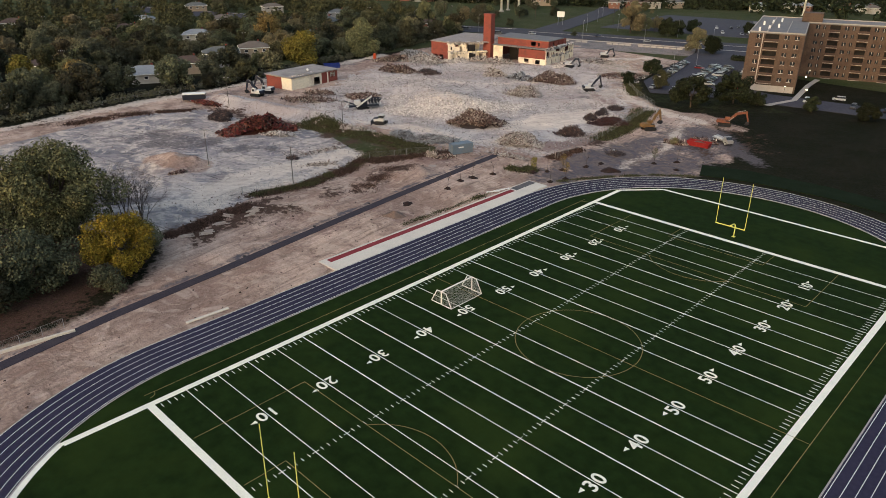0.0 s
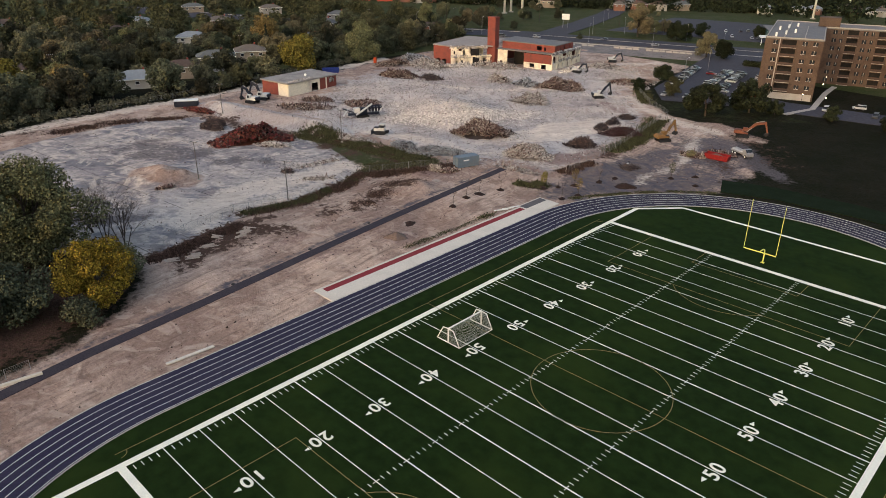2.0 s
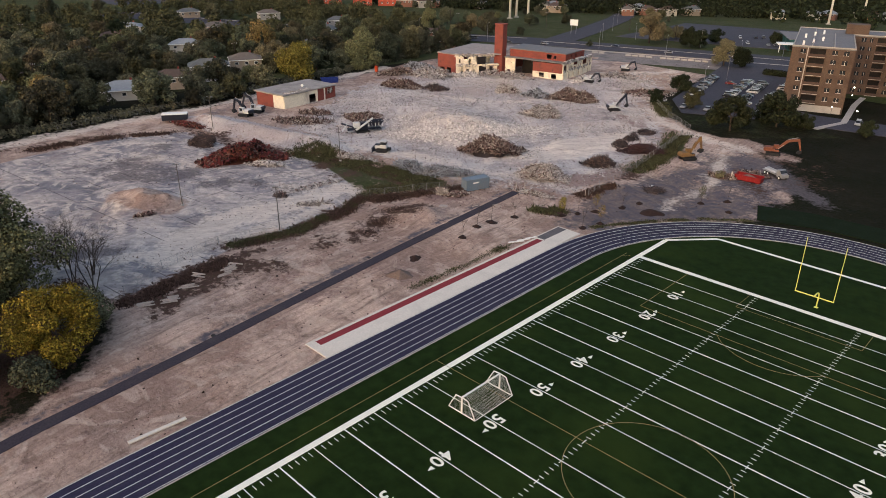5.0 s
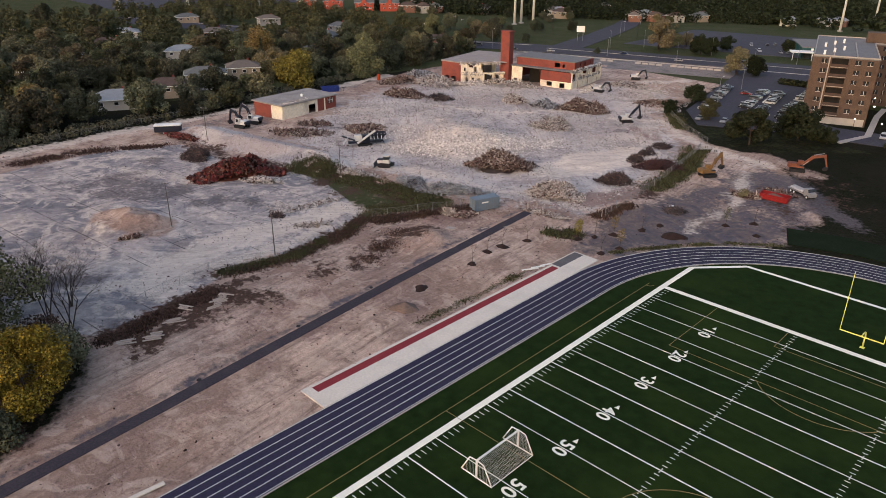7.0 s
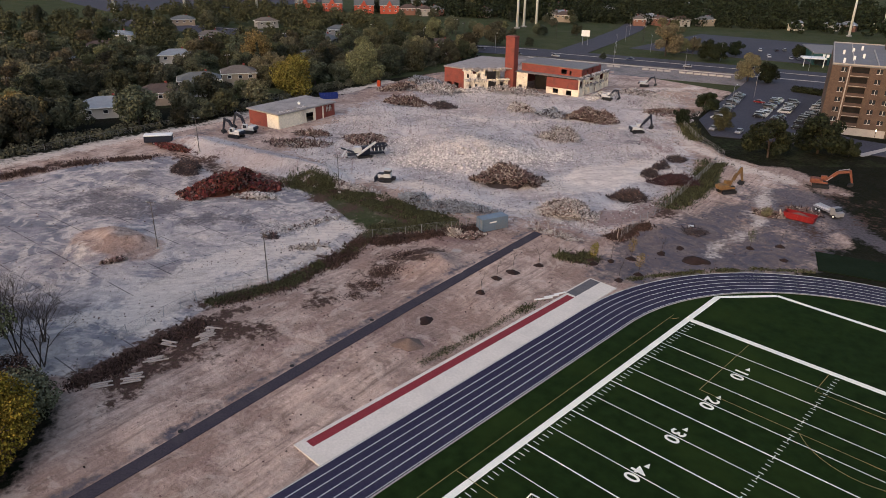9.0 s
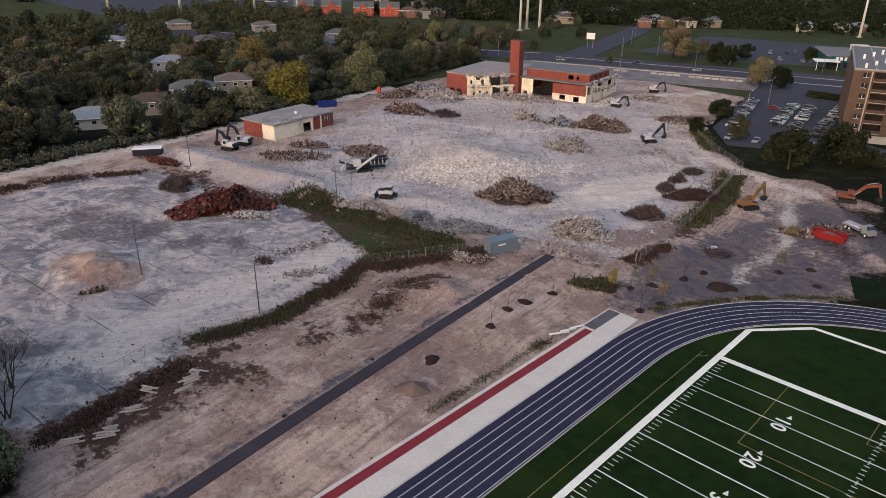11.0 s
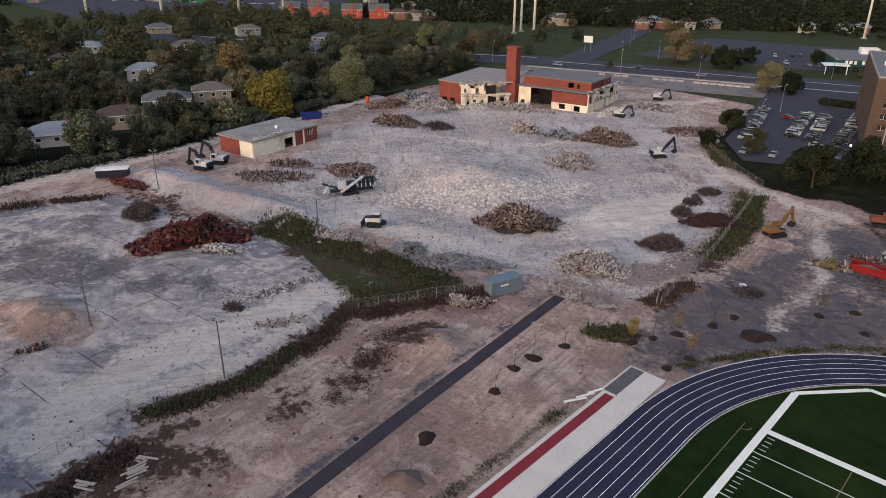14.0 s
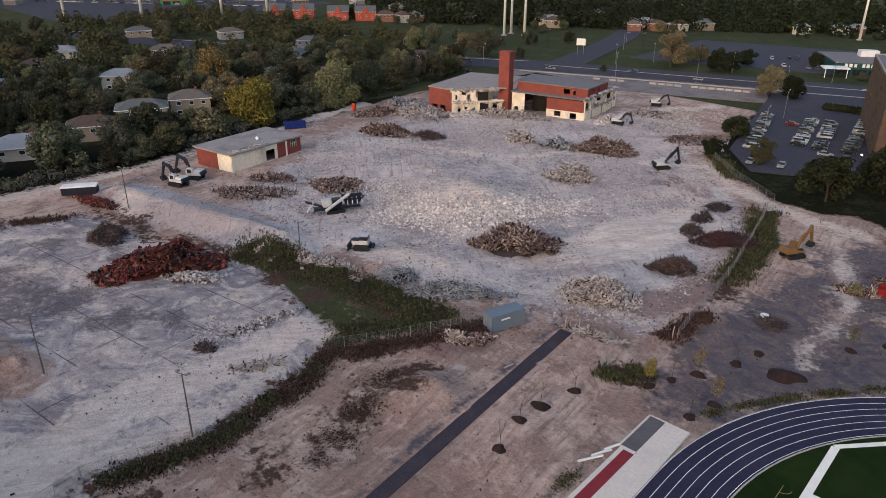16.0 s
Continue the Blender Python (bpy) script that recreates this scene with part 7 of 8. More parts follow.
sl = street_lamp(pose(-150, 330, 0, 0, 0, 120))
for x, y, rz in ((-118, 345, 120), (-85, 362, 120), (-50, 380, 120), (-120, 392, -60), (-170, 366, -60), (-195, 420, 10), (-212, 455, 10), (-160, 388, -60), (-40, 425, -60), (-78, 405, -60), (-232, 515, 10), (-66, 300, 100), (-60, 262, 100), (-205, 300, 120), (-240, 280, 120)):
    copy_thing(sl, pose(x, y, -0.1, 0, 0, rz))


def wood_pole(m, h=11):
    l = thing("utility_pole", "wooden utility pole with a crossarm", "utility pole", m, "utility poles")
    part("pole", MB().cyl((0, 0, -0.2), (0, 0, h), 0.17, 0.11, 7), M_BARK, l)
    part("crossarm", MB().box((0, 0, h - 0.8), (2.4, 0.12, 0.14), bev=0.02), M_BARK, l)
    for x in (-1.0, -0.4, 0.4, 1.0):
        part("insulator", MB().cyl((x, 0, h - 0.75), (x, 0, h - 0.45), 0.06, 0.04, 6), M_WHITE, l)
    return l


wp = wood_pole(pose(-196, 62, 0, 0, 0, 60))
for x, y in ((-236, 218), (-205, 140), (-262, 262), (-185, 8), (-246, 320), (-262, 330), (-300, 350), (-140, 400), (-185, 425), (-280, 420), (-300, 90), (-225, 385)):
    copy_thing(wp, pose(x, y, -0.1, 0, 0, 60))


def mast(m, h=62):
    t = thing("transmission_mast", "tall white steel transmission mast", "mast", m, "transmission masts")
    part("shaft", MB().cyl((0, 0, -0.3), (0, 0, h), 0.95, 0.5, 14), M_WHITE, t, smooth=True)
    part("footing", MB().cyl((0, 0, -0.2), (0, 0, 0.6), 2.1, 2.0, 12), M_KERB, t)
    for z in (h * 0.72, h * 0.84, h * 0.96):
        part("crossarm", MB().cyl((-6, 0, z + 0.6), (6, 0, z + 0.6), 0.32, n=6), M_WHITE, t)
    return t


ms = mast(pose(-277, 411, -0.1, 0, 0, 55))
for x, y in ((-270, 424), (-281, 424), (-421, 325), (-440, 300), (-428, 236), (-463, 202), (-122, 640), (-128, 770), (-60, 720)):
    copy_thing(ms, pose(x, y, -0.1, 0, 0, 55))

# ---- machines ----
def track_unit(mb, y, length, h, w):
    n = 8
    prof = [(-length / 2 + h / 2 + h / 2 * math.cos(a), h / 2 + h / 2 * math.sin(a)) for a in [math.pi / 2 + math.pi * i / n for i in range(n + 1)]]
    prof += [(length / 2 - h / 2 + h / 2 * math.cos(a), h / 2 + h / 2 * math.sin(a)) for a in [-math.pi / 2 + math.pi * i / n for i in range(n + 1)]]
    return mb.extrude(prof, y - w / 2, y + w / 2)


def beam(mb, a, b, w, h0, h1):
    """A box beam in the x-z plane that tapers from h0 to h1."""
    a, b = Vector(a), Vector(b)
    d = (b - a).normalized()
    n = Vector((-d.z, 0, d.x))
    prof = [a - n * h0 / 2, b - n * h1 / 2, b + n * h1 / 2, a + n * h0 / 2]
    return mb.extrude([(p.x, p.z) for p in prof], -w / 2, w / 2)


def excavator(m, paint, dark, label, boom=((0.9, 1.9), (3.6, 5.2), (6.4, 4.6)), stick=(7.2, 1.4), swing=0.0):
    e = thing("excavator", label, "excavator", m @ Matrix.Scale(0.95, 4), "machines on the site")
    for s in (-1, 1):
        part("track", track_unit(MB(), s * 1.2, 4.2, 0.95, 0.6), M_BLACK, e)
    part("undercarriage", MB().box((0, 0, 0.7), (2.2, 2.0, 0.5), bev=0.08).cyl((0, 0, 0.9), (0, 0, 1.2), 0.8, n=12), M_BLACK, e)
    T = pose(0, 0, 0, 0, 0, swing)
    part("walkway", MB().box((-0.4, -1.3, 1.25), (3.6, 0.5, 0.2), bev=0.05, m=T).box((0.9, -0.9, 1.7), (1.2, 0.8, 0.6), bev=0.1, m=T), M_BLACK, e)
    part("deck", MB().box((-0.5, 0, 1.55), (4.0, 2.7, 0.75), bev=0.12, m=T).box((-1.3, -0.1, 2.1), (2.2, 2.4, 0.7), bev=0.2, m=T), paint, e)
    part("counterweight", MB().box((-2.4, 0, 1.75), (0.8, 2.7, 1.1), bev=0.25, m=T), dark, e)
    cab = part("cab", MB().extrude([(-0.2, 1.2), (1.5, 1.2), (1.6, 2.2), (1.2, 3.0), (-0.2, 3.0)], 0.35, 1.35, T), paint, e)
    part("cab_glass", MB().box((1.42, 0.85, 2.35), (0.12, 0.86, 1.0), ry=-18, m=T).box((0.55, 1.36, 2.35), (1.1, 0.06, 0.9), m=T), M_GLASS, cab)
    bm_ = MB()
    pts = [(p[0], 0, p[1]) for p in boom]
    beam(bm_, pts[0], pts[1], 0.5, 0.6, 0.85)
    beam(bm_, pts[1], pts[2], 0.5, 0.85, 0.55)
    bm_.v = [tuple(T @ Vector(v)) for v in bm_.v]
    part("boom", bm_, M_NAVY if paint is M_MACHINE_W else paint, e)
    st = beam(MB(), (pts[2][0] - 0.3, 0, pts[2][2] + 0.35), (stick[0], 0, stick[1]), 0.42, 0.65, 0.4)
    st.v = [tuple(T @ Vector(v)) for v in st.v]
    part("stick", st, dark if paint is M_MACHINE_W else paint, e)
    x, z = stick
    part("bucket", MB().extrude([(x - 0.2, z + 0.2), (x + 0.35, z + 0.1), (x + 0.35, z - 0.5), (x - 0.3, z - 1.0), (x - 1.0, z - 0.8), (x - 0.9, z - 0.35)], -0.6, 0.6, T), M_BLACK, e)
    for p, q in (((0.9, 0.35, 1.7), (pts[1][0] * 0.72, 0.35, pts[1][2] * 0.72)), ((0.9, -0.35, 1.7), (pts[1][0] * 0.72, -0.35, pts[1][2] * 0.72)), ((pts[1][0], 0, pts[1][2] + 0.5), (pts[2][0] - 0.5, 0, pts[2][2] + 0.65))):
        part("hydraulic_ram", MB().cyl(tuple(T @ Vector(p)), tuple(T @ Vector(q)), 0.1, n=6), M_STEEL, e)
    return e


def at(x, y, rz, dz=0.0):
    return pose(x, y, z_at(x, y) + dz, 0, 0, rz)


excavator(at(-22, 168.5, 62), M_MACHINE_Y, M_MACHINE_Y, "yellow tracked excavator with its boom folded up", ((0.9, 1.9), (2.0, 4.6), (3.5, 6.2)), (4.2, 2.8))
excavator(at(-8, 193, 22), M_MACHINE_O, M_MACHINE_O, "orange tracked excavator reaching out over dark soil", ((0.9, 1.9), (3.4, 4.6), (6.4, 5.2)), (7.2, 2.0))
excavator(at(-66.5, 205, 55), M_MACHINE_W, M_NAVY, "white and navy excavator on the rubble", ((0.9, 1.9), (2.6, 4.2), (4.3, 5.9)), (5.0, 2.2))
excavator(at(-99, 240, 25), M_MACHINE_W, M_NAVY, "white and navy excavator beside the building", ((0.9, 1.9), (2.4, 4.0), (4.2, 4.2)), (4.9, 1.5))
excavator(at(-106, 282, 30), M_MACHINE_W, M_NAVY, "white and navy excavator behind the building", ((0.9, 1.9), (2.4, 4.2), (4.2, 4.6)), (5.0, 1.6))
excavator(at(-133.5, 100.5, 200), M_MACHINE_W, M_NAVY, "white and navy excavator parked by the outbuilding", ((0.9, 1.9), (2.2, 4.6), (4.2, 5.0)), (5.0, 1.6))
excavator(at(-136, 106, 215), M_MACHINE_W, M_NAVY, "white and navy excavator parked behind another", ((0.9, 1.9), (2.0, 5.0), (4.0, 5.8)), (5.0, 2.2))


def crusher(m):
    c = thing("rubble_crusher", "navy and white mobile rubble crusher with a long conveyor", "crusher", m)
    for s in (-1, 1):
        part("track", track_unit(MB(), s * 1.3, 4.6, 1.0, 0.5), M_BLACK, c)
    part("chassis", MB().box((0.5, 0, 1.4), (11.5, 1.8, 0.6), bev=0.08), M_NAVY, c)
    part("hopper", MB().add([(2.6, -1.0, 2.2), (6.0, -1.0, 2.2), (6.0, 1.0, 2.2), (2.6, 1.0, 2.2), (2.0, -1.7, 3.9), (7.2, -1.7, 3.9), (7.2, 1.7, 3.9), (2.0, 1.7, 3.9)],
                            [(0, 1, 2, 3), (0, 4, 5, 1), (1, 5, 6, 2), (2, 6, 7, 3), (3, 7, 4, 0)]), M_NAVY, c)
    for k in range(4):
        part("hopper_rib", MB().box((3.0 + 1.2 * k, -1.45, 3.1), (0.16, 0.14, 1.8), rx=-20), M_WHITE, c)
    part("crusher_box", MB().box((0.6, 0, 2.6), (2.4, 2.0, 2.0), bev=0.15), M_NAVY, c)
    part("engine_house", MB().box((-1.9, 0.1, 2.7), (2.2, 2.0, 1.7), bev=0.12), M_MACHINE_W, c)
    cv = MB()
    beam(cv, (-7.0, 0, 3.6), (-1.0, 0, 1.2), 1.0, 0.35, 0.35)
    part("conveyor", cv, M_NAVY, c)
    sc = MB()
    beam(sc, (-2.6, 0, 1.4), (3.4, 0, 5.2), 0.9, 0.4, 0.4)
    part("side_conveyor", sc.box((0, 0, 0.01), (0.01, 0.01, 0.01)), M_MACHINE_W, c).location = (0, -1.9, 0)
    part("end_frame", MB().box((-6.0, 0.0, 2.1), (0.18, 1.2, 3.0), ry=35).box((-5.2, 0.0, 1.5), (0.18, 1.2, 2.6), ry=-40).box((-4.2, 0, 1.3), (3.2, 1.1, 0.16)), M_MACHINE_W, c)
    return c


crusher(at(-97, 116.5, 66) @ Matrix.Scale(0.86, 4))


def bulldozer(m):
    d = thing("bulldozer", "white and navy tracked bulldozer on the rubble", "bulldozer", m)
    for s in (-1, 1):
        part("track", track_unit(MB(), s * 0.95, 3.3, 1.1, 0.55), M_BLACK, d)
    part("body", MB().box((0.4, 0, 1.35), (3.2, 1.3, 0.9), bev=0.12), M_MACHINE_W, d)
    part("bonnet", MB().box((1.3, 0, 1.75), (1.5, 1.1, 0.7), bev=0.15), M_NAVY, d)
    cab = part("cab", MB().extrude([(-1.2, 1.6), (0.4, 1.6), (0.3, 3.0), (-1.1, 3.0)], -0.75, 0.75), M_MACHINE_W, d)
    part("cab_glass", MB().box((-0.4, 0, 2.4), (1.52, 1.54, 0.75)), M_GLASS, cab)
    part("cab_roof", MB().box((-0.4, 0, 3.05), (1.8, 1.7, 0.14), bev=0.05), M_MACHINE_W, cab)
    part("blade", MB().extrude([(2.3, 0.1), (2.6, 0.1), (2.45, 0.7), (2.65, 1.3), (2.4, 1.3), (2.2, 0.7)], -1.7, 1.7), M_NAVY, d)
    for s in (-1, 1):
        part("push_arm", MB().box((1.5, s * 1.35, 0.55), (2.2, 0.16, 0.25)), M_NAVY, d)
    part("ripper", MB().box((-2.0, 0, 0.9), (0.5, 1.2, 0.7), bev=0.06), M_BLACK, d)
    return d


bulldozer(at(-79, 108.3, 215))

# ---- container, skips and trailers ----
def container(m):
    c = thing("shipping_container", "blue-grey steel shipping container on the bare soil", "container", m)
    L, W, H = 6.06, 2.44, 2.59
    body = MB().box((0, 0, 0.1), (L, W, 0.2)).box((0, 0, H - 0.06), (L - 0.1, W - 0.1, 0.1))
    for s in (-1, 1):
        n = 24
        for i in range(n):
            body.box((-L / 2 + (i + 0.5) * L / n, s * (W / 2 - (0.05 if i % 2 else 0.02)), H / 2), (L / n, 0.05, H - 0.3))
    body.box((L / 2 - 0.05, 0, H / 2), (0.06, W - 0.2, H - 0.2))
    part("body", body, M_CONTAINER, c)
    fr = MB()
    for x in (-1, 1):
        for y in (-1, 1):
            fr.box((x * (L / 2 - 0.08), y * (W / 2 - 0.08), H / 2), (0.17, 0.17, H), bev=0.02)
    for z in (0.1, H - 0.05):
        for y in (-1, 1):
            fr.box((0, y * (W / 2 - 0.05), z), (L, 0.12, 0.14))
    part("frame", fr, M_CONTAINER, c)
    for s in (-1, 1):
        dr = part("door", MB().box((-L / 2 + 0.03, s * 0.57, H / 2), (0.06, 1.1, H - 0.3), bev=0.02), M_CONTAINER, c)
        part("lock_rod", MB().cyl((-L / 2 - 0.03, s * 0.35, 0.2), (-L / 2 - 0.03, s * 0.35, H - 0.2), 0.025, n=6).cyl((-L / 2 - 0.03, s * 0.8, 0.2), (-L / 2 - 0.03, s * 0.8, H - 0.2), 0.025, n=6), M_STEEL, dr)
    part("marking", MB().box((-0.6, -W / 2 - 0.01, 1.75), (1.6, 0.03, 0.28)), M_WHITE, c, "white marking bar")
    return c


container(at(-43.6, 105.3, 75, 0.05))


def skip(m, paint, label, L=6.2, W=2.4, H=1.6, load=False, name="skip_bin"):
    s = thing(name, label, "skip", m)
    b = MB()
    prof = [(-L / 2, H), (-L / 2 + 0.5, 0.15), (L / 2 - 0.2, 0.15), (L / 2, H)]
    b.extrude([(-L / 2 + 0.5, 0.15), (L / 2 - 0.2, 0.15), (L / 2 - 0.2, 0.25), (-L / 2 + 0.5, 0.25)], -W / 2, W / 2)
    b.extrude(prof, -W / 2, -W / 2 + 0.08)
    b.extrude(prof, W / 2 - 0.08, W / 2)
    b.extrude([(-L / 2, H), (-L / 2 + 0.5, 0.15), (-L / 2 + 0.58, 0.15), (-L / 2 + 0.08, H)], -W / 2, W / 2)
    b.extrude([(L / 2 - 0.08, H), (L / 2 - 0.28, 0.15), (L / 2 - 0.2, 0.15), (L / 2, H)], -W / 2, W / 2)
    part("body", b, paint, s)
    for k in range(6):
        for y in (-1, 1):
            part("rib", MB().box((-L / 2 + 0.9 + k * (L - 1.4) / 5, y * (W / 2 + 0.04), H * 0.55), (0.14, 0.1, H * 0.8)), paint, s)
    part("rim", MB().box((0, -W / 2, H), (L, 0.14, 0.12)).box((0, W / 2, H), (L, 0.14, 0.12)), paint, s)
    if load:
        part("load", heap_mesh("load", L * 0.42, W * 0.4, 0.7, 5, 10), M_BRICKBITS, s).location = (0, 0, H - 0.4)
    return s


skip(at(-3.2, 163, 5), M_REDBIN, "bright red skip loaded with rubbish", 6.6, 2.5, 1.5, True)
skip(at(-160.5, 153.5, 62), M_BLUEBIN, "dark blue skip behind the brick outbuilding", 6.8, 2.5, 1.9)


def trailer(m, paint, roof, label):
    t = thing("box_trailer", label, "trailer", m)
    part("body", MB().box((0, 0, 1.5), (7.2, 2.5, 1.7), bev=0.1), paint, t)
    part("roof", MB().box((0, 0, 2.45), (7.4, 2.6, 0.4), bev=0.15), roof, t)
    part("drawbar", MB().box((4.3, 0, 0.6), (1.6, 0.2, 0.18)), M_BLACK, t)
    for x in (-1.2, 0.2):
        for s in (-1, 1):
            w = part("wheel", MB().cyl((x, s * 1.05, 0.45), (x, s * 1.3, 0.45), 0.45, n=12), M_BLACK, t)
            part("rim", MB().cyl((x, s * 1.28, 0.45), (x, s * 1.32, 0.45), 0.22, n=10), M_STEEL, w)
    return t


trailer(at(-141, 81.5, 60), M_NAVY, M_WHITE, "navy box trailer with a white roof beside the dirt road")


def flat_truck(m):
    t = thing("utility_truck", "grey flat-bed truck loaded with pipes beside the skip", "truck", m)
    part("bed", MB().box((-1, 0, 1.0), (5, 2.2, 0.25), bev=0.04), M_STEEL, t)
    part("cab", MB().extrude([(1.7, 0.6), (3.8, 0.6), (3.8, 1.4), (3.1, 1.6), (2.6, 2.4), (1.7, 2.4)], -1.0, 1.0), M_STEEL, t)
    part("windscreen", MB().box((2.92, 0, 2.0), (0.1, 1.8, 0.8), ry=-32), M_GLASS, t)
    part("load", MB().box((-1, 0.4, 1.35), (4.6, 0.7, 0.5), bev=0.1).box((-1.2, -0.5, 1.3), (4.0, 0.6, 0.4), bev=0.1), M_SCRAPGREY, t)
    for x in (-2.4, -1.3, 2.9):
        for s in (-1, 1):
            w = part("wheel", MB().cyl((x, s * 0.85, 0.48), (x, s * 1.1, 0.48), 0.48, n=12), M_BLACK, t)
            part("rim", MB().cyl((x, s * 1.08, 0.48), (x, s * 1.13, 0.48), 0.25, n=10), M_WHITE, w)
    return t


flat_truck(at(-0.3, 172.5, -28))
solid("portable_toilet", MB().box((0, 0, 1.1), (1.15, 1.15, 2.2), bev=0.08).box((0, 0, 2.3), (1.0, 1.0, 0.25), bev=0.1), M_ORANGE_PLASTIC, "bright orange portable toilet by the dirt road", "portable toilet", at(-168, 184, 30))
for x, y in ((-4.5, 168.5), (-9, 160.5)):
    debris_pile(x, y, 3.4, 2.0, 0.9, 20, M_TWIGS, M_BRICKBITS, 260, "planks", int(200 - y), "dark heap of scrap timber near the red skip")
tree(1.6, 1.6, "olive", 300, 0.2, 131, "low green shrub beside the red skip", at(-9, 159.5, 0), 0.02, category="shrub", name="shrub")

# white tarpaulin-covered arch and slabs
solid("concrete_pipe_cover", heap_mesh("concrete_pipe_cover", 4.2, 1.8, 2.0, 9, 14, 2.4), M_WHITE, "white tarpaulin draped over rubble before the building", "tarpaulin", at(-147.5, 199.5, 20))
for i, (x, y, rz, n) in enumerate(((-42.0, 27.2, 66, 2), (-40.3, 30.6, 62, 5), (-42.9, 34.6, 74, 2), (-43.4, 42.4, 88, 3), (-44.6, 44.0, 30, 1), (-42.6, 40.6, 84, 0), (-45.2, 37.8, 30, 2))):
    p = thing("timber_stack", "loose stack of pale weathered timber on brown weeds", "timber stack", at(x, y, rz), "timber stacks")
    rr = random.Random(i)
    for k in range(n + 2):
        part("board", MB().box((rr.uniform(-.4, .4), -0.6 + 0.3 * k, 0.12 + 0.1 * (k % 3)), (rr.uniform(1.4, 2.7), 0.26, 0.12), rz=rr.uniform(-7, 7), bev=0.015), M_LUMBER, p)
solid("board", MB().box((0, 0, 0.12), (1.8, 1.3, 0.1), bev=0.02), M_LUMBER, "pale square board lying on the soil", "board", at(-40.6, 91.5, 25))
for x, y in ((-30.8, 63.1), (-28.6, 47.2), (-26.0, 30.2)):
    solid("drain_cover", MB().cyl((0, 0, 0), (0, 0, 0.08), 0.32, n=14), M_BLACK, "black round drain cover beside the path", "drain cover", at(x - 1.0, y, 0, 0.02), "drain covers")
solid("concrete_ring", MB().cyl((0, 0, 0), (0, 0, 0.3), 0.65, n=16).cyl((0, 0, 0.3), (0, 0, 0.34), 0.3, n=12), M_WHITE, "white round concrete ring on the gravel", "manhole ring", at(-17.0, 139.0, 0))
for k, (x, y) in enumerate(((-34.8, 112.3), (-36.8, 111.5), (-24.2, 121.0))):
    solid("gate_post", MB().cyl((0, 0, -0.2), (0.15 * k, 0, 2.3), 0.1, 0.09, 7), M_LUMBER, "weathered wooden gate post at the end of the path", "post", at(x, y, 40 * k), "gate posts")
for s, (a, b) in enumerate((((-35.4, 104), 80), ((-34.0, 101), 80), ((-36.4, 97), 80))):
    solid("white_timber", MB().box((0, 0, 0.08), (1.6, 0.16, 0.14), bev=0.02), M_LUMBER, "short pale timber beside the path", "timber", at(a[0] + (0 if s else -1.2), a[1], b), "timbers by the path")
# long dark strip bank beyond the track
structure("dark_mat", MB().slab([(5.2, 146.5), (8.5, 137.5), (20, 142.5), (38, 145), (70, 141), (74, 151), (34, 153.5), (16, 151)], -0.3, 0.02), surf("dark_turf_mat", (0.010, 0.016, 0.008), 0.95, 0.25, 0.4, 0.1, world_space=True, spec=0.03), "dark green mat of turf beyond the track")

# ---- cars ----
CAR_PAINTS = [surf(f"car_paint_{n}", c, 0.35, 0.05, 1.0, 0.0) for n, c in (("silver", (0.2232, 0.2294, 0.2418)), ("white", (0.3844, 0.3906, 0.3968)), ("black", (0.0124, 0.0124, 0.01488)), ("grey", (0.0744, 0.0775, 0.0837)), ("red", (0.1364, 0.00744, 0.01116)), ("blue", (0.0186, 0.031, 0.0682)))]


def car(paint, label, m, van=False):
    c = thing("car", label, "car", m, "parked cars")
    if van:
        low = [(-2.3, 0.35), (2.25, 0.35), (2.35, 0.8), (1.5, 1.05), (-2.3, 1.1)]
        top = [(-2.25, 1.08), (1.5, 1.03), (0.75, 1.68), (-2.1, 1.72)]
    else:
        low = [(-2.2, 0.35), (2.15, 0.35), (2.2, 0.68), (1.0, 0.95), (-1.6, 0.98), (-2.2, 0.9)]
        top = [(-1.75, 0.96), (1.0, 0.93), (0.25, 1.42), (-1.1, 1.44)]
    part("body", MB().extrude(low, -0.88, 0.88), paint, c)
    k = MB().extrude(top, -0.76, 0.76)
    part("cabin_glass", k, M_GLASS, c)
    x0, x1, z = (top[3][0], top[2][0], top[2][1] + 0.02)
    part("roof_panel", MB().box(((x0 + x1) / 2, 0, z), (x1 - x0 + 0.05, 1.5, 0.06), bev=0.025), paint, c)
    for x in (-1.35, 1.35):
        for s in (-1, 1):
            w = part("wheel", MB().cyl((x, s * 0.72, 0.33), (x, s * 0.9, 0.33), 0.33, n=10), M_BLACK, c)
            part("rim", MB().cyl((x, s * 0.89, 0.33), (x, s * 0.92, 0.33), 0.19, n=8), M_STEEL, w)
    for s in (-1, 1):
        part("headlight", MB().box((2.12, s * 0.6, 0.68), (0.12, 0.4, 0.14), bev=0.03), M_WHITE, c)
        part("tail_light", MB().box((-2.18, s * 0.65, 0.78), (0.08, 0.3, 0.16)), M_REDBIN, c)
    return c


NAMES = ("silver", "white", "black", "grey", "dark red", "dark blue")
CARS = []
for i, p in enumerate(CAR_PAINTS):
    CARS.append(car(p, f"{NAMES[i]} {'minivan' if i in (3,) else 'saloon car'} parked on the asphalt", pose(-40 + 3 * i, 255.0 + 40 * (i % 2), 0.04, 0, 0, 20), van=i in (1, 3)))
rng = random.Random(17)


def park(x, y, rz, k=None):
    copy_thing(CARS[k if k is not None else rng.choice((0, 0, 0, 1, 1, 2, 2, 3, 3, 3, 5))], pose(x, y, 0.05, 0, 0, rz + rng.uniform(-3, 3) + rng.choice((0, 180))))


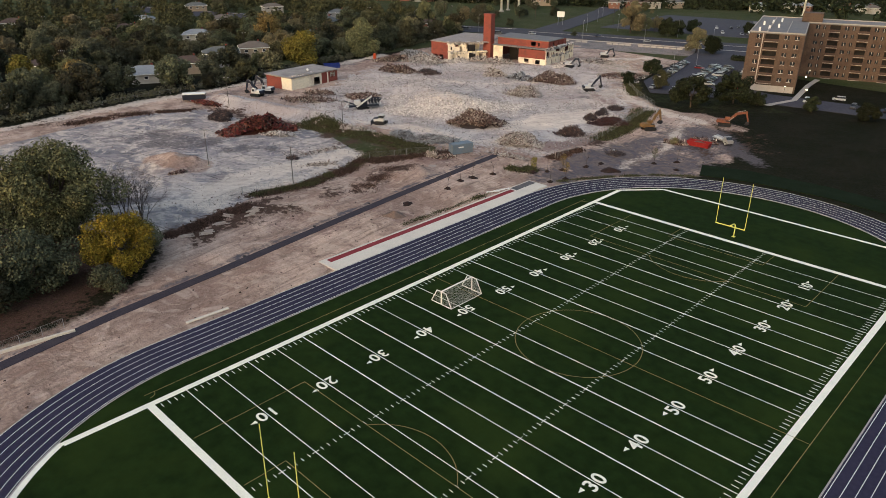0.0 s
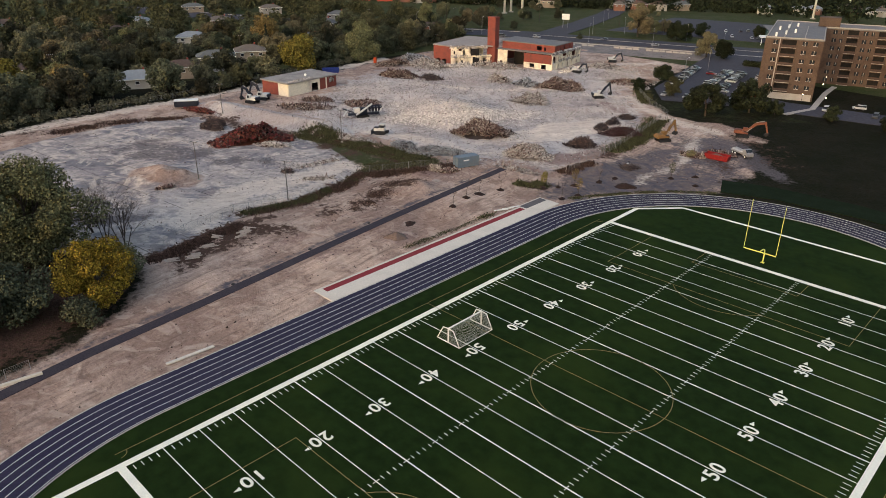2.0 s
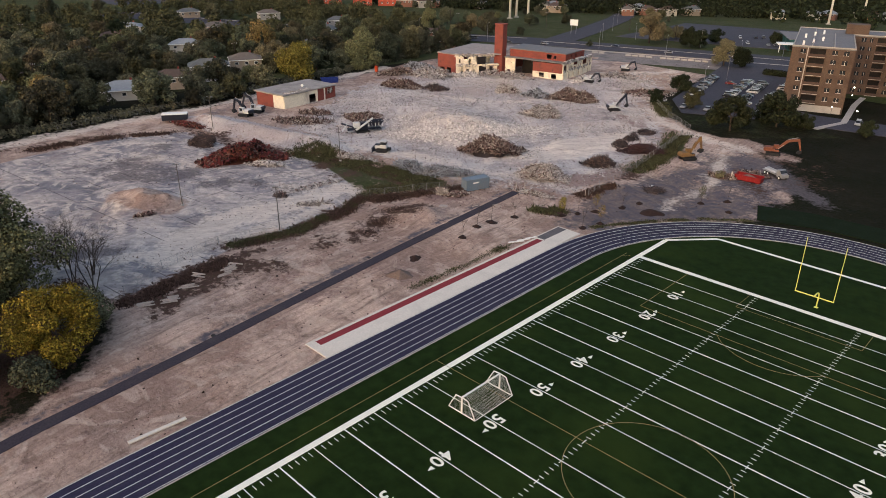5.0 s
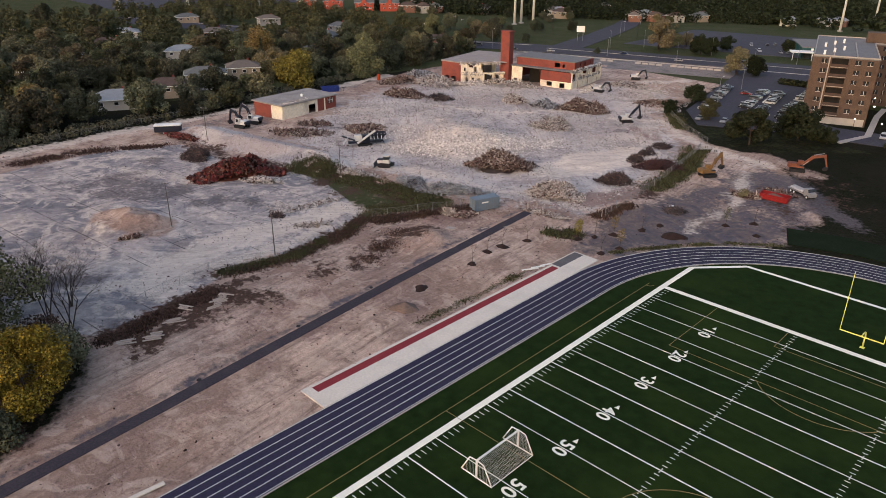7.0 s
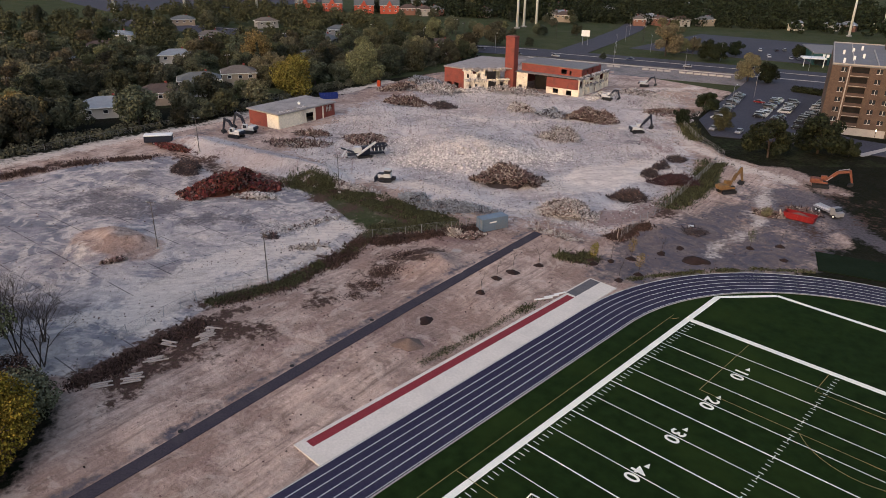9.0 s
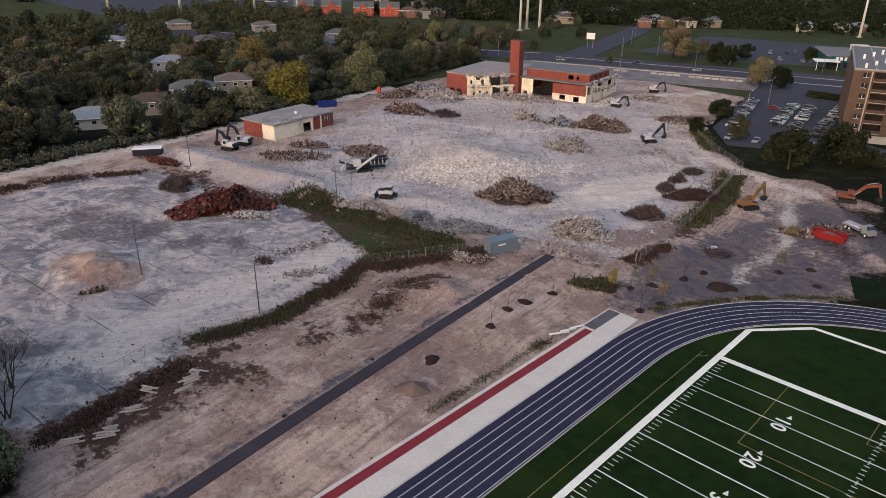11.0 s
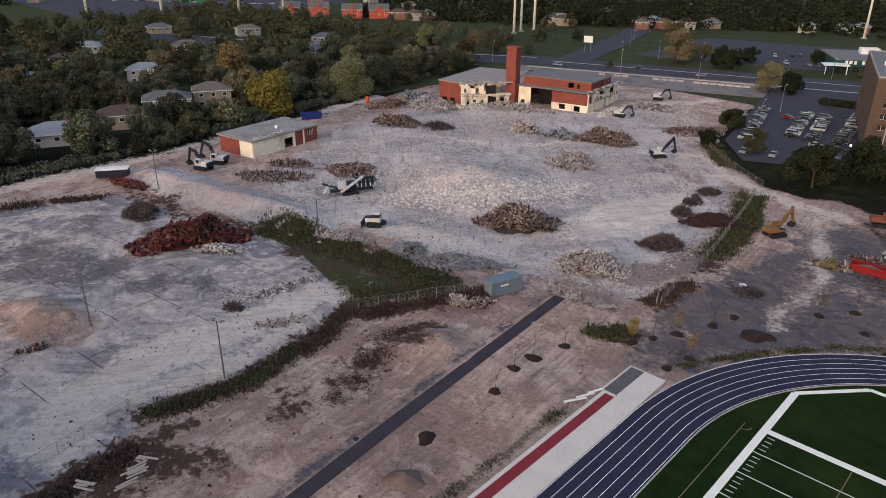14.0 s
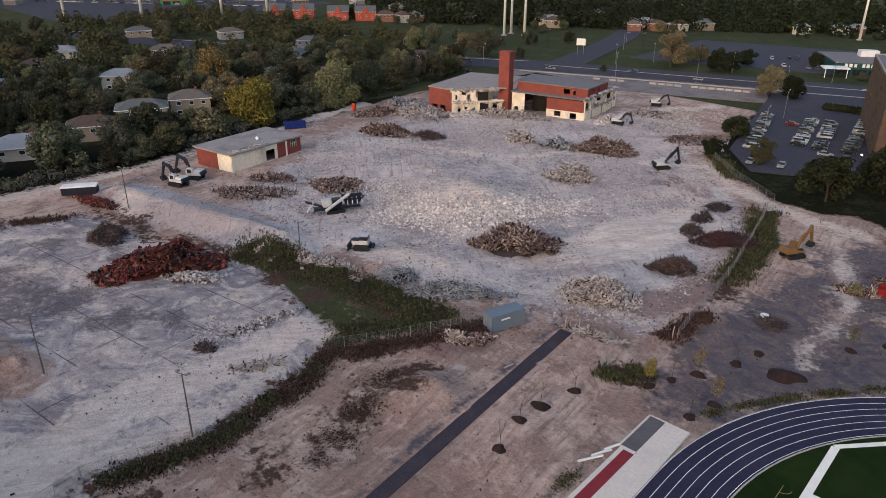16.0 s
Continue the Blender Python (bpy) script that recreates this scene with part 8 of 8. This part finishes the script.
def car_row(x0, y0, x1, y1, n, rz, skip_p=0.12):
    for i in range(n):
        if rng.random() > skip_p:
            k = i / max(1, n - 1)
            park(x0 + (x1 - x0) * k, y0 + (y1 - y0) * k, rz)


U = (-0.25, 0.968)
car_row(-58, 246, -73, 306, 18, 15, 0.3)
car_row(-49.5, 262, -57, 302, 13, 15, 0.1)
car_row(-43.5, 262, -51, 302, 13, 15, 0.15)
car_row(-36, 264, -44, 318, 15, 15, 0.12)
car_row(-52, 229, -30, 238, 7, 100, 0.35)
car_row(-12, 252, 24, 260, 8, 100, 0.4)
park(-60, 290, 15, 4)
park(6, 268, 20, 1)
for (x0, y0, x1, y1, n) in ((-110, 437, -92, 445, 6), (-80, 475, -40, 494, 10), (-95, 470, -60, 520, 6), (-130, 450, -110, 490, 8), (-60, 425, -20, 446, 7)):
    car_row(x0, y0, x1, y1, n, rng.choice((34, 124)), 0.3)
for x, y, rz in ((-178, 318, 28), (-120, 352, 28), (-88, 366, 28), (-95, 378, 28), (-150, 347, 28), (-215, 300, 33), (-60, 392, 28), (-192, 303, 40), (-250, 270, 33), (-330, 225, 28), (-350, 210, 28), (-390, 190, 28), (-196, 277, 60)):
    park(x, y, rz)
car_row(-640, 250, -520, 420, 40, 60, 0.2)
car_row(-620, 230, -500, 400, 40, 60, 0.2)
car_row(-660, 270, -540, 440, 40, 60, 0.2)

# ---- trees round the car parks and beyond ----
for x, y, k, s in ((-27.4, 210, 6, 1.3), (-19.4, 228, 6, 1.35), (-49.5, 231.4, 3, 0.62), (-66.7, 256, 6, 0.85), (-62.5, 227, 6, 0.6), (-84, 339, 3, 1.15), (-77, 342, 6, 1.0), (-160, 336, 4, 0.5), (-12, 232, 6, 0.6), (5, 238, 6, 0.6), (22, 240, 6, 0.75),
                   (-150, 408, 2, 0.9), (-146, 415, 2, 0.95), (-126, 391, 6, 1.25), (-121, 393, 6, 1.2), (-124, 423, 6, 1.0), (-100, 455, 6, 0.8), (-70, 424, 4, 0.6), (-48, 434, 4, 0.6), (30, 252, 6, 0.8), (42, 258, 6, 0.8)):
    garden_tree(x, y, k, s)
hedge = [(-60 + 22 * k, 331 + 4 * k, 1.2, 2.0, 1.5) for k in np.linspace(0, 1, 18)]
tagged(solid("hedge", leaf_mesh("hedge", [tuple(float(v) for v in h) for h in hedge], 4000, 0.3, 141), LEAF["deep"], "dense dark clipped hedge at the end of the car park", "hedge"), kind="stuff")
garden_tree(-148, 383, 3, 1.6)
for x, y, k in ((-194, 262, 3), (-191, 249, 1), (-199, 273, 5), (-214, 270, 0), (-222, 292, 2), (-196, 240, 1), (-202, 252, 4)):
    garden_tree(x, y, k, 0.85)
for k in range(46):
    x = rng.uniform(-430, -190)
    y = rng.uniform(330, 560)
    if abs(y - (350 + (-187 - x) * 2.6)) > 40:
        garden_tree(x, y, None, rng.uniform(0.35, 0.85))

for x, y, k, s in ((-393.0, 131.3, 1, 1.0), (-421.8, 171.1, 0, 0.9), (-359.2, 216.1, 1, 0.9), (-284.6, 239.8, 3, 1.0), (-275.3, 341.2, 0, 1.0), (-222.5, 321.5, 1, 1.1), (-240.9, 387.5, 0, 0.8)):
    garden_tree(x, y, k, s)
# red town houses, shops and far woods
for i, (x, y) in enumerate(((-430, 338), (-422, 358), (-401, 373), (-392, 392))):
    h = house(15, 11, 6.5, 4.0, M_RED_WALL, M_ROOFS[1], "red brick town house with a steep grey roof", pose(x, y, -0.2, 0, 0, 58), 2, hip=False)
    part("gable", MB().extrude([(-2.6, 6.0), (2.6, 6.0), (0, 10.0)], -6.2, -4.0), M_RED_WALL, h)


def shop_row(x, y, rz, w, wall, label):
    s = thing("shop_row", label, "shops", pose(x, y, -0.2, 0, 0, rz), "far shops")
    part("wall", MB().box((0, 0, 3), (w, 18, 6)), wall, s)
    part("roof", MB().box((0, 0, 6.2), (w + 0.6, 18.6, 0.5)), M_ROOF, s)
    part("fascia", MB().box((0, -9.2, 4.6), (w * 0.94, 0.4, 2.0)), M_RED_WALL, s)
    for k in range(int(w / 8)):
        part("shop_window", MB().box((-w / 2 + 5 + 8 * k, -9.1, 1.7), (6, 0.25, 2.6)), M_GLASS, s)
    return s


shop_row(-700, 300, 62, 90, M_WALLS[3], "long low shop row beyond a full car park")
shop_row(-690, 420, 62, 60, M_WALLS[2], "low brick shop row beyond a full car park")
shop_row(-560, 330, 62, 22, surf("green_store_front", (0.02, 0.22, 0.08), 0.6, 0.1, 1.0, 0.0), "small store with a green front")
structure("far_car_park", MB().slab([(-680, 200), (-470, 200), (-470, 330), (-520, 470), (-690, 470)], -0.5, -0.05), M_ROAD, "large grey car park before the far shops")


def far_woods():
    rng = np.random.RandomState(12)
    lob = []
    for _ in range(1500):
        a = rng.uniform(math.radians(62), math.radians(172))
        d = rng.uniform(640, 1250)
        x, y = 40 + d * math.cos(a), d * math.sin(a)
        if -700 < x < -470 and 190 < y < 480:
            continue
        if abs(x + 330 + (y - 700) * 0.48) < 22:
            continue
        h = rng.uniform(4, 8)
        lob.append((x, y, h * 0.8, h * rng.uniform(0.8, 1.3), h * 0.8))
    me = leaf_mesh("far_woods", lob, 60000, 1.5, 15)
    tagged(solid("far_woods", me, LEAF["deep"], "dark band of distant trees and gardens", "woods"), kind="stuff")
    edge = [(-407.1, 382.3), (-343.0, 427.1), (-293.6, 492.5), (-243.7, 538.9), (-186.7, 611.6), (-126.2, 706.2), (-51.2, 798.9)]
    belt = []
    for _ in range(950):
        i = rng.randint(len(edge) - 1)
        (ax, ay), (bx, by) = edge[i], edge[i + 1]
        q, back = rng.rand(), rng.rand() ** 1.6 * 260
        x, y = ax + (bx - ax) * q - back * 0.35, ay + (by - ay) * q + back
        h = rng.uniform(3.5, 7.5)
        belt.append((x, y, h * 0.7, h * rng.uniform(0.6, 1.1), h * 0.75))
    tagged(solid("wooded_belt", leaf_mesh("wooded_belt", belt, 46000, 0.9, 16), LEAF["deep"], "dark belt of trees and gardens beyond the fields", "woods"), kind="stuff")
    rr = random.Random(44)
    for _ in range(26):
        i = rr.randrange(len(edge) - 1)
        q, back = rr.random(), rr.uniform(-8, 22)
        x, y = edge[i][0] + (edge[i + 1][0] - edge[i][0]) * q - back * 0.35, edge[i][1] + (edge[i + 1][1] - edge[i][1]) * q + back
        house(13, 9, 5.4, 2.6, M_WALLS[rr.choice((0, 2, 3, 3))], M_ROOFS[rr.randrange(4)], "distant low house among trees", pose(x, y, -0.2, 0, 0, rr.uniform(0, 180)), 1)
    for _ in range(34):
        a = rr.uniform(math.radians(66), math.radians(165))
        d = rr.uniform(660, 900)
        house(13, 9, 3.6, 2.2, M_WALLS[rr.randrange(4)], M_ROOFS[rr.randrange(4)], "distant low house among trees", pose(40 + d * math.cos(a), d * math.sin(a), -0.2, 0, 0, rr.uniform(0, 180)), 1)


far_woods()


# ---- roadside ----
barrier = solid("concrete_barrier", MB().extrude([(-0.3, 0), (0.3, 0), (0.12, 0.35), (0.08, 0.85), (-0.08, 0.85), (-0.12, 0.35)], -1.5, 1.5), M_KERB, "pale concrete road barrier beside the main road", "road barrier", pose(-150, 313, 0.0, 0, 0, 118), "road barriers")
for k in (2, 3, 7, 8, 9, 10, 12, 13, 14, 15, 16, 17, 18):
    copy_thing(barrier, pose(-150 + 3.1 * k, 313 + 1.55 * k, 0.0, 0, 0, -62 + rng.uniform(-4, 4)))
sg = thing("road_sign", "white billboard on two posts beside the junction", "sign", pose(-198, 377, -0.1, 0, 0, 30))
part("board", MB().box((0, 0, 7.0), (5.0, 0.3, 3.6), bev=0.05), M_WHITE, sg)
for x in (-1.6, 1.6):
    part("post", MB().cyl((x, 0, -0.2), (x, 0, 5.3), 0.14, n=8), M_STEEL, sg)
for x, y in ((-14.2, 293), (-18.4, 312), (-12.6, 262), (-30.2, 252), (-4.5, 262)):
    el = thing("entrance_lamp", "small lit globe lamp on a short post", "lamp", pose(x, y, 0.0), "lit entrance lamps")
    part("post", MB().cyl((0, 0, -0.2), (0, 0, 3.0), 0.06, n=6), M_BLACK, el)
    part("globe", MB().cyl((0, 0, 3.0), (0, 0, 3.2), 0.14, 0.24, 10).cyl((0, 0, 3.2), (0, 0, 3.45), 0.24, 0.1, 10), M_LAMP, el, "glowing warm globe")
for line in (((-420, 188), (-300, 252), (-200, 331)), ((-188, 328), (-108, 370), (60, 456))):
    structure("median_strip", band(list(line), 0.5, -0.1, 0.14), M_KERB, "pale concrete median on the main road")
structure("verge", band([(-186, 288), (-116, 326), (-66, 353)], 36.0, -0.5, -0.135), M_VERGE, "bare grey soil between the site and the main road")
structure("pavement", band([(-186, 304), (-116, 342), (-30, 388)], 1.6, -0.2, 0.1), M_KERB, "pale concrete pavement beside the main road")
structure("entrance_path", band([(-10, 236), (-6, 254), (-12, 290), (-14, 310)], 2.0, -0.2, 0.08), M_KERB, "pale concrete path to the apartment entrance")


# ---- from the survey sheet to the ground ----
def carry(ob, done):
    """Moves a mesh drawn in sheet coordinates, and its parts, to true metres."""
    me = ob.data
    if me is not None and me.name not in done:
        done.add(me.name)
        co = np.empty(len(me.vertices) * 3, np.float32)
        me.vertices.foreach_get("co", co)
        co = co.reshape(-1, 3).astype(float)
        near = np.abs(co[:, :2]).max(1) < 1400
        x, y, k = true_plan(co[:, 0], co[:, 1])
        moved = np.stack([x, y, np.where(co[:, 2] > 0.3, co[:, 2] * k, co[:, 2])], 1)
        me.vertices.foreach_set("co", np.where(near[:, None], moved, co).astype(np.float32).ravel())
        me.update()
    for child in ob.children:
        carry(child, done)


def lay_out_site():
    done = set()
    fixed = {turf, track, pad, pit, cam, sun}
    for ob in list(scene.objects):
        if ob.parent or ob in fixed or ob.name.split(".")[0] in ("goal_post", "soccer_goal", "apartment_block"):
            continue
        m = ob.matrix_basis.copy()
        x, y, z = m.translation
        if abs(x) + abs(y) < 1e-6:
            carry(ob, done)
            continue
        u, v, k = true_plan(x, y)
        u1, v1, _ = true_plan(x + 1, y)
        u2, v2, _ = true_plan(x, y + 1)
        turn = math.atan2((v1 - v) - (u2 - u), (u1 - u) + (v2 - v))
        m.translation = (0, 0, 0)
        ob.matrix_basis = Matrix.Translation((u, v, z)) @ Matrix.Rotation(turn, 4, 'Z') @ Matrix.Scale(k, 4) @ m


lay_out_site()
